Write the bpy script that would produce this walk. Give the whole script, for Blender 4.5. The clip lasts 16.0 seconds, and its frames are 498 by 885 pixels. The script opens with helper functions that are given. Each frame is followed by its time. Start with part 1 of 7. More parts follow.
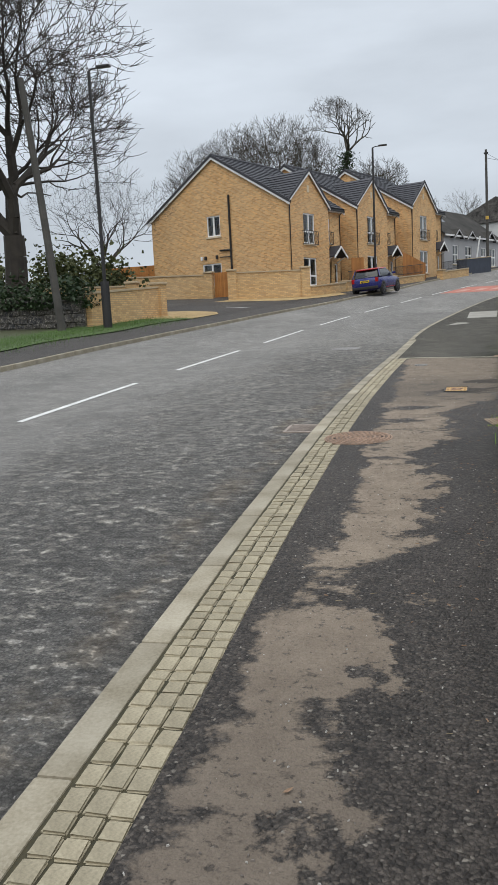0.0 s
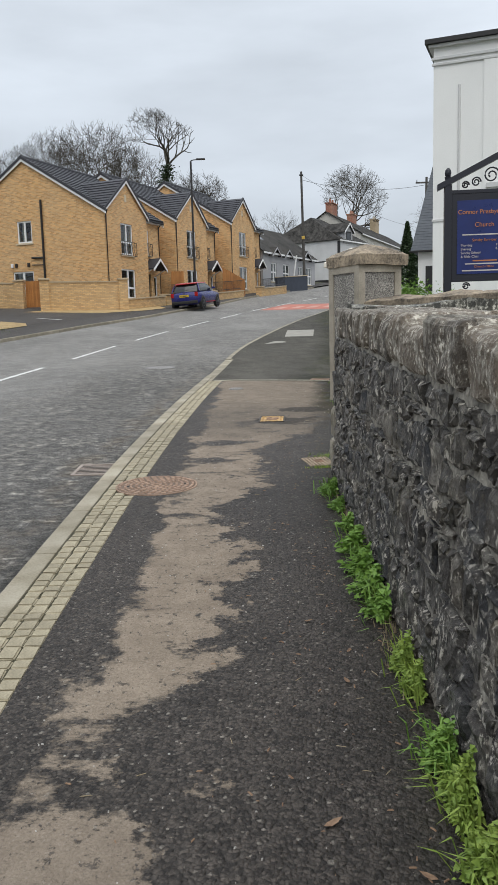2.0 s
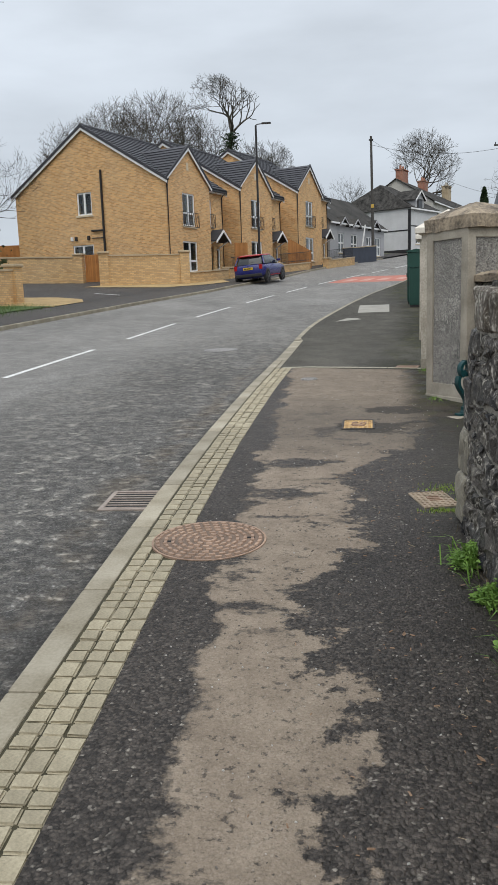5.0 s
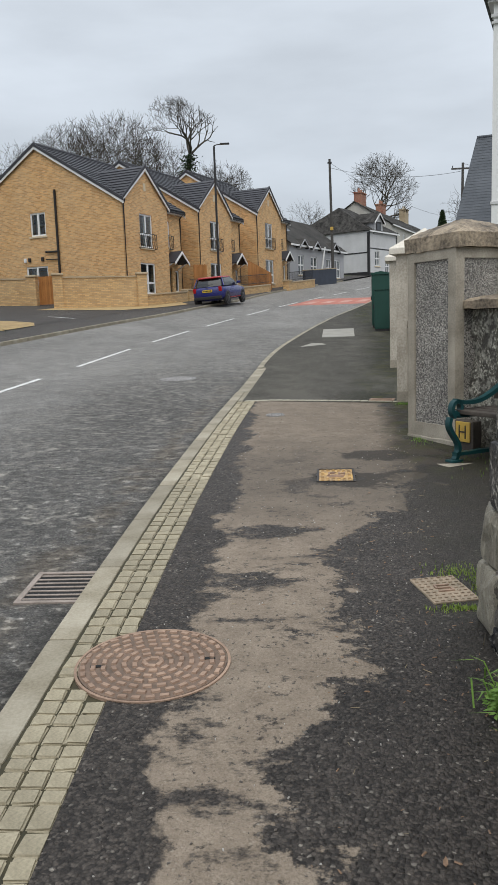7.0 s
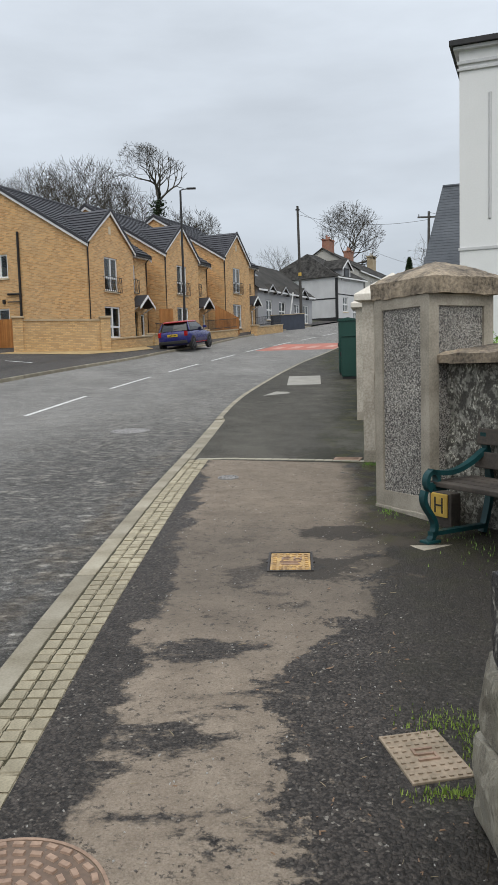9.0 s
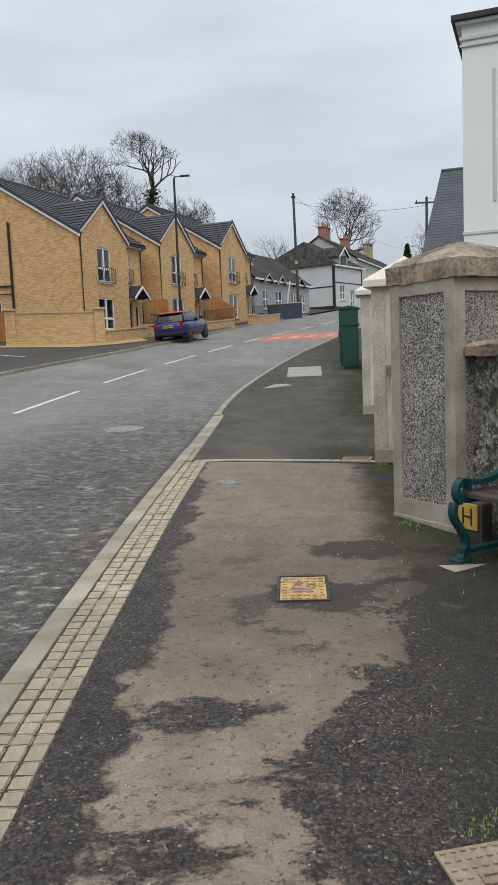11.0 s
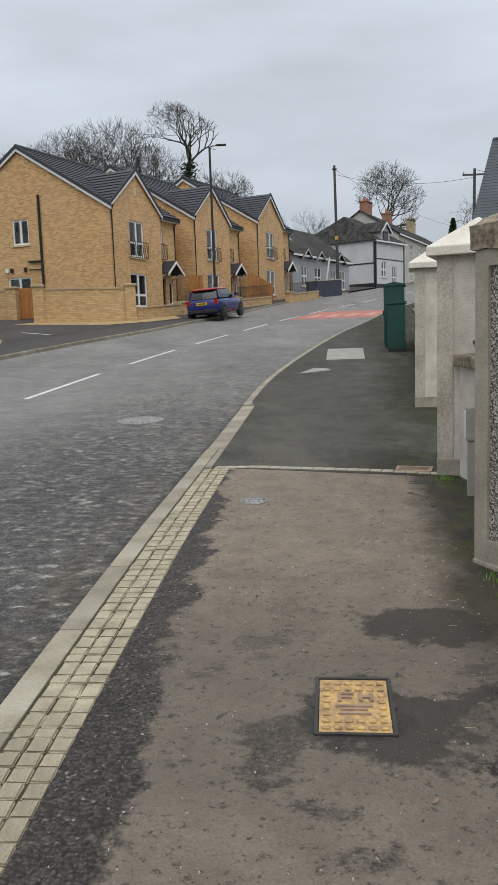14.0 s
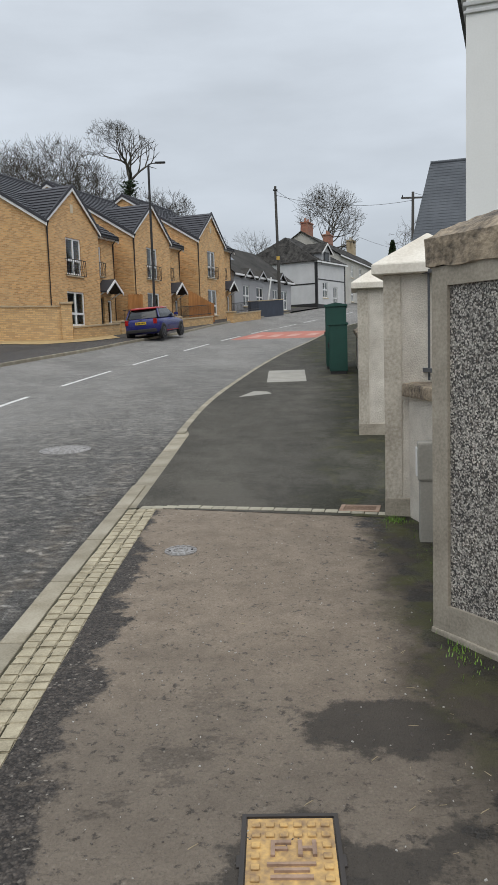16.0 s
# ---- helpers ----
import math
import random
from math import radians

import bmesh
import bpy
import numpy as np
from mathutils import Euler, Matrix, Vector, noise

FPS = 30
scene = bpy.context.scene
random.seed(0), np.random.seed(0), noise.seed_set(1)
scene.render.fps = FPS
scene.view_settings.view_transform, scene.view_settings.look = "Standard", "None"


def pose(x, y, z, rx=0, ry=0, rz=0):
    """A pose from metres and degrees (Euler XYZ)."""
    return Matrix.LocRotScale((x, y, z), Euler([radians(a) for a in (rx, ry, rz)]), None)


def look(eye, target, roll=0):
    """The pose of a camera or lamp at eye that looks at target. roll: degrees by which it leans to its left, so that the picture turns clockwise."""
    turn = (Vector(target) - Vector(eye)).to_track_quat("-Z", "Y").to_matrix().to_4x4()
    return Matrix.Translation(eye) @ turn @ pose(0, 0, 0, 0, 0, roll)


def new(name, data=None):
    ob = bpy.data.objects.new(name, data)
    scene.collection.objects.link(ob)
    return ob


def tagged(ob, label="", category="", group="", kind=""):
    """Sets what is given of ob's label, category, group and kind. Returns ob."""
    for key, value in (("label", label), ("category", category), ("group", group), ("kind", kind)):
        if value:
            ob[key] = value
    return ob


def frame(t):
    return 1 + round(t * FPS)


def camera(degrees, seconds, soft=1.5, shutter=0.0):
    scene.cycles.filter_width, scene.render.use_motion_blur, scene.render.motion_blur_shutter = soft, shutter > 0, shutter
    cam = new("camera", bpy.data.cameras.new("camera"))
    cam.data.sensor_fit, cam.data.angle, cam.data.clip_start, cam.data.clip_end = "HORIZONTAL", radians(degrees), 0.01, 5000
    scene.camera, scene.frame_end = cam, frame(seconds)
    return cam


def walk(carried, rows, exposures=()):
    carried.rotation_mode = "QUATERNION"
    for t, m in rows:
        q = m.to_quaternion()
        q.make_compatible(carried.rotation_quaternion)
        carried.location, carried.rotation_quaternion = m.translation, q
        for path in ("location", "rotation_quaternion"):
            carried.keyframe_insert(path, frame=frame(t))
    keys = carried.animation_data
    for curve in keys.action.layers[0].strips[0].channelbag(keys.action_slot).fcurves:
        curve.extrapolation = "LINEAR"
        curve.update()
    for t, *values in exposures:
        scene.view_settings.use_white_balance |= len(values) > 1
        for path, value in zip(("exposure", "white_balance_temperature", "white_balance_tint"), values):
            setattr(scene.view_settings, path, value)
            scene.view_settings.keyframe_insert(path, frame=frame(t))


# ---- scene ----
cam = camera(35.3, 16.0, 1.0)
PATH = [
    (0, (0.121, 0.316, 1.32), (-0.393, 2.226, 1.021), -2.9),
    (0.5, (0.162, 0.61, 1.332), (-0.217, 2.542, 0.979), -3.6),
    (1, (0.101, 0.905, 1.345), (-0.116, 2.858, 0.974), -2.3),
    (1.5, (0.158, 1.234, 1.393), (0.048, 3.209, 1.095), -1.5),
    (2, (0.183, 1.581, 1.402), (0.109, 3.559, 1.117), -1.6),
    (2.5, (0.109, 1.934, 1.415), (0.074, 3.904, 1.073), -2.2),
    (3, (0.165, 2.242, 1.408), (0.067, 4.196, 0.995), -3.5),
    (3.5, (0.093, 2.531, 1.412), (-0.205, 4.459, 0.974), -3.9),
    (4, (-0.036, 2.764, 1.468), (-0.28, 4.71, 1.08), -2.4),
    (4.2, (-0.036, 2.879, 1.471), (-0.243, 4.833, 1.099), -1.6),
    (6.3, (-0.048, 4.231, 1.534), (-0.34, 6.181, 1.197), -2.7),
    (6.5, (-0.096, 4.306, 1.534), (-0.367, 6.259, 1.198), -2.2),
    (7, (-0.142, 4.547, 1.569), (-0.277, 6.52, 1.271), -2.0),
    (7.5, (-0.028, 4.847, 1.576), (-0.164, 6.819, 1.276), -3.2),
    (8, (-0.085, 5.049, 1.614), (-0.216, 7.031, 1.387), -2.0),
    (8.5, (-0.103, 5.305, 1.652), (-0.15, 7.298, 1.492), -1.2),
    (9, (0.01, 5.585, 1.654), (-0.046, 7.575, 1.462), -1.6),
    (9.2, (0.031, 5.673, 1.669), (-0.033, 7.662, 1.463), -2.3),
    (11.3, (-0.086, 6.462, 1.714), (-0.131, 8.449, 1.496), -2.4),
    (11.5, (-0.128, 6.598, 1.737), (-0.137, 8.59, 1.559), -1.9),
    (12, (-0.102, 6.861, 1.724), (-0.063, 8.856, 1.58), -1.7),
    (12.5, (-0.023, 7.161, 1.748), (-0.08, 9.149, 1.539), -2.0),
    (13, (-0.091, 7.35, 1.757), (-0.176, 9.336, 1.535), -1.4),
    (13.5, (-0.12, 7.596, 1.766), (-0.211, 9.581, 1.538), -1.3),
    (14, (-0.036, 7.856, 1.763), (-0.182, 9.832, 1.493), -2.0),
    (14.5, (-0.078, 8.031, 1.759), (-0.24, 10.005, 1.48), -1.4),
    (15, (-0.195, 8.16, 1.804), (-0.319, 10.14, 1.549), -0.7),
    (15.5, (-0.145, 8.361, 1.78), (-0.21, 10.347, 1.553), -0.4),
    (16, (0.037, 8.592, 1.812), (0.036, 10.579, 1.585), -1.8),
]
walk(cam, [(t, look(eye, target, roll)) for t, eye, target, roll in PATH], ((0.0, 0.06), (1.2, 0.06), (2.0, 0.14), (2.5, 0.18), (3.5, 0.24), (4.5, 0.14), (7.5, 0.05), (11.5, 0.03), (13.0, -0.06), (16.0, -0.04)))

# ---------------------------------------------------------------- sky and sun: a bright overcast day
world = bpy.data.worlds.new("overcast_sky")
scene.world = world
world.use_nodes = True
wn, wl = world.node_tree.nodes, world.node_tree.links
wn.clear()
w_out = wn.new("ShaderNodeOutputWorld")
w_bg = wn.new("ShaderNodeBackground")
w_sky = wn.new("ShaderNodeTexSky")
w_sky.sky_type = "NISHITA"
w_sky.sun_disc = False
w_sky.sun_elevation, w_sky.sun_rotation = radians(58), radians(172)
w_co = wn.new("ShaderNodeTexCoord")
w_sep = wn.new("ShaderNodeSeparateXYZ")
wl.new(w_co.outputs["Generated"], w_sep.inputs[0])
w_noise = wn.new("ShaderNodeTexNoise")
w_noise.inputs["Scale"].default_value, w_noise.inputs["Detail"].default_value = 2.6, 6
w_map = wn.new("ShaderNodeMapping")
w_map.inputs["Scale"].default_value = (1, 1, 3.6)
wl.new(w_co.outputs["Generated"], w_map.inputs[0])
wl.new(w_map.outputs[0], w_noise.inputs["Vector"])
w_grad = wn.new("ShaderNodeMapRange")
w_grad.inputs["From Min"].default_value, w_grad.inputs["From Max"].default_value = 0.0, 1.0
w_grad.inputs["To Min"].default_value, w_grad.inputs["To Max"].default_value = 5.0, 12.5
wl.new(w_sep.outputs["Z"], w_grad.inputs["Value"])
w_var = wn.new("ShaderNodeMapRange")
w_var.inputs["From Min"].default_value, w_var.inputs["From Max"].default_value = 0.3, 0.7
w_var.inputs["To Min"].default_value, w_var.inputs["To Max"].default_value = 0.84, 1.15
wl.new(w_noise.outputs[0], w_var.inputs["Value"])
w_mul = wn.new("ShaderNodeMath")
w_mul.operation = "MULTIPLY"
wl.new(w_grad.outputs[0], w_mul.inputs[0])
wl.new(w_var.outputs[0], w_mul.inputs[1])
w_tint = wn.new("ShaderNodeVectorMath")
w_tint.operation = "SCALE"
w_tint.inputs[0].default_value = (0.908, 0.989, 1.085)
wl.new(w_mul.outputs[0], w_tint.inputs["Scale"])
w_mix = wn.new("ShaderNodeMix")
w_mix.data_type = "RGBA"
w_mix.inputs["Factor"].default_value = 0.93
wl.new(w_sky.outputs[0], w_mix.inputs[6])
wl.new(w_tint.outputs[0], w_mix.inputs[7])
w_bg.inputs["Strength"].default_value = 0.105
wl.new(w_mix.outputs[2], w_bg.inputs["Color"])
wl.new(w_bg.outputs[0], w_out.inputs[0])

sun = new("sun", bpy.data.lights.new("sun", "SUN"))
sun.data.energy, sun.data.angle, sun.data.color = 1.6, radians(70), (1.0, 0.945, 0.85)
sun.matrix_world = look((0, 0, 60), (-5, 36, 0))
scene.view_settings.exposure = 0.0

# ---------------------------------------------------------------- materials


def node(nt, kind, **values):
    n = nt.nodes.new(kind)
    for key, value in values.items():
        n.inputs[key.replace("_", " ")].default_value = value
    return n


def base(name):
    m = bpy.data.materials.new(name)
    m.use_nodes = True
    nt = m.node_tree
    bsdf = nt.nodes["Principled BSDF"]
    co = nt.nodes.new("ShaderNodeTexCoord")
    return m, nt, bsdf, co.outputs["Object"]


def mixc(nt, fac, a, b, blend="MIX"):
    n = nt.nodes.new("ShaderNodeMix")
    n.data_type, n.blend_type = "RGBA", blend
    for sock, v in ((n.inputs["Factor"], fac), (n.inputs[6], a), (n.inputs[7], b)):
        if isinstance(v, (int, float)):
            sock.default_value = v
        elif isinstance(v, tuple):
            sock.default_value = (*v, 1) if len(v) == 3 else v
        else:
            nt.links.new(v, sock)
    return n.outputs[2]


def ramp(nt, value, lo, hi, to0=0.0, to1=1.0):
    n = nt.nodes.new("ShaderNodeMapRange")
    n.inputs["From Min"].default_value, n.inputs["From Max"].default_value = lo, hi
    n.inputs["To Min"].default_value, n.inputs["To Max"].default_value = to0, to1
    nt.links.new(value, n.inputs["Value"])
    return n.outputs[0]


def math_node(nt, op, a, b=0.0):
    n = nt.nodes.new("ShaderNodeMath")
    n.operation = op
    for sock, v in zip(n.inputs, (a, b)):
        if isinstance(v, (int, float)):
            sock.default_value = v
        else:
            nt.links.new(v, sock)
    return n.outputs[0]


def noise_of(nt, co, scale, detail=4.0, stretch=None, rough=0.55):
    if stretch:
        mp = nt.nodes.new("ShaderNodeMapping")
        mp.inputs["Scale"].default_value = stretch
        nt.links.new(co, mp.inputs[0])
        co = mp.outputs[0]
    n = node(nt, "ShaderNodeTexNoise", Scale=scale, Detail=detail, Roughness=rough)
    nt.links.new(co, n.inputs["Vector"])
    return n.outputs[0]


def voronoi_of(nt, co, scale, feature="F1"):
    n = node(nt, "ShaderNodeTexVoronoi", Scale=scale)
    n.feature = feature
    nt.links.new(co, n.inputs["Vector"])
    return n


def bump_to(nt, bsdf, height, strength, distance, normal=None):
    b = node(nt, "ShaderNodeBump", Strength=strength, Distance=distance)
    nt.links.new(height, b.inputs["Height"])
    if normal is not None:
        nt.links.new(normal, b.inputs["Normal"])
    nt.links.new(b.outputs[0], bsdf.inputs["Normal"])
    return b.outputs[0]


def plain(name, c, c2=None, rough=0.8, s1=2.0, s2=35.0, bump=0.25, depth=0.004, metal=0.0, pieces=0.0, spec=0.4, coat=0.0):
    """A worn surface: two tones mixed by broad and fine noise, with fine relief."""
    m, nt, bsdf, co = base(name)
    c2 = c2 or tuple(v * 0.72 for v in c)
    n1, n2 = noise_of(nt, co, s1, 5), noise_of(nt, co, s2, 4)
    f = math_node(nt, "ADD", math_node(nt, "MULTIPLY", n1, 0.6), math_node(nt, "MULTIPLY", n2, 0.4))
    col = mixc(nt, ramp(nt, f, 0.36, 0.64), c2, c)
    if pieces:
        info = nt.nodes.new("ShaderNodeObjectInfo")
        hsv = node(nt, "ShaderNodeHueSaturation")
        nt.links.new(ramp(nt, info.outputs["Random"], 0, 1, 1 - pieces, 1 + pieces), hsv.inputs["Value"])
        nt.links.new(col, hsv.inputs["Color"])
        col = hsv.outputs[0]
    nt.links.new(col, bsdf.inputs["Base Color"])
    nt.links.new(ramp(nt, n2, 0.3, 0.7, max(0.03, rough - 0.1), min(1, rough + 0.08)), bsdf.inputs["Roughness"])
    bsdf.inputs["Metallic"].default_value = metal
    bsdf.inputs["Specular IOR Level"].default_value = spec
    bsdf.inputs["Coat Weight"].default_value = coat
    if bump:
        bump_to(nt, bsdf, n2, bump, depth)
    return m


def brick_material(name, c1, c2, mortar, w=0.225, h=0.075):
    m, nt, bsdf, co = base(name)
    sep = nt.nodes.new("ShaderNodeSeparateXYZ")
    nt.links.new(co, sep.inputs[0])
    comb = nt.nodes.new("ShaderNodeCombineXYZ")
    nt.links.new(math_node(nt, "ADD", sep.outputs[0], sep.outputs[1]), comb.inputs[0])
    nt.links.new(sep.outputs[2], comb.inputs[1])
    b = node(nt, "ShaderNodeTexBrick", Scale=1.0, Mortar_Size=0.009, Mortar_Smooth=0.2, Bias=0.0, Brick_Width=w, Row_Height=h)
    b.inputs["Color1"].default_value, b.inputs["Color2"].default_value, b.inputs["Mortar"].default_value = (*c1, 1), (*c2, 1), (*mortar, 1)
    nt.links.new(comb.outputs[0], b.inputs["Vector"])
    n1, n2 = noise_of(nt, co, 0.5, 5), noise_of(nt, co, 9, 4)
    col = mixc(nt, ramp(nt, n1, 0.3, 0.7, 0.0, 0.35), b.outputs[0], mixc(nt, 0.6, b.outputs[0], (0.62, 0.5, 0.33)))
    col = mixc(nt, ramp(nt, n2, 0.48, 0.75, 0.0, 0.25), col, mixc(nt, 0.5, col, (0.22, 0.12, 0.05)))
    nt.links.new(col, bsdf.inputs["Base Color"])
    bsdf.inputs["Roughness"].default_value = 0.88
    bump_to(nt, bsdf, b.outputs["Fac"], -0.5, 0.006)
    return m


BRICK = brick_material("buff_brick", (0.72, 0.415, 0.17), (0.42, 0.22, 0.082), (0.56, 0.41, 0.235))
WALL_BRICK = brick_material("garden_wall_brick", (0.68, 0.44, 0.2), (0.44, 0.26, 0.11), (0.36, 0.26, 0.15))
COPING = plain("coping_stone", (0.5, 0.4, 0.27), (0.4, 0.31, 0.2))
ROOF_TILE = plain("dark_roof_tile", (0.05, 0.05, 0.058), (0.03, 0.03, 0.036), rough=0.6, s1=1.2, s2=9, bump=0.3)
WHITE_PVC = plain("white_plastic", (0.8, 0.8, 0.79), (0.7, 0.7, 0.69), rough=0.4, bump=0.05)
SILL = plain("cast_stone_sill", (0.62, 0.53, 0.38), (0.5, 0.42, 0.3))
BLACK_PIPE = plain("black_plastic", (0.022, 0.02, 0.02), (0.014, 0.013, 0.013), rough=0.45, bump=0.05)
BLACK_METAL = plain("black_painted_metal", (0.018, 0.018, 0.02), (0.03, 0.028, 0.027), rough=0.5, bump=0.1)
FENCE = plain("stained_fence_board", (0.46, 0.2, 0.055), (0.3, 0.12, 0.035), s1=1.5, s2=25, pieces=0.15)
# unseen interiors: the dimness indoors is put into this dark base colour
ROOM = plain("dim_room", (0.09, 0.085, 0.08), (0.05, 0.05, 0.05), bump=0)
CURTAIN = plain("pale_curtain", (0.55, 0.53, 0.5), (0.4, 0.39, 0.37), bump=0.1)
DOOR_DARK = plain("dark_door_paint", (0.02, 0.022, 0.028), (0.014, 0.014, 0.018), rough=0.4)


def glass_material():
    m, nt, bsdf, co = base("window_glass")
    bsdf.inputs["Base Color"].default_value = (0.75, 0.8, 0.8, 1)
    bsdf.inputs["Roughness"].default_value = 0.03
    bsdf.inputs["IOR"].default_value = 1.45
    bsdf.inputs["Transmission Weight"].default_value = 1.0
    return m


GLASS = glass_material()


def stones(nt, co, dark, light, chip, size, pale=0.93):
    """Chippings in a dark binder: colour, and the height of their rounded tops."""
    bend = node(nt, "ShaderNodeTexNoise", Scale=size * 0.45, Detail=3.0)
    nt.links.new(co, bend.inputs["Vector"])
    shift = nt.nodes.new("ShaderNodeVectorMath")
    shift.operation = "MULTIPLY_ADD"
    nt.links.new(bend.outputs["Color"], shift.inputs[0])
    shift.inputs[1].default_value = (1.6 / size,) * 3
    nt.links.new(co, shift.inputs[2])
    v = voronoi_of(nt, shift.outputs[0], size)
    cell = nt.nodes.new("ShaderNodeSeparateColor")
    nt.links.new(v.outputs["Color"], cell.inputs[0])
    col = mixc(nt, ramp(nt, cell.outputs[0], 0.1, 0.95), dark, light)
    col = mixc(nt, ramp(nt, cell.outputs[1], pale, min(1.0, pale + 0.04)), col, chip)
    gap = ramp(nt, v.outputs["Distance"], 0.36, 0.72)
    col = mixc(nt, math_node(nt, "MULTIPLY", gap, 0.5), col, tuple(c * 0.3 for c in dark))
    top = math_node(nt, "MULTIPLY", math_node(nt, "SUBTRACT", 0.8, v.outputs["Distance"]), ramp(nt, cell.outputs[2], 0.0, 1.0, 0.35, 1.2))
    return col, top


def asphalt(name, dark, light, chip, size=95.0, bump=0.8, pale=0.93, spec=0.3):
    """Worn bitumen: rounded chippings, with broad and middling changes of tone."""
    m, nt, bsdf, co = base(name)
    col, top = stones(nt, co, dark, light, chip, size, pale)
    big, mid, fine = noise_of(nt, co, 0.5, 5, (1, 0.6, 1)), noise_of(nt, co, 3.1, 7, None, 0.62), noise_of(nt, co, 30, 5, None, 0.7)
    tone = math_node(nt, "ADD", math_node(nt, "MULTIPLY", big, 0.5), math_node(nt, "MULTIPLY", mid, 0.5))
    hsv = node(nt, "ShaderNodeHueSaturation")
    nt.links.new(ramp(nt, tone, 0.32, 0.68, 0.62, 1.4), hsv.inputs["Value"])
    nt.links.new(col, hsv.inputs["Color"])
    col = mixc(nt, ramp(nt, fine, 0.36, 0.48, 0.55, 0.0), hsv.outputs[0], tuple(c * 0.4 for c in dark))
    nt.links.new(col, bsdf.inputs["Base Color"])
    nt.links.new(ramp(nt, fine, 0.3, 0.7, 0.6, 0.9), bsdf.inputs["Roughness"])
    bsdf.inputs["Specular IOR Level"].default_value = spec
    h = math_node(nt, "ADD", math_node(nt, "MULTIPLY", top, 0.6), math_node(nt, "MULTIPLY", fine, 0.9))
    bump_to(nt, bsdf, h, bump, 0.009)
    return m, nt, bsdf, co, col, h


def road_material():
    """Smooth grey in the far lane; beside the near kerb the surface dressing has scabbed off, with mud along the gutter."""
    m, nt, bsdf, co, col, h = asphalt("road_asphalt", (0.16, 0.154, 0.145), (0.285, 0.273, 0.254), (0.42, 0.4, 0.375), 80.0, 0.8, 0.9, 0.4)
    uv = nt.nodes.new("ShaderNodeUVMap")
    uv.uv_map = "from_kerb"
    sep = nt.nodes.new("ShaderNodeSeparateXYZ")
    nt.links.new(uv.outputs[0], sep.inputs[0])
    u, y = sep.outputs[0], sep.outputs[1]
    wide = math_node(nt, "SUBTRACT", noise_of(nt, co, 0.8, 6, None, 0.65), 0.5)
    zone = math_node(nt, "MULTIPLY", ramp(nt, math_node(nt, "ADD", u, math_node(nt, "MULTIPLY", wide, 3.0)), 1.6, 3.4, 1.0, 0.12), ramp(nt, y, 16.0, 32.0, 1.0, 0.15))
    scab = noise_of(nt, co, 11.0, 9, (0.8, 1.15, 1), 0.78)
    worn = noise_of(nt, co, 2.2, 8, None, 0.7)
    pale = math_node(nt, "MULTIPLY", ramp(nt, scab, 0.5, 0.56), ramp(nt, worn, 0.4, 0.6, 0.25, 1.0))
    col = mixc(nt, math_node(nt, "MULTIPLY", pale, math_node(nt, "MULTIPLY", zone, 0.9)), col, (0.4, 0.37, 0.325))
    pits = ramp(nt, scab, 0.38, 0.47, 1.0, 0.0)
    col = mixc(nt, math_node(nt, "MULTIPLY", pits, math_node(nt, "MULTIPLY", zone, 0.55)), col, (0.038, 0.034, 0.03))
    mud = math_node(nt, "MULTIPLY", ramp(nt, math_node(nt, "ABSOLUTE", math_node(nt, "SUBTRACT", math_node(nt, "ADD", u, math_node(nt, "MULTIPLY", wide, 0.8)), 0.34)), 0.05, 0.22, 1.0, 0.0), ramp(nt, worn, 0.42, 0.56, 0.0, 0.8))
    col = mixc(nt, math_node(nt, "MULTIPLY", mud, ramp(nt, y, 14.0, 20.0, 1.0, 0.0)), col, mixc(nt, ramp(nt, scab, 0.42, 0.55), (0.11, 0.09, 0.07), (0.29, 0.25, 0.2)))
    gutter = ramp(nt, math_node(nt, "ADD", u, math_node(nt, "MULTIPLY", wide, 0.35)), 0.05, 0.2, 0.65, 0.0)
    col = mixc(nt, math_node(nt, "MULTIPLY", gutter, ramp(nt, y, 15.0, 22.0, 1.0, 0.2)), col, (0.028, 0.024, 0.019))
    nt.links.new(col, bsdf.inputs["Base Color"])
    deep = math_node(nt, "MULTIPLY", math_node(nt, "MULTIPLY", ramp(nt, scab, 0.38, 0.58), zone), 2.4)
    bump_to(nt, bsdf, math_node(nt, "ADD", h, deep), 1.0, 0.011)
    return m


ROAD = road_material()
FAR_ASPHALT = asphalt("footway_asphalt", (0.045, 0.041, 0.038), (0.1, 0.09, 0.083), (0.16, 0.15, 0.14))[0]


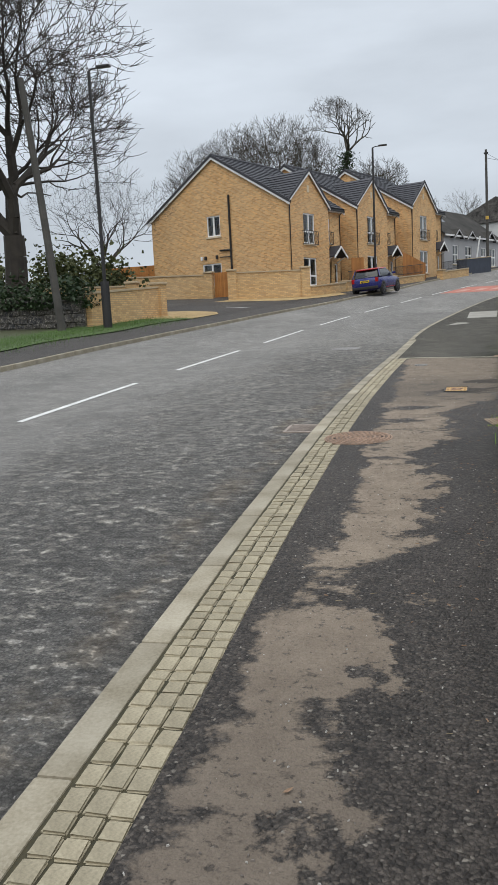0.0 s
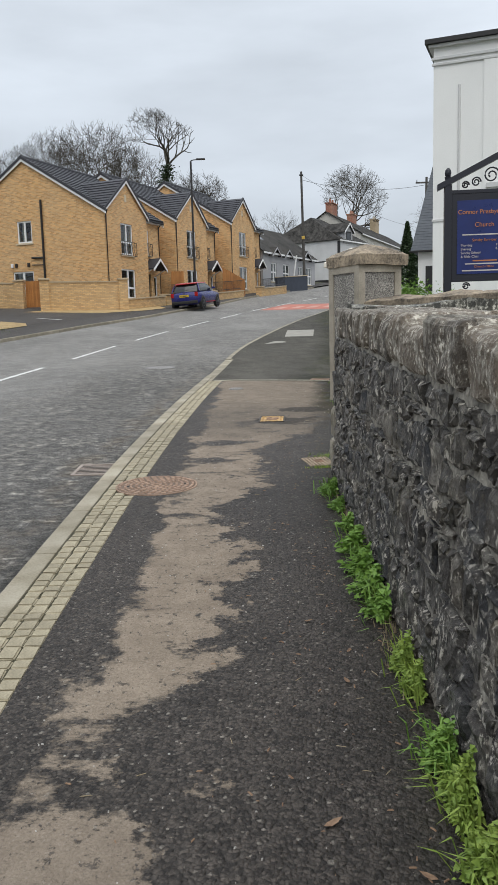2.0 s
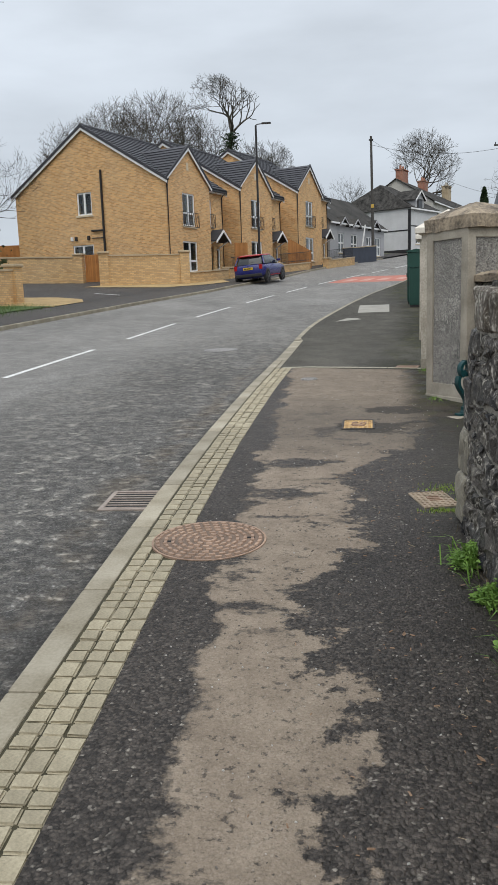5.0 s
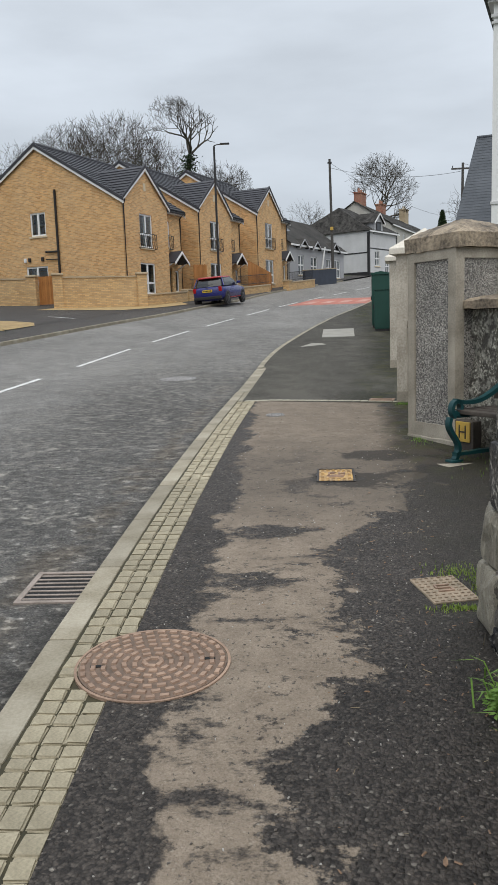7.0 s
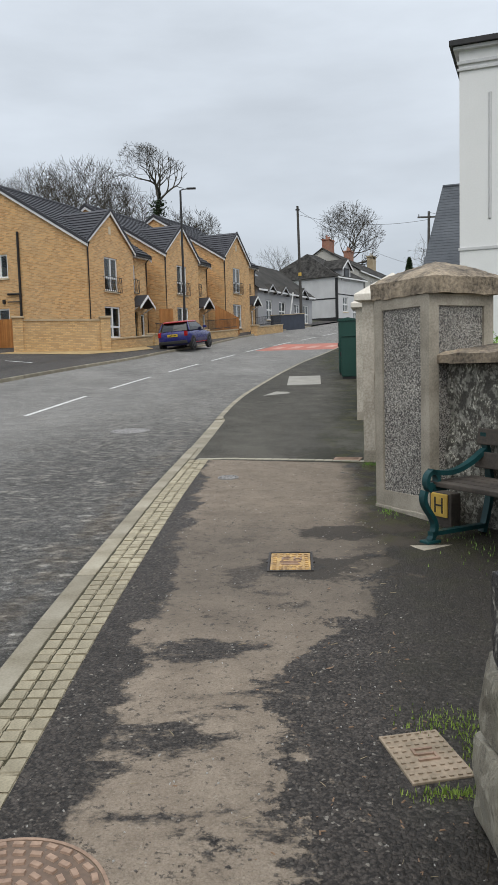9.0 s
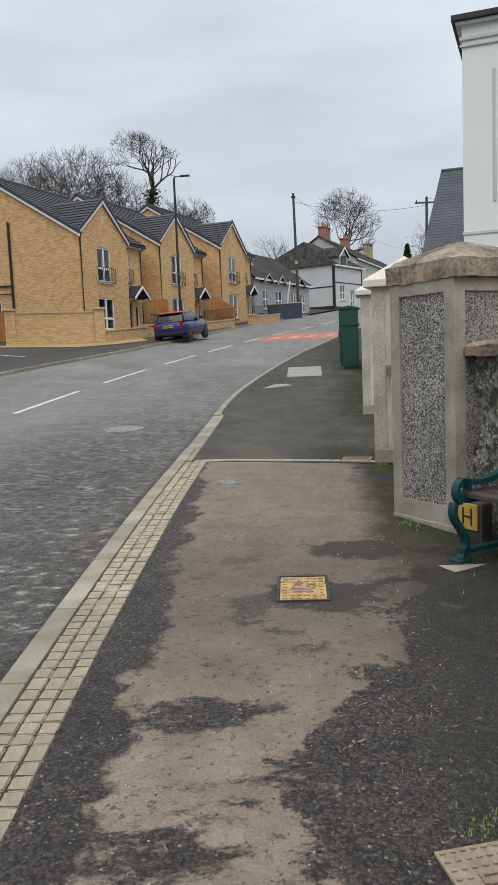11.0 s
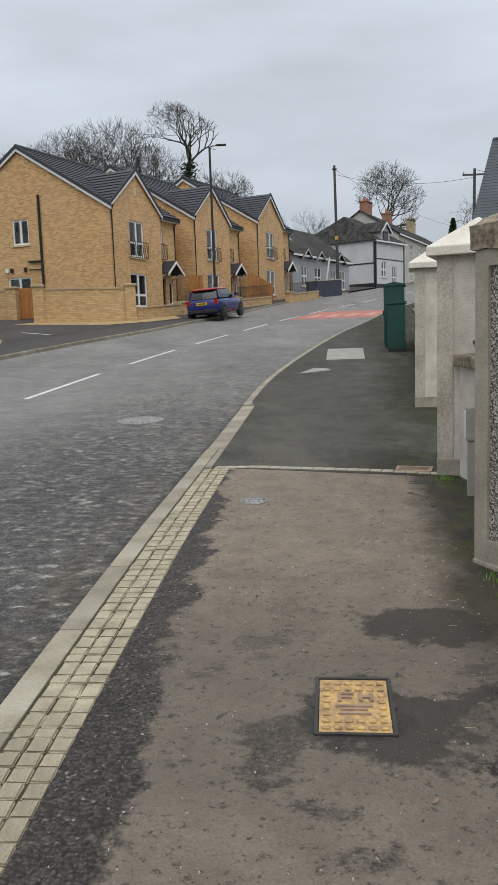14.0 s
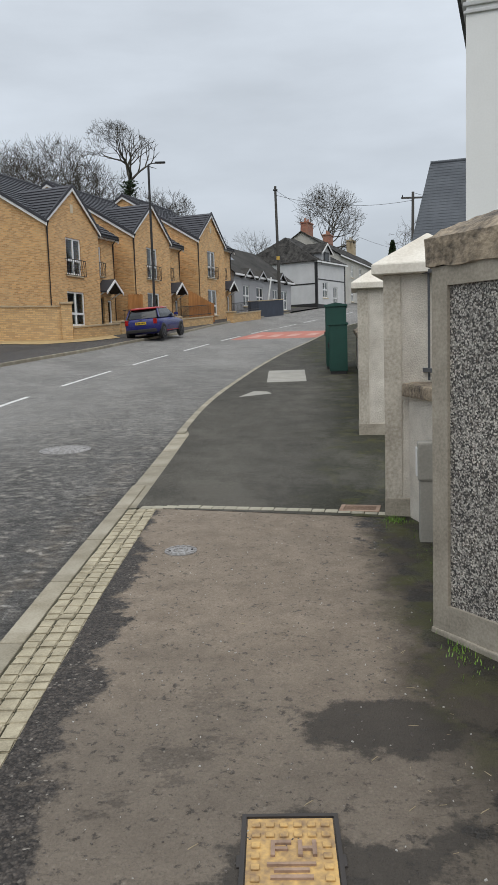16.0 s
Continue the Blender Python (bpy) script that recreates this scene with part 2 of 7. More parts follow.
def patched_material():
    """A later, smoother surface, browned and mossed towards the wall."""
    m, nt, bsdf, co, col, h = asphalt("patched_footway_asphalt", (0.056, 0.052, 0.043), (0.125, 0.116, 0.098), (0.2, 0.19, 0.17), 120.0, 0.6, 0.96, 0.12)
    sep = nt.nodes.new("ShaderNodeSeparateXYZ")
    nt.links.new(co, sep.inputs[0])
    x, y = sep.outputs[0], sep.outputs[1]
    off = math_node(nt, "SUBTRACT", x, ramp(nt, y, 14.5, 27.0, 1.05, 2.35))
    patch = noise_of(nt, co, 1.1, 9, None, 0.7)
    side = ramp(nt, math_node(nt, "ADD", off, math_node(nt, "MULTIPLY", math_node(nt, "SUBTRACT", patch, 0.5), 1.6)), -0.75, -0.1)
    col = mixc(nt, math_node(nt, "MULTIPLY", side, 0.75), col, (0.026, 0.027, 0.016))
    green = math_node(nt, "MULTIPLY", side, ramp(nt, noise_of(nt, co, 2.6, 8, None, 0.7), 0.52, 0.6, 0.0, 0.45))
    col = mixc(nt, green, col, (0.09, 0.092, 0.022))
    streak = ramp(nt, noise_of(nt, co, 1.3, 9, (1, 0.5, 1), 0.7), 0.5, 0.62, 0.0, 0.4)
    col = mixc(nt, streak, col, (0.135, 0.125, 0.105))
    nt.links.new(col, bsdf.inputs["Base Color"])
    return m


NEW_ASPHALT = patched_material()


def footway_material():
    """Dark, stony bitumen with a tan wear track along its middle, where the stones are worn flush, and a dark strip beside the wall."""
    m, nt, bsdf, co, col, h = asphalt("worn_footway", (0.026, 0.022, 0.0195), (0.098, 0.083, 0.071), (0.27, 0.245, 0.21), 88.0, 1.0, 0.96, 0.27)
    sep = nt.nodes.new("ShaderNodeSeparateXYZ")
    nt.links.new(co, sep.inputs[0])
    x, y = sep.outputs[0], sep.outputs[1]
    edge = math_node(nt, "MULTIPLY", math_node(nt, "SUBTRACT", noise_of(nt, co, 2.1, 11, None, 0.7), 0.5), 1.9)
    # the track's right edge moves from the middle to the wall as the dark strip ends
    right = math_node(nt, "ADD", ramp(nt, y, 3.2, 8.6, -0.2, 0.03), ramp(nt, y, 8.8, 11.0, 0.0, 0.95))
    left = math_node(nt, "ADD", ramp(nt, y, 3.0, 5.5, -0.66, -0.58), ramp(nt, y, 6.0, 15.0, 0.0, -0.2))
    r = math_node(nt, "SUBTRACT", math_node(nt, "ADD", right, edge), x)
    l = math_node(nt, "SUBTRACT", x, math_node(nt, "ADD", left, math_node(nt, "MULTIPLY", edge, 0.45)))
    track = math_node(nt, "MULTIPLY", ramp(nt, r, 0.0, 0.05), ramp(nt, l, 0.0, 0.05))
    holes = ramp(nt, noise_of(nt, co, 1.25, 10, (1, 1.7, 1), 0.72), 0.4, 0.45)
    amount = math_node(nt, "MULTIPLY", track, math_node(nt, "MAXIMUM", holes, ramp(nt, y, 9.5, 12.0, 0.0, 0.9)))
    pits = ramp(nt, noise_of(nt, co, 24, 6, None, 0.72), 0.37, 0.42, 0.25, 1.0)
    amount = math_node(nt, "MULTIPLY", amount, pits)
    dust = mixc(nt, ramp(nt, noise_of(nt, co, 5, 8, None, 0.7), 0.32, 0.68), (0.208, 0.164, 0.122), (0.34, 0.278, 0.212))
    grain, flat = stones(nt, co, (0.12, 0.1, 0.085), (0.34, 0.29, 0.25), (0.45, 0.42, 0.38), 130.0, 0.95)
    dust = mixc(nt, 0.2, dust, grain)
    dust = mixc(nt, ramp(nt, noise_of(nt, co, 90, 4, None, 0.7), 0.36, 0.5, 0.4, 0.0), dust, (0.1, 0.083, 0.066))
    # dust tone set darker below y = 4.2, and again from about 9 to 12
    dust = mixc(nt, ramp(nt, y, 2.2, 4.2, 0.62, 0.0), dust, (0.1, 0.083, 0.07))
    dust = mixc(nt, math_node(nt, "MULTIPLY", ramp(nt, math_node(nt, "ADD", y, math_node(nt, "MULTIPLY", edge, 1.5)), 8.8, 10.2, 0.0, 0.6), ramp(nt, math_node(nt, "ADD", y, edge), 11.2, 12.4, 1.0, 0.0)), dust, (0.11, 0.094, 0.078))
    # towards the gateway the dust thins and the chippings show grey through it
    thin = ramp(nt, y, 8.5, 11.5, 0.93, 0.82)
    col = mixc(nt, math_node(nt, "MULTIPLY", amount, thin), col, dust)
    # a damp-dark stain beside the hydrant cover, and one round its frame
    for cx, cy, size, squash in ((0.5, 11.45, 0.34, 2.2), (0.34, 10.62, 0.27, 1.1)):
        dx, dy = math_node(nt, "SUBTRACT", x, cx), math_node(nt, "SUBTRACT", y, cy)
        rad = math_node(nt, "SQRT", math_node(nt, "ADD", math_node(nt, "MULTIPLY", dx, dx), math_node(nt, "MULTIPLY", math_node(nt, "MULTIPLY", dy, dy), squash)))
        spot = ramp(nt, math_node(nt, "ADD", rad, math_node(nt, "MULTIPLY", edge, 0.85)), size - 0.03, size + 0.06, 0.8, 0.0)
        col = mixc(nt, spot, col, (0.034, 0.031, 0.028))
    near_wall = math_node(nt, "SUBTRACT", math_node(nt, "ADD", x, math_node(nt, "MULTIPLY", edge, 0.4)), ramp(nt, y, 8.0, 14.5, 0.52, 0.92))
    col = mixc(nt, math_node(nt, "MULTIPLY", ramp(nt, near_wall, -0.16, 0.1), ramp(nt, y, 9.5, 12.0, 0.5, 0.85)), col, (0.026, 0.023, 0.018))
    moss = math_node(nt, "MULTIPLY", ramp(nt, noise_of(nt, co, 4, 8, None, 0.7), 0.5, 0.58), ramp(nt, near_wall, -0.1, 0.12, 0.0, 0.55))
    col = mixc(nt, math_node(nt, "MULTIPLY", moss, ramp(nt, y, 10.0, 13.0, 0.1, 1.0)), col, (0.07, 0.075, 0.02))
    nt.links.new(col, bsdf.inputs["Base Color"])
    nt.links.new(ramp(nt, amount, 0.0, 0.8, 0.55, 0.9), bsdf.inputs["Roughness"])
    # worn flush in the track, rough beside it
    relief = nt.nodes.new("ShaderNodeMix")
    nt.links.new(ramp(nt, amount, 0.0, 1.0, 0.0, 0.7), relief.inputs[0])
    nt.links.new(h, relief.inputs[2])
    nt.links.new(math_node(nt, "ADD", math_node(nt, "MULTIPLY", flat, 0.35), 0.5), relief.inputs[3])
    bump_to(nt, bsdf, relief.outputs[0], 1.0, 0.011)
    return m


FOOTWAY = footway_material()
KERB = plain("concrete_kerb", (0.36, 0.325, 0.255), (0.2, 0.172, 0.118), s1=4, s2=70, bump=0.7, pieces=0.14)
PAVER = plain("sandy_concrete_paver", (0.42, 0.37, 0.265), (0.22, 0.192, 0.132), s1=9, s2=110, bump=0.6, pieces=0.13)
JOINT = plain("mossy_joint", (0.062, 0.052, 0.026), (0.026, 0.024, 0.012), s1=10, s2=80)
LINE_PAINT = plain("worn_white_line", (0.72, 0.72, 0.7), (0.5, 0.5, 0.49), s1=5, s2=60, bump=0.4)
RED_SURFACE = plain("worn_red_surfacing", (0.5, 0.17, 0.12), (0.34, 0.14, 0.11), s1=1.2, s2=20)
GRASS_SOIL = plain("grassy_soil", (0.07, 0.12, 0.03), (0.05, 0.075, 0.025), s1=2, s2=25, bump=0.8, depth=0.02)
SOIL = plain("open_land", (0.07, 0.085, 0.04), (0.06, 0.06, 0.035), s1=0.05, s2=1.0)
GRAVEL = plain("golden_gravel", (0.5, 0.36, 0.17), (0.3, 0.21, 0.1), s1=3, s2=60, bump=1.0, depth=0.02)
CONCRETE = plain("grey_concrete", (0.36, 0.34, 0.3), (0.26, 0.25, 0.22), s1=2.5, s2=60, bump=0.4)
PILLAR_RENDER = plain("grey_render", (0.43, 0.385, 0.315), (0.21, 0.185, 0.145), s1=3.2, s2=70, bump=0.35)
CAP_STONE = plain("weathered_sandstone", (0.42, 0.34, 0.245), (0.05, 0.04, 0.032), s1=4.5, s2=35, bump=0.9, depth=0.012)
STAINED = plain("stained_cream_render", (0.6, 0.55, 0.47), (0.25, 0.22, 0.175), s1=2.4, s2=40, bump=0.3)
CREAM = plain("cream_paint", (0.76, 0.72, 0.64), (0.56, 0.51, 0.43), s1=3, s2=50, bump=0.2)
CREAM_DASH = plain("cream_roughcast", (0.72, 0.67, 0.59), (0.46, 0.42, 0.36), s1=4, s2=90, bump=1.0, depth=0.012)
CHURCH_WHITE = plain("white_render", (0.78, 0.78, 0.77), (0.72, 0.72, 0.71), s1=0.6, s2=25, bump=0.1)
CHURCH_GREY = plain("grey_render_band", (0.6, 0.6, 0.6), (0.5, 0.5, 0.5), s1=1, s2=25, bump=0.1)
SLATE = plain("grey_slate", (0.105, 0.115, 0.13), (0.07, 0.078, 0.09), s1=1.0, s2=8, bump=0.3)
OLD_SLATE = plain("old_mossy_slate", (0.085, 0.08, 0.075), (0.012, 0.012, 0.011), s1=2.2, s2=5.0, bump=0.7, depth=0.03, spec=0.1)
GREY_ROOF = plain("grey_cement_roof", (0.075, 0.07, 0.064), (0.035, 0.034, 0.032), s1=0.8, s2=6, spec=0.1)
GREY_WALL = plain("pale_grey_render", (0.4, 0.4, 0.41), (0.33, 0.33, 0.34), s1=0.6, s2=15)
TERRACE_WALL = plain("weathered_pale_render", (0.55, 0.53, 0.48), (0.42, 0.4, 0.36), s1=0.7, s2=12)
RED_BRICK = brick_material("red_chimney_brick", (0.3, 0.075, 0.05), (0.2, 0.05, 0.035), (0.3, 0.2, 0.15))
CABINET_GREEN = plain("green_painted_steel", (0.012, 0.06, 0.045), (0.009, 0.045, 0.034), rough=0.45, s1=2, s2=20, bump=0.08)
WOOD_POLE = plain("weathered_pole", (0.085, 0.08, 0.073), (0.045, 0.042, 0.038), s1=2, s2=30)
BARK = plain("bark", (0.05, 0.041, 0.033), (0.026, 0.022, 0.018), s1=3, s2=30, bump=0.6, depth=0.01)
FAR_BARK = plain("far_bark", (0.085, 0.073, 0.056), (0.045, 0.04, 0.032), s1=3, s2=20, bump=0)

# ---------------------------------------------------------------- mesh helpers


def part(name, bm, material, parent=None, label=""):
    me = bpy.data.meshes.new(name)
    bm.to_mesh(me)
    bm.free()
    me.materials.append(material)
    ob = new(name, me)
    if parent is not None:
        ob.parent = parent
    if label:
        ob["label"] = label
    return ob


def share(name, me, parent, m):
    ob = new(name, me)
    ob.parent = parent
    ob.matrix_basis = m
    return ob


def thing(name, label, category, m=None, group="", kind=""):
    ob = new(name)
    ob.empty_display_size = 0.2
    if m is not None:
        ob.matrix_basis = m
    return tagged(ob, label, category, group, kind)


def box(bm, x0, y0, z0, x1, y1, z1):
    v = [bm.verts.new(p) for p in ((x0, y0, z0), (x1, y0, z0), (x1, y1, z0), (x0, y1, z0), (x0, y0, z1), (x1, y0, z1), (x1, y1, z1), (x0, y1, z1))]
    for f in ((3, 2, 1, 0), (4, 5, 6, 7), (0, 1, 5, 4), (1, 2, 6, 5), (2, 3, 7, 6), (3, 0, 4, 7)):
        bm.faces.new([v[i] for i in f])
    return bm


def B(x0, y0, z0, x1, y1, z1, bevel=0.0):
    bm = box(bmesh.new(), x0, y0, z0, x1, y1, z1)
    if bevel:
        bmesh.ops.bevel(bm, geom=bm.edges[:], offset=bevel, segments=2, affect="EDGES", profile=0.6)
    return bm


def prism(bm, outline, a, b):
    """A solid between two like outlines: outline gives (u, v), a and b turn them into places."""
    lo, hi = [bm.verts.new(a(u, v)) for u, v in outline], [bm.verts.new(b(u, v)) for u, v in outline]
    n = len(outline)
    bm.faces.new(lo[::-1])
    bm.faces.new(hi)
    for i in range(n):
        bm.faces.new((lo[i], lo[(i + 1) % n], hi[(i + 1) % n], hi[i]))
    return bm


def slab(bm, p, thick):
    """A flat solid: the corners p, thickened downwards along z."""
    prism(bm, list(enumerate(p)), lambda i, c: (c[0], c[1], c[2] - thick), lambda i, c: tuple(c))
    return bm


def tube(bm, pts, r0, r1=None, sides=8, caps=True):
    r1 = r0 if r1 is None else r1
    rings, n = [], len(pts)
    for i, p in enumerate(pts):
        p = Vector(p)
        d = Vector(pts[min(i + 1, n - 1)]) - Vector(pts[max(i - 1, 0)])
        q = d.to_track_quat("Z", "Y")
        r = r0 + (r1 - r0) * i / max(1, n - 1)
        rings.append([bm.verts.new(p + q @ Vector((r * math.cos(a), r * math.sin(a), 0))) for a in (2 * math.pi * k / sides for k in range(sides))])
    for a, b in zip(rings, rings[1:]):
        for k in range(sides):
            bm.faces.new((a[k], a[(k + 1) % sides], b[(k + 1) % sides], b[k]))
    if caps:
        bm.faces.new(rings[0][::-1])
        bm.faces.new(rings[-1])
    return bm


def wall_mesh(bm, length, height, thick, holes, m=None):
    """An upright wall along x, its outside at y = 0, its inside at y = thick, with openings through it: (x0, z0, x1, z1)."""
    xs = sorted({0, length, *(h[0] for h in holes), *(h[2] for h in holes)})
    zs = sorted({0, height, *(h[1] for h in holes), *(h[3] for h in holes)})
    solid = lambda i, k: 0 <= i < len(xs) - 1 and 0 <= k < len(zs) - 1 and not any(h[0] <= (xs[i] + xs[i + 1]) / 2 <= h[2] and h[1] <= (zs[k] + zs[k + 1]) / 2 <= h[3] for h in holes)
    made = {}

    def vert(x, y, z):
        key = (round(x, 4), round(y, 4), round(z, 4))
        if key not in made:
            made[key] = bm.verts.new(m @ Vector(key) if m else key)
        return made[key]
    for i in range(len(xs) - 1):
        for k in range(len(zs) - 1):
            if not solid(i, k):
                continue
            x0, x1, z0, z1 = xs[i], xs[i + 1], zs[k], zs[k + 1]
            quads = [((x0, 0, z0), (x1, 0, z0), (x1, 0, z1), (x0, 0, z1)), ((x1, thick, z0), (x0, thick, z0), (x0, thick, z1), (x1, thick, z1))]
            for di, dk, q in ((-1, 0, ((x0, thick, z0), (x0, 0, z0), (x0, 0, z1), (x0, thick, z1))), (1, 0, ((x1, 0, z0), (x1, thick, z0), (x1, thick, z1), (x1, 0, z1))),
                              (0, -1, ((x0, thick, z0), (x1, thick, z0), (x1, 0, z0), (x0, 0, z0))), (0, 1, ((x0, 0, z1), (x1, 0, z1), (x1, thick, z1), (x0, thick, z1)))):
                if not solid(i + di, k + dk):
                    quads.append(q)
            for q in quads:
                bm.faces.new([vert(*p) for p in q])
    return bm


def courses(parent, material, e0, e1, r0, r1, n, lift=0.03, thick=0.05):
    """A roof slope from the eave line e0-e1 up to the ridge line r0-r1 in n lapped courses."""
    e0, e1, r0, r1 = map(Vector, (e0, e1, r0, r1))
    up = (e1 - e0).cross(r0 - e0 if (r0 - e0).length > 0.01 else r1 - e0).normalized()
    up = up if up.z > 0 else -up
    for i in range(n):
        a, b = i / n, min(1, (i + 1.15) / n)
        lo0, lo1, hi0, hi1 = e0.lerp(r0, a), e1.lerp(r1, a), e0.lerp(r0, b), e1.lerp(r1, b)
        bm = bmesh.new()
        top = [lo0 + up * lift * 1.6, lo1 + up * lift * 1.6, hi1 + up * 0.006, hi0 + up * 0.006]
        bot = [p - up * thick for p in (lo0, lo1, hi1, hi0)]
        v, w = [bm.verts.new(p) for p in top], [bm.verts.new(p) for p in bot]
        bm.faces.new(v)
        bm.faces.new(w[::-1])
        for k in range(4):
            bm.faces.new((v[k], w[k], w[(k + 1) % 4], v[(k + 1) % 4]))
        part("tile_course", bm, material, parent)


# ---------------------------------------------------------------- the lie of the land


def lerp_table(t, table):
    if t <= table[0][0]:
        return table[0][1]
    for (a, va), (b, vb) in zip(table, table[1:]):
        if t <= b:
            return va + (vb - va) * (t - a) / (b - a)
    return table[-1][1]


def smooth(t, table, w=1.6):
    return sum(lerp_table(t + o * w, table) * k for o, k in ((-1, 0.25), (0, 0.5), (1, 0.25)))


RISE = [(-60, -2.6), (0, -0.09), (7.5, 0.225), (15.5, 0.565), (21.3, 0.88), (27.3, 1.25), (33.3, 1.65), (39.3, 2.06), (45.3, 2.5), (49.3, 2.79), (60, 3.6), (75, 4.85), (90, 6.2), (130, 9.0), (200, 11.0), (400, 12.0)]
MIDDLE = [(-60, -3.4), (0, -5.3), (13, -5.42), (16, -5.35), (20, -5.07), (26, -4.6), (31.3, -3.9), (37.3, -2.85), (43.3, -1.62), (49.3, -0.25), (55, 1.4), (62, 3.6), (73, 7.3), (85, 11.8), (100, 18), (130, 32)]
NEAR_KERB = [(-60, 1.2), (-5, -0.98), (2, -1.11), (4.5, -1.21), (8, -1.28), (10, -1.28), (13, -1.22), (15.5, -1.11), (19.3, -0.95), (21.5, -0.84), (23.5, -0.65), (26.5, -0.25), (30, 0.28), (35.2, 1.2), (42.3, 2.8), (49, 4.2), (55, 5.9), (62, 8.1), (73, 11.8), (85, 16.3), (100, 22.5), (130, 36.5)]
FAR_KERB = [(-60, -7.5), (0, -8.9), (14, -8.7), (18, -8.75), (23, -8.35), (26, -8.0), (30, -7.4), (32.5, -7.0), (38.5, -5.7), (42.7, -4.95), (49.4, -3.4), (57.8, -1.85), (63, -0.45), (69, 1.6), (76, 4.1), (85, 7.5), (100, 13.7), (130, 27.7)]
WALL_LINE = [(-60, 4), (-8, 1.06), (3.3, 0.74), (7.9, 0.615), (8.4, 0.64), (12.3, 0.93), (14.5, 1.09), (18.5, 1.45), (27, 2.35), (35, 3.9), (42, 5.3), (49, 6.7), (55, 8.3), (62, 10.4), (73, 14.0), (85, 18.5), (100, 24.7), (130, 38.6)]
rise = lambda y: smooth(y, RISE)
middle = lambda y: smooth(y, MIDDLE)
near_kerb = lambda y: smooth(y, NEAR_KERB, 0.8)
far_kerb = lambda y: smooth(y, FAR_KERB)
wall_line = lambda y: smooth(y, WALL_LINE, 0.3)


def road_z(x, y):
    d = middle(y) - x
    return rise(y) - 0.1 + 0.06 * max(0.0, d) - 0.004 * max(0.0, -d)


def far_z(x, y):
    """The ground beyond the far kerb."""
    k = far_kerb(y)
    return road_z(k, y) + 0.1 + 0.03 * max(0.0, min(40.0, k - x))


def steps(a, b, d):
    n = max(1, round((b - a) / d))
    return [a + (b - a) * i / n for i in range(n + 1)]


def ribbon(ys, left, right, z, cols=1):
    bm = bmesh.new()
    rows = []
    for y in ys:
        a, b = left(y), right(y)
        rows.append([bm.verts.new((a + (b - a) * i / cols, y, z(a + (b - a) * i / cols, y))) for i in range(cols + 1)])
    for r, s in zip(rows, rows[1:]):
        for i in range(cols):
            bm.faces.new((r[i], r[i + 1], s[i + 1], s[i]))
    return bm


def structure(name, bm, material, label, category):
    return tagged(part(name, bm, material, None, label), label, category, "", "structure")


YS = steps(-40, 20, 0.5) + steps(20, 130, 1.0)[1:]
bm = bmesh.new()
far_rows = []
for y in (-1500, -300, -40, 0, 20, 40, 60, 80, 100, 130, 200, 400, 1500):
    far_rows.append([bm.verts.new((x, y, rise(y) - 0.6 - (0.02 * abs(x + 3) if abs(x) < 100 else 2.0))) for x in (-1500, -300, -100, -60, -30, 0, 30, 60, 100, 300, 1500)])
for r, s in zip(far_rows, far_rows[1:]):
    for i in range(10):
        bm.faces.new((r[i], r[i + 1], s[i + 1], s[i]))
structure("ground", bm, SOIL, "green and brown open land around the village street", "ground")
def road_x(y, i):
    return far_kerb(y) + (middle(y) - far_kerb(y)) * i / 4 if i <= 4 else middle(y) + (near_kerb(y) - middle(y)) * (i - 4) / 4


bm = bmesh.new()
kerb_uv = bm.loops.layers.uv.new("from_kerb")
road_rows = [[bm.verts.new((road_x(y, i), y, road_z(road_x(y, i), y))) for i in range(9)] for y in YS]
for r, s in zip(road_rows, road_rows[1:]):
    for i in range(8):
        f = bm.faces.new((r[i], r[i + 1], s[i + 1], s[i]))
        for loop in f.loops:
            q = loop.vert.co
            loop[kerb_uv].uv = (near_kerb(q.y) - q.x, q.y)
structure("road", bm, ROAD, "worn grey asphalt road climbing and bending away", "road")
NEARF = [y for y in YS if y < 15.0] + [15.08]
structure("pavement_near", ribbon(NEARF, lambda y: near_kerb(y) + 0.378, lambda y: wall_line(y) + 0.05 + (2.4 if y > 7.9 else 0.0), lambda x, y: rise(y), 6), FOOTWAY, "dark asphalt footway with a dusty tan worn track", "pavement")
# the patched stretch begins at a slanting row of setts
bm = bmesh.new()
rows = []
for s in [15.06, 15.5] + [y for y in YS if y > 15.8]:
    row = []
    a, b = near_kerb(s) + (0.2 if s < 19.2 else 0.11), wall_line(s) + (3.0 if s < 18.6 else 1.0)
    for i in range(9):
        x = a + (b - a) * i / 8
        y = s - 0.29 * max(0.0, min(2.2, x + 0.9)) * max(0.0, 1 - (s - 15.06) / 3)
        row.append(bm.verts.new((x, y, rise(y) + 0.004)))
    rows.append(row)
for r, s in zip(rows, rows[1:]):
    for i in range(8):
        bm.faces.new((r[i], r[i + 1], s[i + 1], s[i]))
structure("pavement_patched", bm, NEW_ASPHALT, "grey-green patched asphalt footway past the gate pillars", "pavement")
structure("pavement_far", ribbon(YS, lambda y: far_kerb(y) - 2.2, lambda y: far_kerb(y) - 0.125, far_z, 3), FAR_ASPHALT, "dark asphalt footway on the far side of the road", "pavement")
structure("ground_left", ribbon(YS, lambda y: -70.0, lambda y: far_kerb(y) - 2.2, far_z, 14), SOIL, "rough ground behind the far footway", "ground")
structure("ground_right", ribbon(YS, lambda y: wall_line(y) + 0.6, lambda y: 70.0, lambda x, y: rise(y) - 0.03, 6), SOIL, "ground behind the roadside walls", "ground")

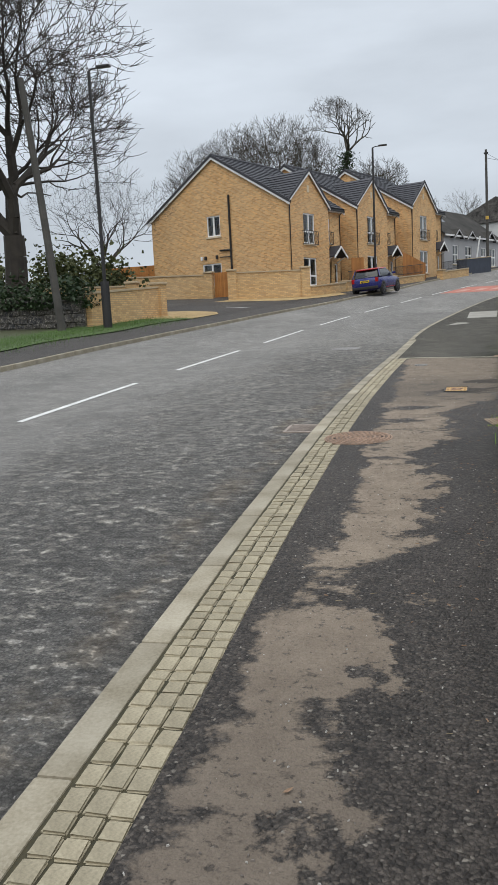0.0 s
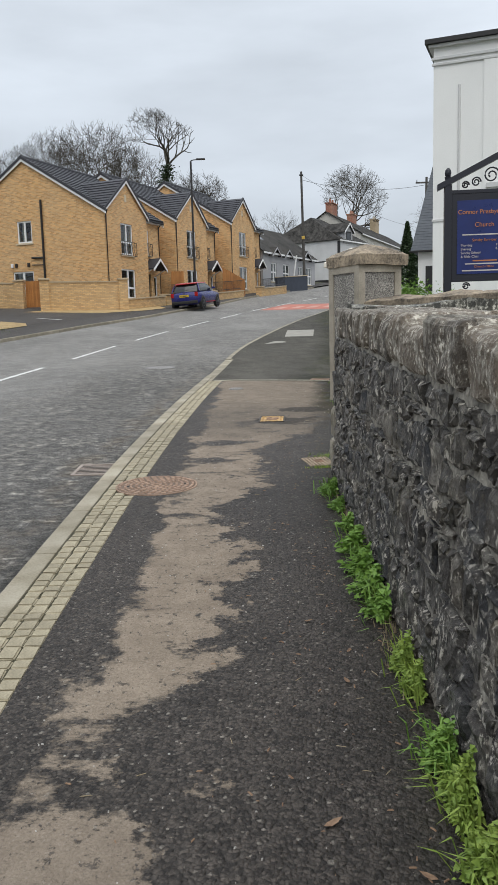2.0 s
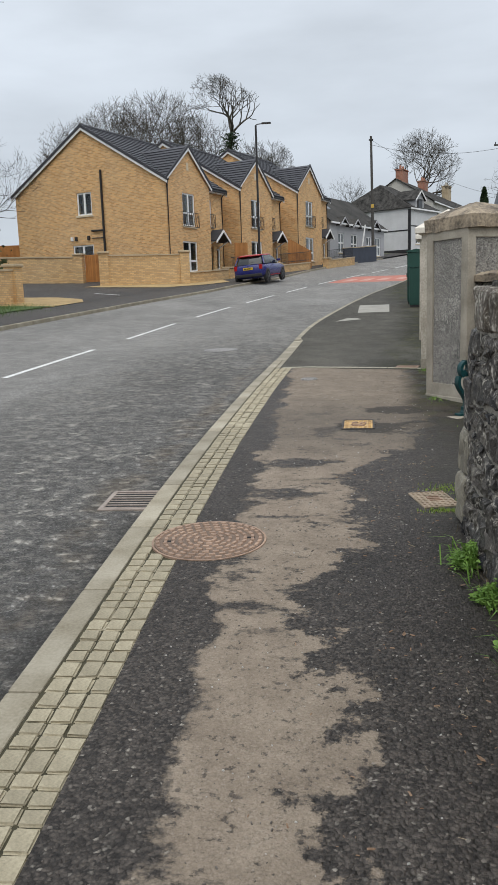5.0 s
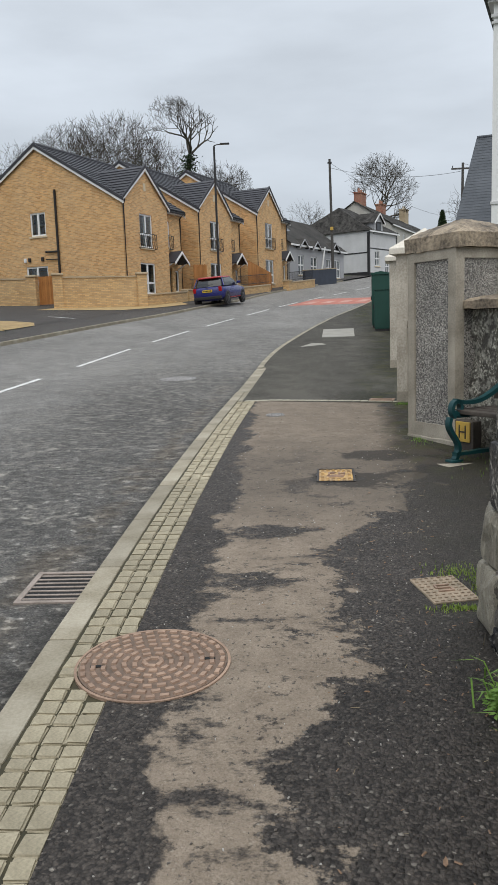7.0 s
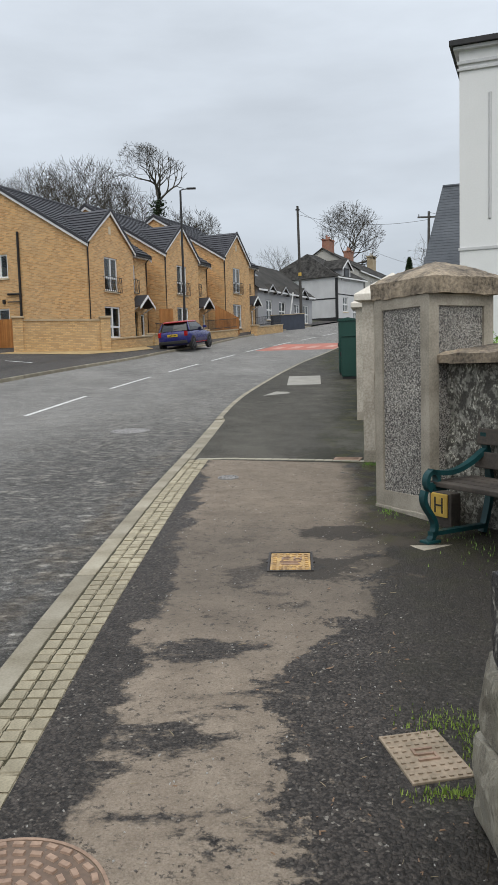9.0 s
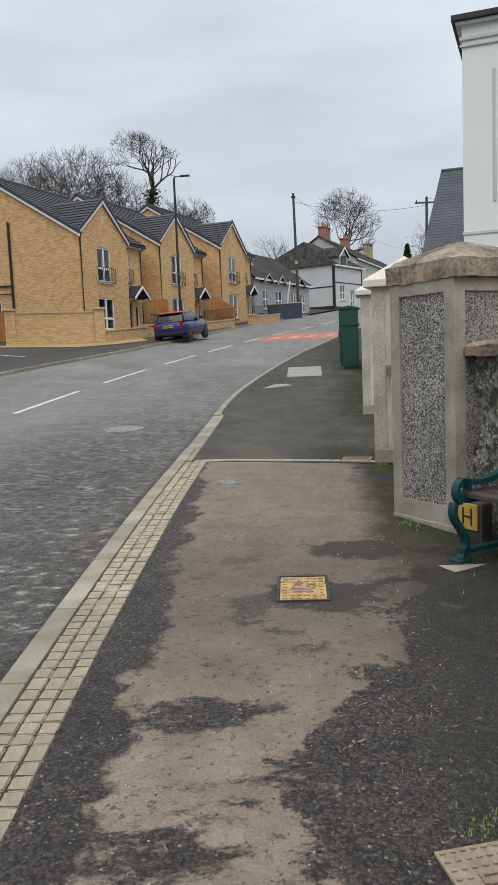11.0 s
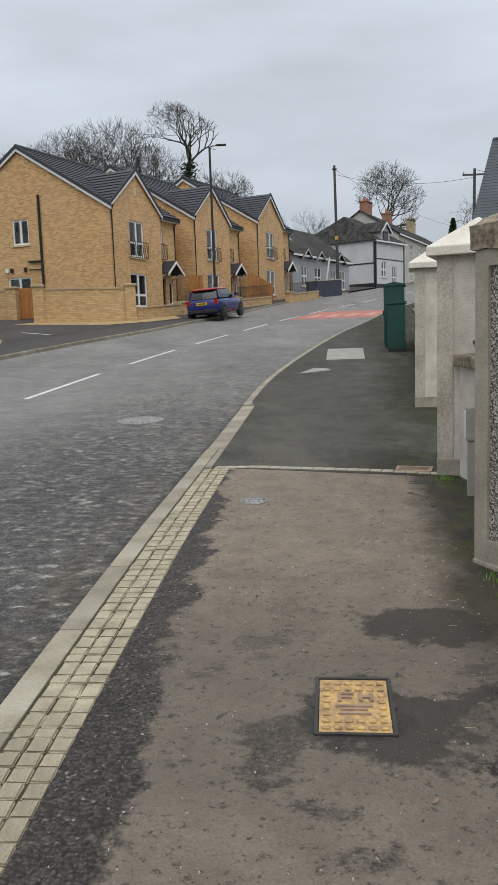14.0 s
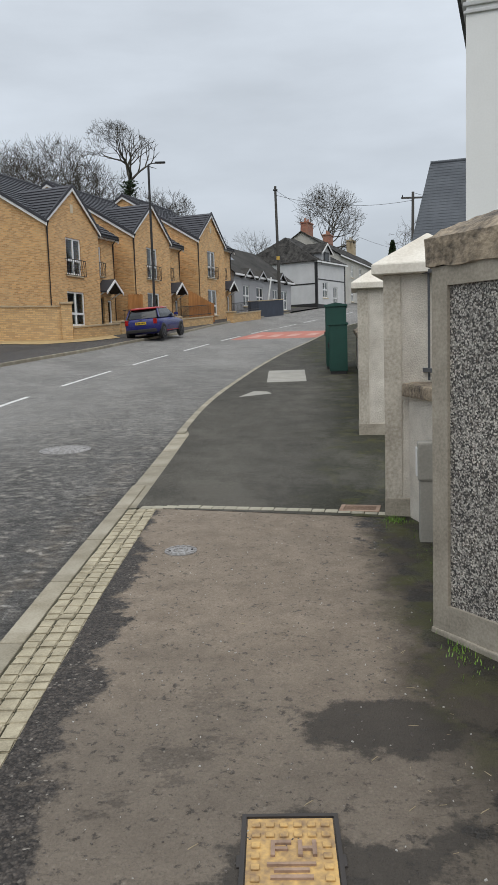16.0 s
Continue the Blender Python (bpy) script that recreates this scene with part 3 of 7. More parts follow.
# ---------------------------------------------------------------- kerbs
def kerb_run(name, label, ys, side, zfun, width, up, length=0.915):
    run = thing(name, label, "kerb", None, "", "structure")
    y = ys[0]
    while y < ys[1]:
        y2 = y + length
        a, b = Vector((side(y), y, zfun(side(y), y))), Vector((side(y2), y2, zfun(side(y2), y2)))
        d = b - a
        bm = B(0, 0.003, -0.15, width, d.length - 0.003, up, 0.012)
        ob = part("kerb_stone", bm, KERB, run)
        ob.matrix_basis = Matrix.Translation(a) @ Euler((math.asin(d.z / d.length), 0, -math.atan2(d.x, d.y))).to_matrix().to_4x4()
        y = y2
    return run


kerb_run("kerb_near", "pale concrete kerb stones along the near footway", (-19.7, 15.1), near_kerb, lambda x, y: rise(y) - 0.1, 0.125, 0.1)
kerb_run("kerb_dropped", "wide pale dropped kerb at the gateway", (15.12, 19.0), near_kerb, lambda x, y: rise(y) - 0.1, 0.2, 0.085)
kerb_run("kerb_bend", "thin worn kerb round the bend of the footway", (19.2, 60), near_kerb, lambda x, y: rise(y) - 0.1, 0.125, 0.1)
kerb_run("kerb_far", "concrete kerb of the far footway", (-20, 75), lambda y: far_kerb(y) - 0.125, lambda x, y: road_z(far_kerb(y), y), 0.125, 0.1)

# the bed under the pavers
bed = structure("paver_bed", ribbon(steps(-19.7, 15.1, 0.3), lambda y: near_kerb(y) + 0.12, lambda y: near_kerb(y) + 0.38, lambda x, y: rise(y) - 0.0075, 1), JOINT, "mossy joints under the paver strip", "pavement")

# white road lines
lines = thing("centre_line", "worn white dashes along the middle of the road", "road marking", None, "", "structure")
for k in range(-3, 14):
    y0 = 9.35 + 6 * k
    bm = ribbon(steps(y0, y0 + 3.95, 0.6), lambda y: middle(y) - 0.05, lambda y: middle(y) + 0.05, lambda x, y: road_z(x, y) + 0.006, 1)
    part("dash", bm, LINE_PAINT, lines)
red = structure("red_surfacing", ribbon(steps(46.2, 52.5, 0.7), lambda y: middle(y) + 0.25, lambda y: near_kerb(y) - 0.05, lambda x, y: road_z(x, y) + 0.005, 4), RED_SURFACE, "worn red surfacing across the lane with faded white lettering", "road marking")

# ---------------------------------------------------------------- houses
CAR_PANE = plain("dim_pane", (0.06, 0.065, 0.07), (0.04, 0.044, 0.05), rough=0.1, bump=0)
WALL_T, D_H, W_H, E_H = 0.3, 10.6, 6.8, 5.4


def window(parent, x0, z0, x1, z1, m, lights=2, transom=0.0, sill=True, curtain=True):
    """A white window in an opening of a wall that runs along x: m places the wall's outside plane."""
    win = new("window")
    win.parent = parent
    win.matrix_basis = m
    w = 0.085
    y0, y1 = 0.05, 0.12
    bm = bmesh.new()
    box(bm, x0, y0, z0, x0 + w, y1, z1)
    box(bm, x1 - w, y0, z0, x1, y1, z1)
    box(bm, x0 + w, y0, z0, x1 - w, y1, z0 + w)
    box(bm, x0 + w, y0, z1 - w, x1 - w, y1, z1)
    part("window_frame", bm, WHITE_PVC, win)
    for i in range(1, lights):
        x = x0 + (x1 - x0) * i / lights
        part("mullion", B(x - 0.06, y0 - 0.006, z0 + w, x + 0.06, y1 - 0.006, z1 - w), WHITE_PVC, win)
    if transom:
        z = z0 + (z1 - z0) * transom
        part("transom", B(x0 + w, y0 - 0.01, z - 0.055, x1 - w, y1 - 0.01, z + 0.055), WHITE_PVC, win)
    part("pane", B(x0 + w, y0 + 0.03, z0 + w, x1 - w, y0 + 0.036, z1 - w), GLASS, win)
    if curtain:
        for a, b in ((x0 + 0.03, x0 + (x1 - x0) * 0.24), (x1 - (x1 - x0) * 0.24, x1 - 0.03)):
            bm = bmesh.new()
            n = 10
            f, g = [], []
            for i in range(n + 1):
                x = a + (b - a) * i / n
                y = 0.42 + 0.02 * math.sin(i * 2.2)
                f.append((bm.verts.new((x, y, z0 + 0.02)), bm.verts.new((x, y, z1 - 0.02))))
            for p, q in zip(f, f[1:]):
                bm.faces.new((p[0], q[0], q[1], p[1]))
            part("curtain", bm, CURTAIN, win)
    if sill:
        part("sill", B(x0 - 0.08, -0.06, z0 - 0.1, x1 + 0.08, 0.098, z0 - 0.002, 0.01), SILL, win)
    return win


def pipe(parent, pts, r=0.04, name="downpipe"):
    return part(name, tube(bmesh.new(), pts, r, sides=8), BLACK_PIPE, parent)


def juliet(parent, x0, x1, z0, m, h=0.75):
    """A small black balcony rail with crossed bars in front of a window."""
    r = new("balcony_rail")
    r.parent = parent
    r.matrix_basis = m
    bm = bmesh.new()
    box(bm, x0, -0.17, z0, x1, -0.15, z0 + 0.025)
    box(bm, x0, -0.17, z0 + h, x1, -0.15, z0 + h + 0.03)
    for x in (x0, x1 - 0.02):
        box(bm, x, -0.17, z0 + 0.025, x + 0.02, -0.15, z0 + h)
        box(bm, x, -0.15, z0 + h, x + 0.02, 0.0, z0 + h + 0.02)
        box(bm, x, -0.15, z0, x + 0.02, 0.0, z0 + 0.02)
    part("rail_frame", bm, BLACK_METAL, r)
    n = max(3, round((x1 - x0) / 0.2))
    for i in range(n):
        a, b = x0 + 0.02 + (x1 - x0 - 0.04) * i / n, x0 + 0.02 + (x1 - x0 - 0.04) * (i + 1) / n
        bm = bmesh.new()
        tube(bm, [(a, -0.16, z0 + 0.025), (b, -0.16, z0 + h)], 0.009, sides=4)
        tube(bm, [(b, -0.158, z0 + 0.025), (a, -0.158, z0 + h)], 0.009, sides=4)
        part("bar", bm, BLACK_METAL, r)
    return r


def house(name, label, m, side_details):
    h = thing(name, label, "house", m, "new brick houses")
    I = Matrix.Identity(4)
    bayW, rec = 4.45, 0.55
    bay_win = [(1.5, 0.55, 2.95, 2.2), (1.6, 3.0, 2.85, 4.75)]
    right_win = [(0.55, 3.25, 1.1, 4.75), (0.35, 0.0, 1.2, 2.12), (1.55, 0.75, 1.95, 2.0)]
    part("wall_front", wall_mesh(bmesh.new(), bayW, E_H, WALL_T, bay_win), BRICK, h)
    mr = pose(bayW, rec, 0)
    part("wall_front", wall_mesh(bmesh.new(), W_H - bayW, E_H, WALL_T, right_win, mr), BRICK, h)
    part("wall_bay_side", B(bayW - WALL_T, WALL_T, 0, bayW - 0.002, rec + WALL_T, E_H), BRICK, h)
    ms = pose(0, D_H, 0, 0, 0, -90)
    side_holes = [(D_H - 6.0, 3.85, D_H - 4.95, 5.08), (D_H - 6.5, 0.9, D_H - 5.0, 2.25)] if side_details else []
    part("wall_side", wall_mesh(bmesh.new(), D_H - WALL_T, E_H, WALL_T, side_holes, ms), BRICK, h)
    part("wall_side", B(W_H - WALL_T, rec + WALL_T, 0, W_H, D_H, E_H), BRICK, h)
    part("wall_back", B(WALL_T, D_H - WALL_T, 0, W_H - WALL_T, D_H, E_H), BRICK, h)
    part("upper_floor", B(WALL_T, rec + WALL_T, 2.55, W_H - WALL_T, D_H - WALL_T, 2.75), ROOM, h)
    part("ground_floor", B(WALL_T, rec + WALL_T, 0.0, W_H - WALL_T, D_H - WALL_T, 0.15), ROOM, h)
    part("room_wall", B(WALL_T, 3.6, 0.15, W_H - WALL_T, 3.7, E_H), ROOM, h)
    ridge = E_H + D_H / 2 * 0.6
    for x, g0 in ((0.0, 0.0), (W_H - WALL_T, rec + 0.05)):
        part("gable", prism(bmesh.new(), [(g0, E_H), (D_H, E_H), (D_H / 2, ridge - 0.06), (g0 + 0.01, E_H + (0.16 if g0 else 0.005))], lambda u, v, x=x: (x, u, v), lambda u, v, x=x: (x + WALL_T, u, v)), BRICK, h)
    apex = E_H + 1.85
    part("front_gable", prism(bmesh.new(), [(0.0, E_H), (bayW, E_H), (bayW / 2, apex - 0.06)], lambda u, v: (u, 0.0, v), lambda u, v: (u, WALL_T, v)), BRICK, h)
    o, v = 0.22, 0.12
    roof = new("roof")
    roof.parent = h
    roof["label"] = "dark interlocking roof tiles in lapped courses"
    courses(roof, ROOF_TILE, (-v, 0.34, E_H + 0.2), (bayW, 0.34, E_H + 0.2), (-v, D_H / 2, ridge), (bayW, D_H / 2, ridge), 16)
    courses(roof, ROOF_TILE, (bayW, rec - 0.3, E_H - 0.04), (W_H + v, rec - 0.3, E_H - 0.04), (bayW, D_H / 2, ridge), (W_H + v, D_H / 2, ridge), 17)
    courses(roof, ROOF_TILE, (W_H + v, D_H + o, E_H - 0.6 * o), (-v, D_H + o, E_H - 0.6 * o), (W_H + v, D_H / 2, ridge), (-v, D_H / 2, ridge), 17)
    part("ridge_tiles", tube(bmesh.new(), [(-v, D_H / 2, ridge), (W_H + v, D_H / 2, ridge)], 0.12, sides=8), ROOF_TILE, roof)
    back = (apex - E_H) / 0.6 + 0.3
    gable_roof = new("gable_roof")
    gable_roof.parent = h
    for s, ex in ((1, -v), (-1, bayW + v)):
        courses(gable_roof, ROOF_TILE, (ex, -0.1, E_H - 0.1), (ex, -0.02, E_H - 0.1), (bayW / 2, -0.1, apex), (bayW / 2, back, apex), 11)
    for ex, s in ((-v, 1), (bayW + v, -1)):
        bm = bmesh.new()
        prism(bm, [(ex, E_H - 0.31), (bayW / 2, apex - 0.27), (bayW / 2, apex - 0.1), (ex, E_H - 0.17)][::s], lambda u, w: (u, -0.13, w), lambda u, w: (u, -0.09, w))
        part("bargeboard", bm, WHITE_PVC, h, "white bargeboard")
        bm = bmesh.new()
        prism(bm, [(ex * 1.0, E_H - 0.17), (bayW / 2, apex - 0.1), (bayW / 2, apex + 0.07), (ex, E_H - 0.03)][::s], lambda u, w: (u, -0.16, w), lambda u, w: (u, -0.08, w))
        part("verge_tiles", bm, ROOF_TILE, h, "dark dry-verge caps")
    for x in (-v - 0.02, W_H + v - 0.02):
        for y0, s in ((-o if x < 1 else rec - 0.3, 1), (D_H + o, -1)):
            bm = bmesh.new()
            prism(bm, [(y0, E_H - 0.6 * o - 0.24), (D_H / 2, ridge - 0.24), (D_H / 2, ridge - 0.1), (y0, E_H - 0.6 * o - 0.1)], lambda u, w, x=x: (x, u, w), lambda u, w, x=x: (x + 0.04, u, w))
            part("bargeboard", bm, WHITE_PVC, h, "white bargeboard")
            bm = bmesh.new()
            prism(bm, [(y0, E_H - 0.6 * o - 0.1), (D_H / 2, ridge - 0.1), (D_H / 2, ridge + 0.07), (y0, E_H - 0.6 * o + 0.07)], lambda u, w, x=x: (x - 0.03, u, w), lambda u, w, x=x: (x + 0.05, u, w))
            part("verge_tiles", bm, ROOF_TILE, h, "dark dry-verge caps")
    part("gutter", B(bayW, rec - 0.35, E_H - 0.2, W_H + 0.1, rec - 0.25, E_H - 0.1, 0.02), BLACK_PIPE, h)
    part("fascia", B(bayW, rec - 0.24, E_H - 0.25, W_H + 0.1, rec - 0.01, E_H - 0.1), WHITE_PVC, h)
    for w, tr in zip(bay_win, (0.36, 0.4)):
        window(h, *w, I, 2, tr)
    window(h, *right_win[0], mr, 1, 0.4)
    window(h, *right_win[2], mr, 1)
    juliet(h, 1.45, 3.0, 2.95, I)
    juliet(h, bayW + 0.45, bayW + 1.25, 3.15, pose(0, rec, 0))
    part("door", B(bayW + 0.36, rec + 0.1, 0.15, bayW + 1.19, rec + 0.16, 2.1, 0.01), DOOR_DARK, h, "dark painted front door")
    part("vent", B(bayW / 2 - 0.11, -0.02, E_H + 0.55, bayW / 2 + 0.11, 0.01, E_H + 0.95, 0.008), SILL, h, "cream attic vent")
    cx = bayW + 1.1
    bm = bmesh.new()
    for s in (-1, 1):
        slab(bm, [(cx, rec - 0.75, 3.05), (cx, rec, 3.05), (cx + s * 0.8, rec, 2.4), (cx + s * 0.8, rec - 0.75, 2.4)], 0.07)
    canopy = part("canopy", bm, ROOF_TILE, h, "small dark pitched door canopy")
    for s in (-1, 1):
        bm = bmesh.new()
        prism(bm, [(cx, 2.88), (cx, 3.02), (cx + s * 0.83, 2.36), (cx + s * 0.83, 2.22)], lambda u, w: (u, rec - 0.8, w), lambda u, w: (u, rec - 0.755, w))
        part("canopy_board", bm, WHITE_PVC, canopy)
        part("bracket", tube(bmesh.new(), [(cx + s * 0.75, rec, 2.05), (cx + s * 0.75, rec - 0.6, 2.36)], 0.035, sides=6), WHITE_PVC, canopy)
    pipe(h, [(0.12, -0.05, 0.1), (0.12, -0.05, E_H - 0.35), (0.05, -0.2, E_H - 0.12)])
    pipe(h, [(W_H - 0.1, rec - 0.05, 0.1), (W_H - 0.1, rec - 0.05, E_H - 0.4), (W_H - 0.1, rec - 0.28, E_H - 0.15)])
    if side_details:
        a = side_holes[0]
        window(h, *a, ms, 2)
        window(h, *side_holes[1], ms, 2, 0, False)
        soil = pipe(h, [(-0.08, 4.15, 0.1), (-0.08, 4.15, E_H + 0.75)], 0.065, "soil_pipe")
        for z, w in ((2.95, 0.055), (2.55, 0.03)):
            part("branch_pipe", tube(bmesh.new(), [(-0.08, 4.15, z), (-0.08, 5.0, z + 0.03)], w, sides=8), BLACK_PIPE, soil)
        for y in (6.4, 6.1, 5.2):
            part("wall_lamp", B(-0.12, y, 2.5, 0, y + 0.14, 2.72, 0.02), WHITE_PVC if y > 6.2 else BLACK_PIPE, h)
    return h


UX, UY = 0.3746, 0.9272


def along(s, z):
    return pose(-9.05 + UX * s, 45.4 + UY * s, z, 0, 0, 68)


house("brick_house", "detached buff-brick house with a side wall towards the driveway", along(0, 2.85), True)
house("brick_house", "middle buff-brick house of three with a tall pitched bay", along(7.9, 3.25), False)
house("brick_house", "third buff-brick house standing beside the grey cottage", along(16.2, 3.95), False)


# ---------------------------------------------------------------- the church and its hall
def church():
    c = thing("church", "white rendered church with grey bands and a low slate roof", "church", pose(5.22, 27.2, 1.2, 0, 0, -19))
    L, Dp, Ht = 13.0, 18.0, 8.56
    holes = [(2.7, 5.0, 4.2, 7.2), (2.7, 1.1, 4.2, 3.9)]
    part("wall_front", wall_mesh(bmesh.new(), L, Ht, 0.4, holes), CHURCH_WHITE, c)
    part("wall_side", B(0, 0.4, 0, 0.4, Dp, Ht), CHURCH_WHITE, c)
    part("wall_side", B(L - 0.4, 0.4, 0, L, Dp, Ht), CHURCH_WHITE, c)
    part("wall_back", B(0.4, Dp - 0.4, 0, L - 0.4, Dp, Ht), CHURCH_WHITE, c)
    part("floor_slab", B(0.4, 0.4, 0, L - 0.4, Dp - 0.4, 0.1), ROOM, c)
    part("room_wall", B(0.4, 4.0, 0.1, L - 0.4, 4.1, Ht), ROOM, c)
    part("cornice", B(-0.06, -0.06, 8.2, L, -0.002, 8.29, 0.02), CHURCH_GREY, c)
    part("cornice", B(-0.05, -0.05, 8.04, L, -0.002, 8.11, 0.015), CHURCH_GREY, c)
    part("string_course", B(-0.03, -0.03, 3.4, 1.45, -0.002, 3.48, 0.01), CHURCH_GREY, c)
    part("string_course", B(1.6, -0.1, 4.3, L, -0.045, 4.45, 0.015), CHURCH_GREY, c)
    part("pilaster", B(1.5, -0.04, 0, 2.3, -0.002, 8.03), CHURCH_WHITE, c)
    part("plinth", B(-0.05, -0.05, 0, L, -0.002, 0.5, 0.02), CHURCH_GREY, c)
    bm = bmesh.new()
    tube(bm, [(0.78, 0.0, 4.2), (0.78, 0.0, 7.42)], 0.042, sides=8)
    part("recessed_strip", bm, CHURCH_GREY, c, "tall thin recessed grey strip")
    for hx in holes:
        x0, z0, x1, z1 = hx
        window(c, x0, z0, x1, z1, pose(0, 0, 0), 2, 0.5, True, False)
        bm = bmesh.new()
        for q in ((x0 - 0.2, -0.04, z0, x0, -0.002, z1 + 0.2), (x1, -0.04, z0, x1 + 0.2, -0.002, z1 + 0.2), (x0, -0.04, z1, x1, -0.002, z1 + 0.2)):
            box(bm, *q)
        part("surround", bm, CHURCH_WHITE, c)
    o = 0.14
    bm = bmesh.new()
    rz = Ht + 1.9
    p = [(-o, -o, Ht + 0.22), (L + o, -o, Ht + 0.22), (L + o, Dp + o, Ht + 0.22), (-o, Dp + o, Ht + 0.22), (L / 2, 5.5, rz), (L / 2, Dp - 5.5, rz)]
    vs = [bm.verts.new(q) for q in p]
    for f in ((0, 1, 4), (1, 2, 5, 4), (2, 3, 5), (3, 0, 4, 5), (3, 2, 1, 0)):
        bm.faces.new([vs[i] for i in f])
    part("roof", bm, SLATE, c, "low hipped slate roof")
    part("soffit", B(-o, -o, Ht, L + o, Dp + o, Ht + 0.08), CHURCH_GREY, c)
    bm = bmesh.new()
    for q in ((-o - 0.1, -o - 0.1, Ht + 0.09, L + o, -o, Ht + 0.22), (-o - 0.1, -o, Ht + 0.09, -o, Dp + o, Ht + 0.22)):
        box(bm, *q)
    part("gutter", bm, BLACK_PIPE, c)
    return c


church()


def hall():
    h = thing("church_hall", "hall with a steep grey slate roof beside the church", "hall", pose(8.4, 50, 2.8, 0, 0, -17))
    part("wall", B(0.4, 0.3, -0.2, 12, 14, 3.1), CHURCH_WHITE, h)
    part("window", B(0.85, 0.24, 0.6, 1.8, 0.298, 2.1), BLACK_METAL, h)
    roof = new("roof")
    roof.parent = h
    courses(roof, SLATE, (0, 0, 3.0), (12.4, 0, 3.0), (1.1, 3.4, 9.05), (11.2, 3.4, 9.05), 36, 0.012, 0.03)
    courses(roof, SLATE, (0, 14.3, 3.0), (0, 0, 3.0), (1.1, 10.9, 9.05), (1.1, 3.4, 9.05), 36, 0.012, 0.03)
    part("gutter", B(-0.1, -0.1, 2.9, 12.4, 0.02, 3.02, 0.02), BLACK_PIPE, h)
    part("ridge", tube(bmesh.new(), [(1.1, 3.4, 9.05), (11.2, 3.4, 9.05)], 0.09, sides=8), SLATE, h)
    return h


hall()


# ---------------------------------------------------------------- the far end of the street
def simple_house(name, label, category, m, w, d, e, ridge, wall, roof, holes=(), hip=0.0, chim=(), extra=None, ncourse=20, lift=0.008):
    """A cottage: front along x at y = 0, ridge along x; chim: (x, y, height, half-width, material)."""
    h = thing(name, label, category, m)
    part("wall_front", wall_mesh(bmesh.new(), w, e, 0.3, [q[:4] for q in holes]), wall, h)
    part("wall_side", B(0, 0.3, 0, 0.3, d, e), wall, h)
    part("wall_side", B(w - 0.3, 0.3, 0, w, d, e), wall, h)
    part("wall_back", B(0.3, d - 0.3, 0, w - 0.3, d, e), wall, h)
    part("room_wall", B(0.3, 1.8, 0, w - 0.3, 1.9, e), ROOM, h)
    part("ceiling_slab", B(0.3, 0.3, e - 0.1, w - 0.3, d - 0.3, e), ROOM, h)
    o = 0.25
    top = new("roof")
    top.parent = h
    a, b = (-o + hip, d / 2, ridge), (w + o - hip, d / 2, ridge)
    courses(top, roof, (-o, -o, e), (w + o, -o, e), a, b, ncourse, lift)
    courses(top, roof, (w + o, d + o, e), (-o, d + o, e), b, a, ncourse, lift)
    if hip:
        courses(top, roof, (-o, d + o, e), (-o, -o, e), a, a, ncourse, lift)
        courses(top, roof, (w + o, -o, e), (w + o, d + o, e), b, b, ncourse, lift)
    if not hip:
        for x in (0.0, w - 0.3):
            part("gable", prism(bmesh.new(), [(0.0, e), (d, e), (d / 2, ridge - 0.05)], lambda u, v, x=x: (x, u, v), lambda u, v, x=x: (x + 0.3, u, v)), wall, h)
    part("fascia", B(-o, -o - 0.03, e - 0.16, w + o, -o + 0.01, e - 0.02), WHITE_PVC, h)
    for q in holes:
        window(h, *q[:4], pose(0, 0, 0), q[4] if len(q) > 4 else 2, 0.5, True, False)
    for x, y, top, hw, cm in chim:
        c = part("chimney", B(x - hw, y - 0.4, ridge - 1.2, x + hw, y + 0.4, top), cm, h, "brick chimney stack")
        part("chimney_cap", B(x - hw - 0.08, y - 0.48, top, x + hw + 0.08, y + 0.48, top + 0.12), cm, c)
        for k in (-1, 1):
            part("chimney_pot", tube(bmesh.new(), [(x + k * hw * 0.5, y, top + 0.12), (x + k * hw * 0.5, y, top + 0.55)], 0.14, 0.11, 10), RED_BRICK if cm is RED_BRICK else TERRACE_WALL, c)
    return h


def facing(x, y, z, hx, hy):
    return pose(x, y, z, 0, 0, math.degrees(math.atan2(hy, hx)))


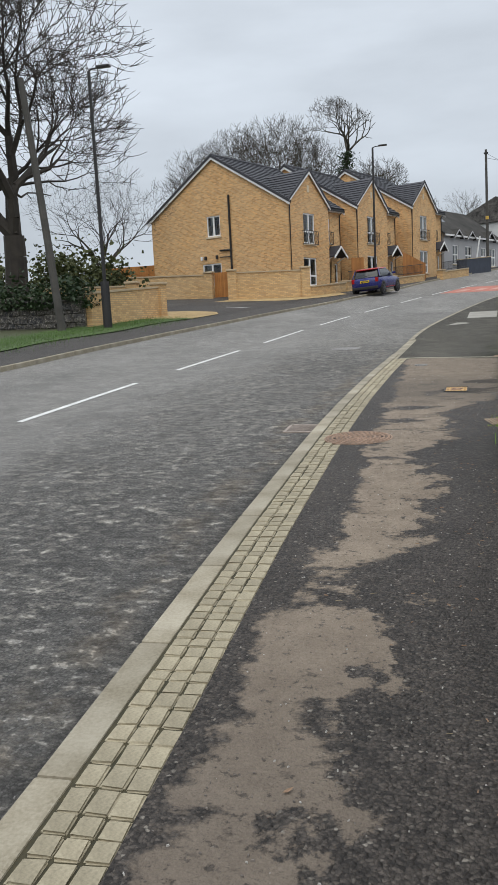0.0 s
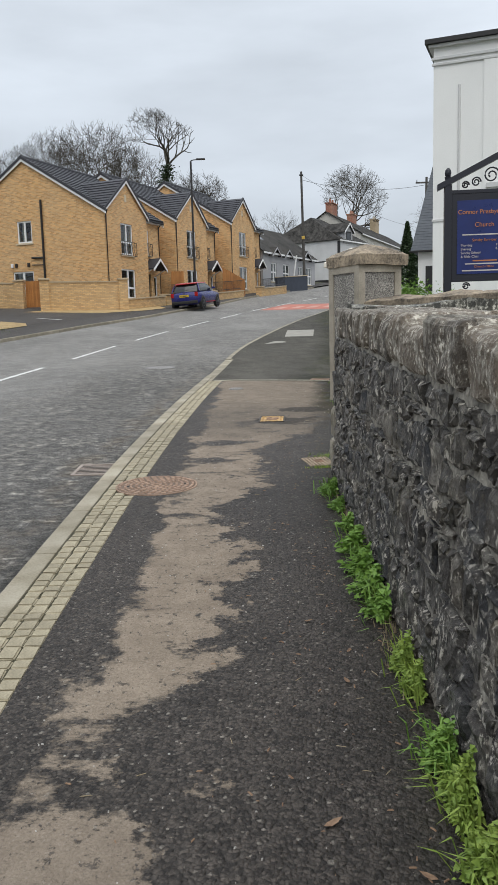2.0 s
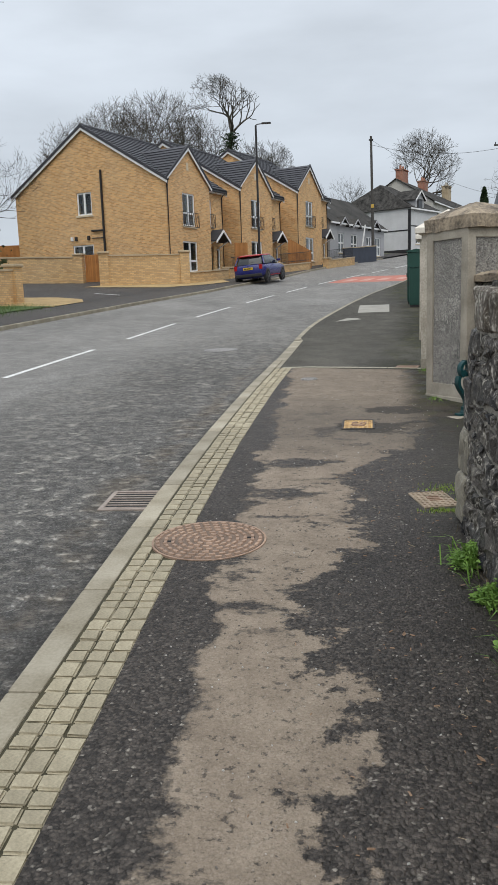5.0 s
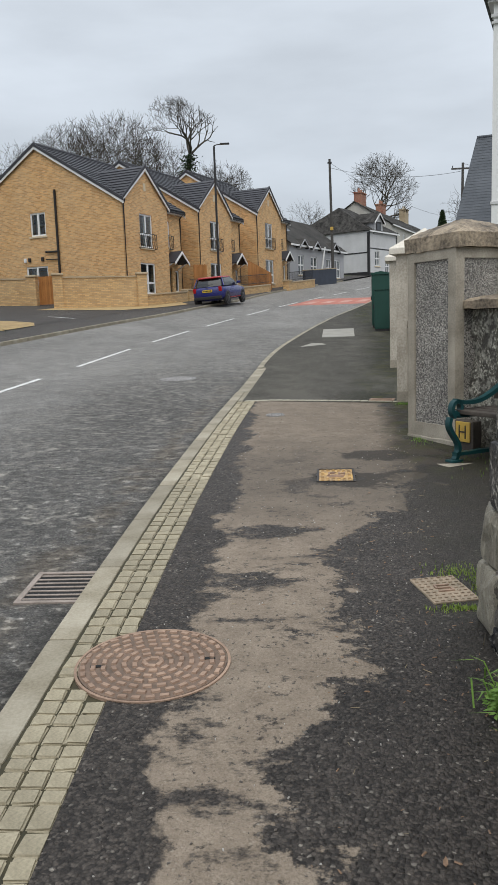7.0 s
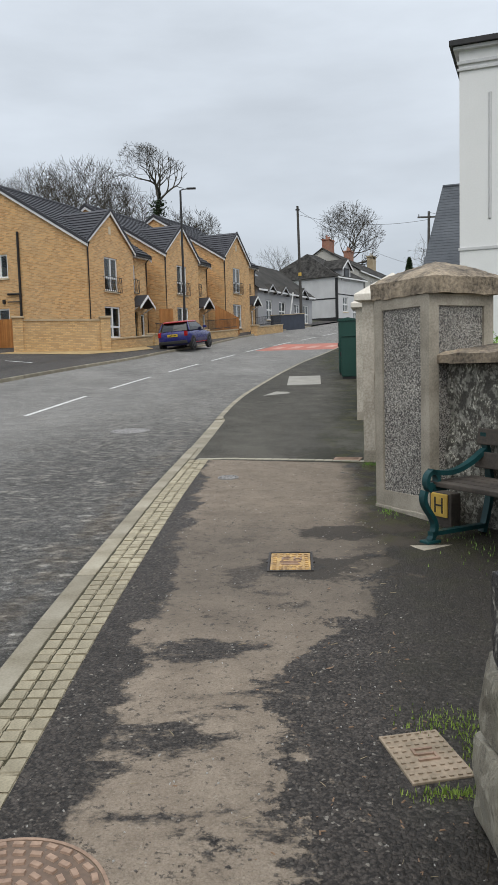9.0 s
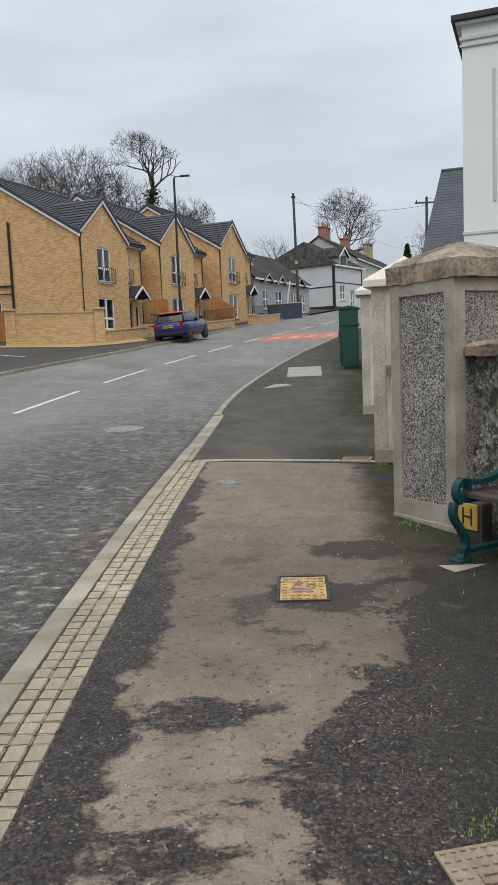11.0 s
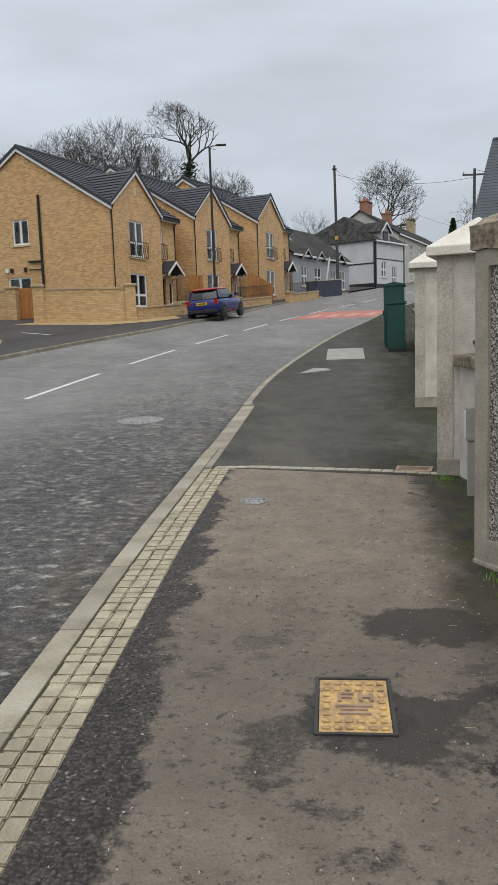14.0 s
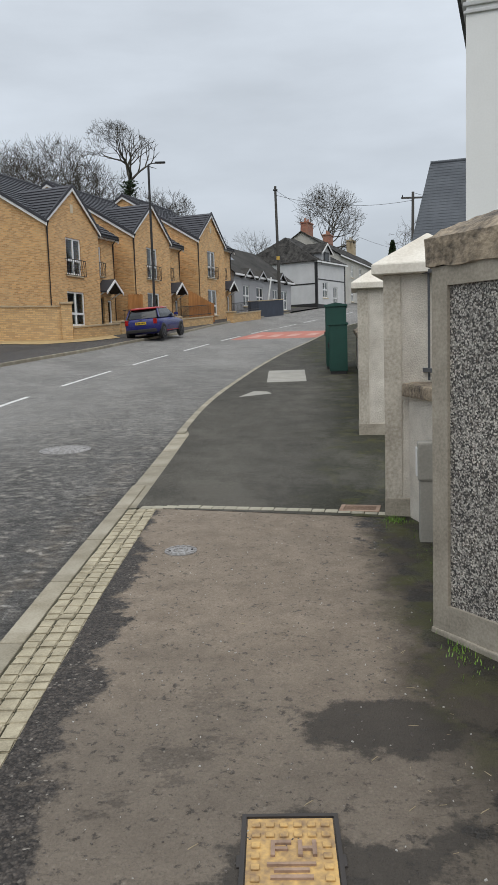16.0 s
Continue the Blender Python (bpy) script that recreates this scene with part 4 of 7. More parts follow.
cottage = simple_house("grey_cottage", "single-storey grey rendered cottage with a slate roof", "cottage", facing(-0.75, 68.5, 4.55, 0.42, 0.9), 11.5, 7.0, 3.3, 6.1, GREY_WALL, GREY_ROOF,
                       [(1.6, 0.9, 2.7, 2.5), (4.1, 0.9, 5.4, 2.5), (7.4, 0.9, 8.5, 2.5), (9.3, 0.9, 10.6, 2.5)], 0.0, [(2.3, 3.5, 6.9, 0.55, GREY_WALL)])
for cx, hw in ((2.15, 0.75), (4.75, 0.75), (8.9, 0.95)):
    part("gablet", prism(bmesh.new(), [(cx - hw, 3.1), (cx + hw, 3.1), (cx, 3.1 + hw * 0.75)], lambda u, v: (u, -0.12, v), lambda u, v: (u, 2.0, v)), GREY_WALL, cottage)
    for s in (-1, 1):
        gr = part("gablet_roof", slab(bmesh.new(), [(cx, -0.35, 3.25 + hw * 0.75), (cx, 2.6, 3.25 + hw * 0.75), (cx + s * (hw + 0.2), 2.6, 3.08), (cx + s * (hw + 0.2), -0.35, 3.08)], 0.07), GREY_ROOF, cottage)
        part("gablet_board", prism(bmesh.new(), [(cx, 3.08 + hw * 0.75), (cx, 3.2 + hw * 0.75), (cx + s * (hw + 0.2), 3.05), (cx + s * (hw + 0.2), 2.93)], lambda u, v: (u, -0.4, v), lambda u, v: (u, -0.36, v)), GREY_WALL, gr)
part("skylight", slab(bmesh.new(), [(2.6, 1.3, 4.45), (3.5, 1.3, 4.45), (3.5, 2.2, 5.2), (2.6, 2.2, 5.2)], 0.05), CAR_PANE, cottage, "pale roof window")
tudor = simple_house("black_and_white_house", "white rendered house with black bands and a mossy slate roof", "house", facing(6.9, 84.0, 5.7, 0.55, 0.835), 6.0, 9.0, 4.6, 7.4, CHURCH_GREY, OLD_SLATE,
                     [(1.2, 1.2, 2.2, 2.7), (3.4, 0.2, 4.3, 2.3)], 2.2)
terrace = simple_house("terrace_house", "two-storey pale rendered terrace with a grey roof", "house", facing(9.9, 91.0, 6.2, 0.36, 0.93), 30.0, 8.0, 5.4, 8.1, TERRACE_WALL, GREY_ROOF,
                       [(1.5, 0.9, 2.6, 2.4), (5.0, 0.9, 6.1, 2.4), (1.5, 3.5, 2.6, 4.8), (5.0, 3.5, 6.1, 4.8), (9.0, 0.9, 10.1, 2.4), (9.0, 3.5, 10.1, 4.8), (14.0, 3.5, 15.1, 4.8)], 0.0,
                       [(2.0, 4.0, 9.1, 0.95, RED_BRICK), (10.5, 4.0, 8.9, 0.8, RED_BRICK), (22, 4.0, 9.6, 0.9, COPING)])

for q in ((-0.03, -0.03, 0, 0.18, 0.02, 4.45), (-0.03, -0.03, 0, 0.0, 0.2, 4.45), (5.82, -0.03, 0, 6.03, 0.02, 4.45)):
    part("corner_board", B(*q), BLACK_METAL, tudor)
for q in ((-0.025, 0.2, 0, 0.0, 9.0, 0.62), (0.18, -0.025, 0, 5.82, 0.0, 0.55), (-0.025, 0.2, 2.42, 0.0, 9.0, 2.54), (0.18, -0.025, 2.85, 5.82, 0.0, 2.95)):
    part("painted_band", B(*q), BLACK_METAL, tudor)
bm = bmesh.new()
prism(bm, [(0.9, 4.3), (2.7, 4.3), (2.7, 5.5), (1.8, 6.3), (0.9, 5.5)], lambda u, v: (u, -0.1, v), lambda u, v: (u, 2.2, v))
dormer = part("dormer", bm, GREY_WALL, tudor)
for s in (-1, 1):
    part("dormer_roof", slab(bmesh.new(), [(1.8, -0.3, 6.45), (1.8, 2.3, 6.45), (1.8 + s * 1.15, 2.3, 5.45), (1.8 + s * 1.15, -0.3, 5.45)], 0.08), OLD_SLATE, dormer)
    part("dormer_board", prism(bmesh.new(), [(1.8, 6.2), (1.8, 6.38), (1.8 + s * 1.12, 5.42), (1.8 + s * 1.12, 5.24)], lambda u, v: (u, -0.34, v), lambda u, v: (u, -0.3, v)), WHITE_PVC, dormer)
part("dormer_window", B(1.3, -0.14, 4.5, 2.3, -0.101, 5.5), BLACK_METAL, dormer)
part("dormer_sash", B(1.45, -0.16, 4.65, 2.15, -0.141, 5.35), CAR_PANE, dormer)

# ---------------------------------------------------------------- materials of the near side


def dash_material(name, lo, hi, scale, bump=1.0):
    """Pebble-dash: small stones from nearly black to nearly white."""
    m, nt, bsdf, co = base(name)
    v = voronoi_of(nt, co, scale)
    cell = nt.nodes.new("ShaderNodeSeparateColor")
    nt.links.new(v.outputs["Color"], cell.inputs[0])
    col = mixc(nt, ramp(nt, cell.outputs[0], 0.2, 0.8), lo, hi)
    col = mixc(nt, ramp(nt, cell.outputs[1], 0.6, 1.0, 0, 0.5), col, (0.2, 0.15, 0.1))
    n = noise_of(nt, co, 2.5, 5)
    col = mixc(nt, ramp(nt, n, 0.35, 0.7, 0.45, 0.0), col, tuple(c * 0.8 + 0.01 for c in lo))
    col = mixc(nt, ramp(nt, v.outputs["Distance"], 0.35, 0.8, 0.0, 0.65), col, tuple(c * 0.5 for c in lo))
    nt.links.new(col, bsdf.inputs["Base Color"])
    bsdf.inputs["Roughness"].default_value = 0.75
    bump_to(nt, bsdf, v.outputs["Distance"], -bump, 0.012)
    return m


PEBBLE_DASH = dash_material("pebble_dash", (0.045, 0.042, 0.04), (0.74, 0.7, 0.63), 125)


def rubble_material(name, dark, mid, pale, amount, gloss=0.3, spots=0.3, up=0.5):
    m, nt, bsdf, co = base(name)
    info = nt.nodes.new("ShaderNodeObjectInfo")
    col = mixc(nt, info.outputs["Random"], dark, mid)
    n1, n2, n3 = noise_of(nt, co, 9, 7, (1.3, 1.3, up), 0.68), noise_of(nt, co, 34, 6, (1.4, 1.4, up), 0.66), noise_of(nt, co, 1.7, 4)
    col = mixc(nt, ramp(nt, n1, 0.44, 0.66, 0.0, 0.6), col, mixc(nt, 0.5, mid, tuple(c * 1.6 for c in mid)))
    col = mixc(nt, math_node(nt, "MULTIPLY", ramp(nt, n2, 0.52, 0.6), ramp(nt, n1, 0.46, 0.57, 0.0, amount)), col, pale)
    col = mixc(nt, math_node(nt, "MULTIPLY", ramp(nt, n3, 0.52, 0.7), ramp(nt, n2, 0.4, 0.6, 0.0, 0.55)), col, (0.07, 0.06, 0.03))
    col = mixc(nt, ramp(nt, noise_of(nt, co, 15, 8, (1, 1, 0.8), 0.7), 0.5, 0.58, 0.0, spots), col, tuple(c * 0.7 for c in pale))
    nt.links.new(ramp(nt, n1, 0.35, 0.6, gloss, 0.85), bsdf.inputs["Roughness"])
    h = math_node(nt, "ADD", n1, math_node(nt, "MULTIPLY", n2, 0.5))
    n4 = noise_of(nt, co, 110, 4, None, 0.7)
    h = math_node(nt, "ADD", h, math_node(nt, "MULTIPLY", n4, 0.35))
    dark_pits = ramp(nt, math_node(nt, "ADD", math_node(nt, "MULTIPLY", n4, 0.5), math_node(nt, "MULTIPLY", n2, 0.5)), 0.36, 0.47, 0.8, 0.0)
    nt.links.new(mixc(nt, dark_pits, col, tuple(c * 0.35 for c in dark)), bsdf.inputs["Base Color"])
    bump_to(nt, bsdf, h, 1.0, 0.02)
    return m


BASALT = rubble_material("dark_basalt", (0.013, 0.015, 0.02), (0.05, 0.044, 0.038), (0.6, 0.56, 0.49), 0.8, 0.14, 0.16, 0.8)
GREY_STONE = rubble_material("grey_field_stone", (0.035, 0.031, 0.028), (0.1, 0.087, 0.072), (0.6, 0.56, 0.48), 0.9, 0.3, 0.25, 0.8)
WALL_COPING = rubble_material("lichened_coping", (0.05, 0.04, 0.03), (0.17, 0.135, 0.1), (0.68, 0.64, 0.55), 1.0, 0.6, 0.45, 1.2)
QUOIN = rubble_material("pale_quoin", (0.2, 0.18, 0.14), (0.3, 0.27, 0.21), (0.5, 0.47, 0.38), 0.5)
MORTAR = plain("old_mortar", (0.42, 0.39, 0.33), (0.035, 0.03, 0.026), s1=7, s2=34, bump=0.9, depth=0.02)
MOTTLED = rubble_material("mottled_recess_wall", (0.03, 0.029, 0.025), (0.14, 0.13, 0.105), (0.62, 0.6, 0.52), 1.0, 0.6, 0.6, 1.0)
TEAL_IRON = plain("teal_painted_iron", (0.01, 0.062, 0.066), (0.006, 0.036, 0.04), rough=0.4, s1=5, s2=40, bump=0.15)
BENCH_WOOD = plain("weathered_bench_slat", (0.095, 0.079, 0.064), (0.034, 0.028, 0.024), s1=3, s2=45, bump=0.5)
SIGN_BLACK = plain("sign_black_paint", (0.012, 0.013, 0.02), (0.018, 0.018, 0.026), rough=0.4, bump=0.05)
SIGN_BLUE = plain("sign_blue", (0.012, 0.025, 0.13), (0.01, 0.018, 0.095), rough=0.35, s1=2, s2=10, bump=0)
SIGN_GOLD = plain("sign_gold_lettering", (0.5, 0.19, 0.06), (0.42, 0.15, 0.05), rough=0.5, bump=0)
SIGN_PALE = plain("sign_pale_lettering", (0.55, 0.5, 0.48), (0.45, 0.4, 0.4), rough=0.5, bump=0)
YELLOW = plain("hydrant_yellow", (0.62, 0.42, 0.08), (0.45, 0.28, 0.06), rough=0.6, s1=6, s2=30)
RUST = plain("rusty_cast_iron", (0.4, 0.275, 0.2), (0.21, 0.14, 0.1), rough=0.75, s1=5, s2=60, bump=0.5)
RUST_YELLOW = plain("worn_yellow_iron", (0.62, 0.4, 0.15), (0.25, 0.165, 0.095), rough=0.7, s1=11, s2=45, bump=0.4)
# the rusty iron made darker, with the shade between tread blocks in its colour
GAP_SHADE_IRON = plain("shaded_gap_iron", (0.21, 0.145, 0.108), (0.11, 0.08, 0.06), rough=0.8, s1=8, s2=60)
PALE_IRON = plain("worn_tan_iron", (0.4, 0.31, 0.225), (0.2, 0.16, 0.11), rough=0.75, s1=6, s2=60, bump=0.4)
DARK_IRON = plain("dark_cast_iron", (0.05, 0.042, 0.038), (0.03, 0.027, 0.025), rough=0.6, s1=5, s2=60)
GRATE_IRON = plain("grate_iron", (0.36, 0.3, 0.26), (0.2, 0.165, 0.14), rough=0.65, s1=6, s2=60)
ROAD_IRON = plain("polished_road_iron", (0.32, 0.31, 0.3), (0.2, 0.19, 0.185), rough=0.6, s1=6, s2=60)
# near-black colour that stands for the shade inside holes and slots
HOLE_SHADE = plain("hole_shade_black", (0.01, 0.01, 0.01), (0.006, 0.006, 0.006), bump=0)
LEAF = plain("weed_leaf", (0.23, 0.38, 0.07), (0.1, 0.2, 0.035), rough=0.55, s1=8, s2=60, bump=0.1)
LEAF_PALE = plain("young_weed_leaf", (0.31, 0.4, 0.08), (0.15, 0.24, 0.04), rough=0.55, s1=8, s2=60, bump=0.1)
IVY = plain("ivy_leaf", (0.03, 0.055, 0.018), (0.014, 0.03, 0.01), rough=0.5, s1=1, s2=12, bump=0.1)
DRY_LEAF = plain("dry_leaf", (0.3, 0.2, 0.13), (0.17, 0.1, 0.06), s1=20, s2=90)
STRAW = plain("dry_stalk", (0.36, 0.3, 0.2), (0.24, 0.19, 0.12))
WHITE_CHIP = plain("pale_grit", (0.5, 0.49, 0.46), (0.3, 0.28, 0.26), s1=20, s2=90)
GREY_RAIL = plain("grey_railing_paint", (0.1, 0.105, 0.115), (0.06, 0.063, 0.07), rough=0.5, s1=5, s2=50, bump=0.2)
BLUE_RAIL = plain("dark_blue_railing_paint", (0.025, 0.035, 0.06), (0.018, 0.025, 0.042), rough=0.5, bump=0.1)


def lumpy(bm, cuts, amount, scale, seed=0.0):
    """Splits a block up and pushes its points about, so that it looks hewn or weathered."""
    bmesh.ops.subdivide_edges(bm, edges=bm.edges[:], cuts=cuts, use_grid_fill=True)
    for v in bm.verts:
        p = v.co * scale + Vector((seed, seed * 1.7, 0))
        v.co += Vector((noise.noise(p), noise.noise(p + Vector((31, 0, 0))), noise.noise(p + Vector((0, 47, 0))))) * amount
    return bm


def rounded(bm, off, seg=2):
    bmesh.ops.bevel(bm, geom=bm.edges[:], offset=off, segments=seg, affect="EDGES", profile=0.6)
    return bm


# ---------------------------------------------------------------- the roadside rubble wall
wall = thing("wall_roadside", "dark basalt rubble wall with a weathered coping beside the footway", "wall", None, "", "structure")
WALL_END, WALL_TOP = 7.62, 1.1
rng = random.Random(11)


def wall_at(u, v, d):
    """u: metres back along the wall from its end; v: height; d: depth into the wall."""
    y = WALL_END - u
    return Vector((0.612 + 0.0285 * u + d + 0.045 * v, y, rise(y) + v))


bm = bmesh.new()
us = steps(0, 14, 1.0)
for a, b in zip(us, us[1:]):
    prism(bm, [(0, -0.2), (1, -0.2), (1, WALL_TOP + 0.03), (0, WALL_TOP + 0.03)], lambda p, v, a=a: wall_at(a, v, 0.002 + 0.42 * p), lambda p, v, b=b: wall_at(b, v, 0.002 + 0.42 * p))
part("core", bm, MORTAR, wall)


def stone_face(parent, place, length, top, seed, mat_of, h=(0.09, 0.21), w=(0.09, 0.25), proud=0.032, limit=300, near=99.0, rest=None):
    """Rubble stones with chipped faces: place(u, v, d) gives the world's point."""
    r = random.Random(seed)
    lines, z = [0.0], 0.0
    while z < top - 0.06:
        z = min(top, z + r.uniform(*h))
        lines.append(z)
    lines[-1] = top
    edge = lambda k, u: lines[k] + (0.0 if k in (0, len(lines) - 1) else 0.085 * noise.noise(Vector((u * 2.6, k * 7.7, seed))))
    made = 0
    for k in range(len(lines) - 1):
        u = -r.uniform(0.0, 0.15)
        while u < length:
            u2 = u + r.uniform(*w) * (0.7 + 0.6 * (k % 2))
            a, b = max(0.0, u), min(length, u2)
            single = made < limit and a < near
            if b - a > 0.04 and (single or rest is not None):
                g = r.uniform(0.006, 0.014)
                low, high = (edge(k, a) + g, edge(k, b) + g), (edge(k + 1, a) - g, edge(k + 1, b) - g)
                sl = r.uniform(-0.035, 0.035)
                ring = [(a + g, low[0]), ((a + b) / 2 + r.uniform(-0.04, 0.04), min(low) + r.uniform(-0.004, 0.015)), (b - g + sl * 0.4, low[1]), (b - g, (low[1] + high[1]) / 2),
                        (b - g - sl, high[1]), ((a + b) / 2 + r.uniform(-0.04, 0.04), max(high) - r.uniform(0, 0.02)), (a + g - sl * 0.5, high[0]), (a + g + r.uniform(0, 0.012), (low[0] + high[0]) / 2)]
                cu, cv = sum(p[0] for p in ring) / 8, sum(p[1] for p in ring) / 8
                out = r.uniform(0.3, 1.0) * proud
                me = bmesh.new()
                back = [me.verts.new(place(p, q, 0.05)) for p, q in ring]
                rim = [me.verts.new(place(p, q, -out * 0.35 + r.uniform(-0.008, 0.008))) for p, q in ring]
                face = [me.verts.new(place(cu + (p - cu) * 0.72, cv + (q - cv) * 0.72, -out + r.uniform(-0.012, 0.012))) for p, q in ring]
                mid = me.verts.new(place(cu, cv, -out + r.uniform(-0.012, 0.012)))
                for i in range(8):
                    j = (i + 1) % 8
                    me.faces.new((back[i], back[j], rim[j], rim[i]))
                    me.faces.new((rim[i], rim[j], face[j], face[i]))
                    me.faces.new((face[i], face[j], mid))
                bmesh.ops.recalc_face_normals(me, faces=me.faces[:])
                if single:
                    part("stone", me, mat_of(r, k, len(lines)), parent)
                    made += 1
                else:
                    tmp = bpy.data.meshes.new("tmp")
                    me.to_mesh(tmp)
                    me.free()
                    rest.from_mesh(tmp)
                    bpy.data.meshes.remove(tmp)
            u = u2


more = bmesh.new()
stone_face(wall, wall_at, 5.6, WALL_TOP, 3, lambda r, k, n: BASALT if r.random() < 0.72 else GREY_STONE, (0.07, 0.17), (0.06, 0.19), 0.022, 300, 4.1, more)
tagged(part("smaller_stones", more, BASALT, wall), "", "", "", "stuff")
bm = bmesh.new()
for a, b in zip(steps(5.6, 14, 0.6), steps(5.6, 14, 0.6)[1:]):
    prism(bm, [(0, 0), (1, 0), (1, WALL_TOP), (0, WALL_TOP)], lambda p, v, a=a: wall_at(a, v, -0.01 + 0.05 * p), lambda p, v, b=b: wall_at(b, v, -0.01 + 0.05 * p))
part("rough_face", bm, BASALT, wall)
# coping: long rough slabs with an uneven top
u = -0.06
while u < 13.5:
    u2 = u + rng.uniform(0.26, 0.55)
    bm = B(-0.02, 0, 0, 0.5, u2 - u - 0.008, rng.uniform(0.19, 0.235))
    rounded(bm, 0.05, 3)
    lumpy(bm, 2, 0.03, 5.0, u * 3)
    for v in bm.verts:
        q = v.co * 24 + Vector((u, 0, 9))
        v.co += Vector((noise.noise(q), noise.noise(q + Vector((9, 0, 0))), noise.noise(q + Vector((0, 9, 0))))) * 0.008
    ob = part("coping_stone", bm, WALL_COPING, wall)
    p = wall_at(u2, WALL_TOP, 0.0)
    ob.matrix_basis = Matrix.Translation(p) @ Euler((math.atan(0.043), 0, math.atan(0.0285))).to_matrix().to_4x4()
    u = u2
# the wall's end: large pale stones
for k, (h0, h1, out) in enumerate(((0.0, 0.3, 0.22), (0.31, 0.55, 0.16), (0.56, 0.82, 0.08), (0.83, 1.1, 0.04))):
    bm = B(0.03, 0, 0, 0.48, 0.12 + out, h1 - h0, 0.03)
    lumpy(bm, 2, 0.03, 8, k * 5.0)
    ob = part("end_stone", bm, QUOIN if k < 2 else BASALT, wall)
    ob.matrix_basis = Matrix.Translation((0.575 + 0.012 * k, WALL_END - 0.03, rise(WALL_END) + h0))

# ---------------------------------------------------------------- the splayed recess: pillar, wall, bench
SPLAY = pose(0.91, 12.3, rise(12.1), 0, 0, -60)
pillar = thing("gate_pillar", "grey rendered gate pillar with pebble-dash panels and a sandstone cap", "pillar", SPLAY)
S, HT = 0.68, 1.76
bm = bmesh.new()
for x, y in ((0, 0), (S - 0.1, 0), (0, S - 0.1), (S - 0.1, S - 0.1)):
    box(bm, x, y, 0, x + 0.1, y + 0.1, HT)
part("corner_posts", bm, PILLAR_RENDER, pillar)
bm = bmesh.new()
for z0, z1 in ((0, 0.16), (HT - 0.09, HT)):
    box(bm, 0.1, 0.001, z0, S - 0.1, 0.1, z1)
    box(bm, 0.1, S - 0.1, z0, S - 0.1, S - 0.001, z1)
    box(bm, 0.001, 0.1, z0, 0.1, S - 0.1, z1)
    box(bm, S - 0.1, 0.1, z0, S - 0.001, S - 0.1, z1)
part("bands", bm, PILLAR_RENDER, pillar)
part("panel", B(0.02, 0.018, 0.05, S - 0.02, S - 0.018, HT - 0.02), PEBBLE_DASH, pillar, "pebble-dash panel of black and white stones")
part("footing", lumpy(B(-0.008, -0.008, -0.15, S + 0.008, S + 0.008, 0.03, 0.01), 3, 0.012, 6), PILLAR_RENDER, pillar)


def stone_cap(x0, y0, x1, y1, edge, top, seed, n=14, curve=1.0):
    bm = bmesh.new()
    grid = {}
    for i in range(n + 1):
        for j in range(n + 1):
            u, v = i / n, j / n
            d = min(u, 1 - u, v, 1 - v) * 2
            wob = 0.012 * noise.noise(Vector((u * 5 + seed, v * 5, 0))) if d > 0 else 0
            out = 1 + (0.02 * noise.noise(Vector((u * 9, v * 9, seed))) if d == 0 else 0)
            cx, cy = (x0 + x1) / 2, (y0 + y1) / 2
            grid[i, j] = bm.verts.new((cx + (x0 + (x1 - x0) * u - cx) * out, cy + (y0 + (y1 - y0) * v - cy) * out, edge + (top - edge) * (d ** curve) + wob))
    for i in range(n):
        for j in range(n):
            bm.faces.new((grid[i, j], grid[i + 1, j], grid[i + 1, j + 1], grid[i, j + 1]))
    rim = [grid[i, 0] for i in range(n)] + [grid[n, j] for j in range(n)] + [grid[i, n] for i in range(n, 0, -1)] + [grid[0, j] for j in range(n, 0, -1)]
    low = [bm.verts.new((v.co.x * 0.985 + 0.005, v.co.y * 0.985 + 0.005, 0.012 * noise.noise(v.co * 12))) for v in rim]
    for i in range(len(rim)):
        j = (i + 1) % len(rim)
        bm.faces.new((low[i], low[j], rim[j], rim[i]))
    bm.faces.new(low[::-1])
    return bm


cap = part("cap", lumpy(stone_cap(-0.03, -0.018, S + 0.06, S + 0.07, 0.13, 0.3, 3.0, 14, 0.75), 1, 0.005, 14, 2), CAP_STONE, pillar, "low pyramid cap of weathered sandstone")
cap.matrix_basis = pose(0, 0, HT)

recess = thing("wall_recess", "mottled grey rubble wall with a rough sandstone coping behind the bench", "wall", SPLAY, "", "structure")
bm = lumpy(B(S - 0.03, 0.2, -0.2, 4.4, 0.6, 1.22), 12, 0.05, 3.2, 8)
part("core", bm, MOTTLED, recess)
for k, (a, b) in enumerate(((S - 0.06, 1.55), (1.56, 2.6), (2.61, 3.5), (3.51, 4.4))):
    c = part("coping", lumpy(stone_cap(a, 0.08, b, 0.7, 0.07, 0.15, k * 9.0, 10, 0.8), 1, 0.012, 9, k), CAP_STONE, recess)
    c.matrix_basis = pose(0, 0, 1.22)
bm = lumpy(B(0, 0, -0.2, 0.45, 3.4, 1.3), 8, 0.06, 4, 5)
ret = tagged(part("wall_return", bm, MOTTLED, None), "rubble wall running back from the roadside wall's end", "wall", "", "structure")
ret.matrix_basis = pose(0.68, 7.5, rise(8), 0, 0, -78)


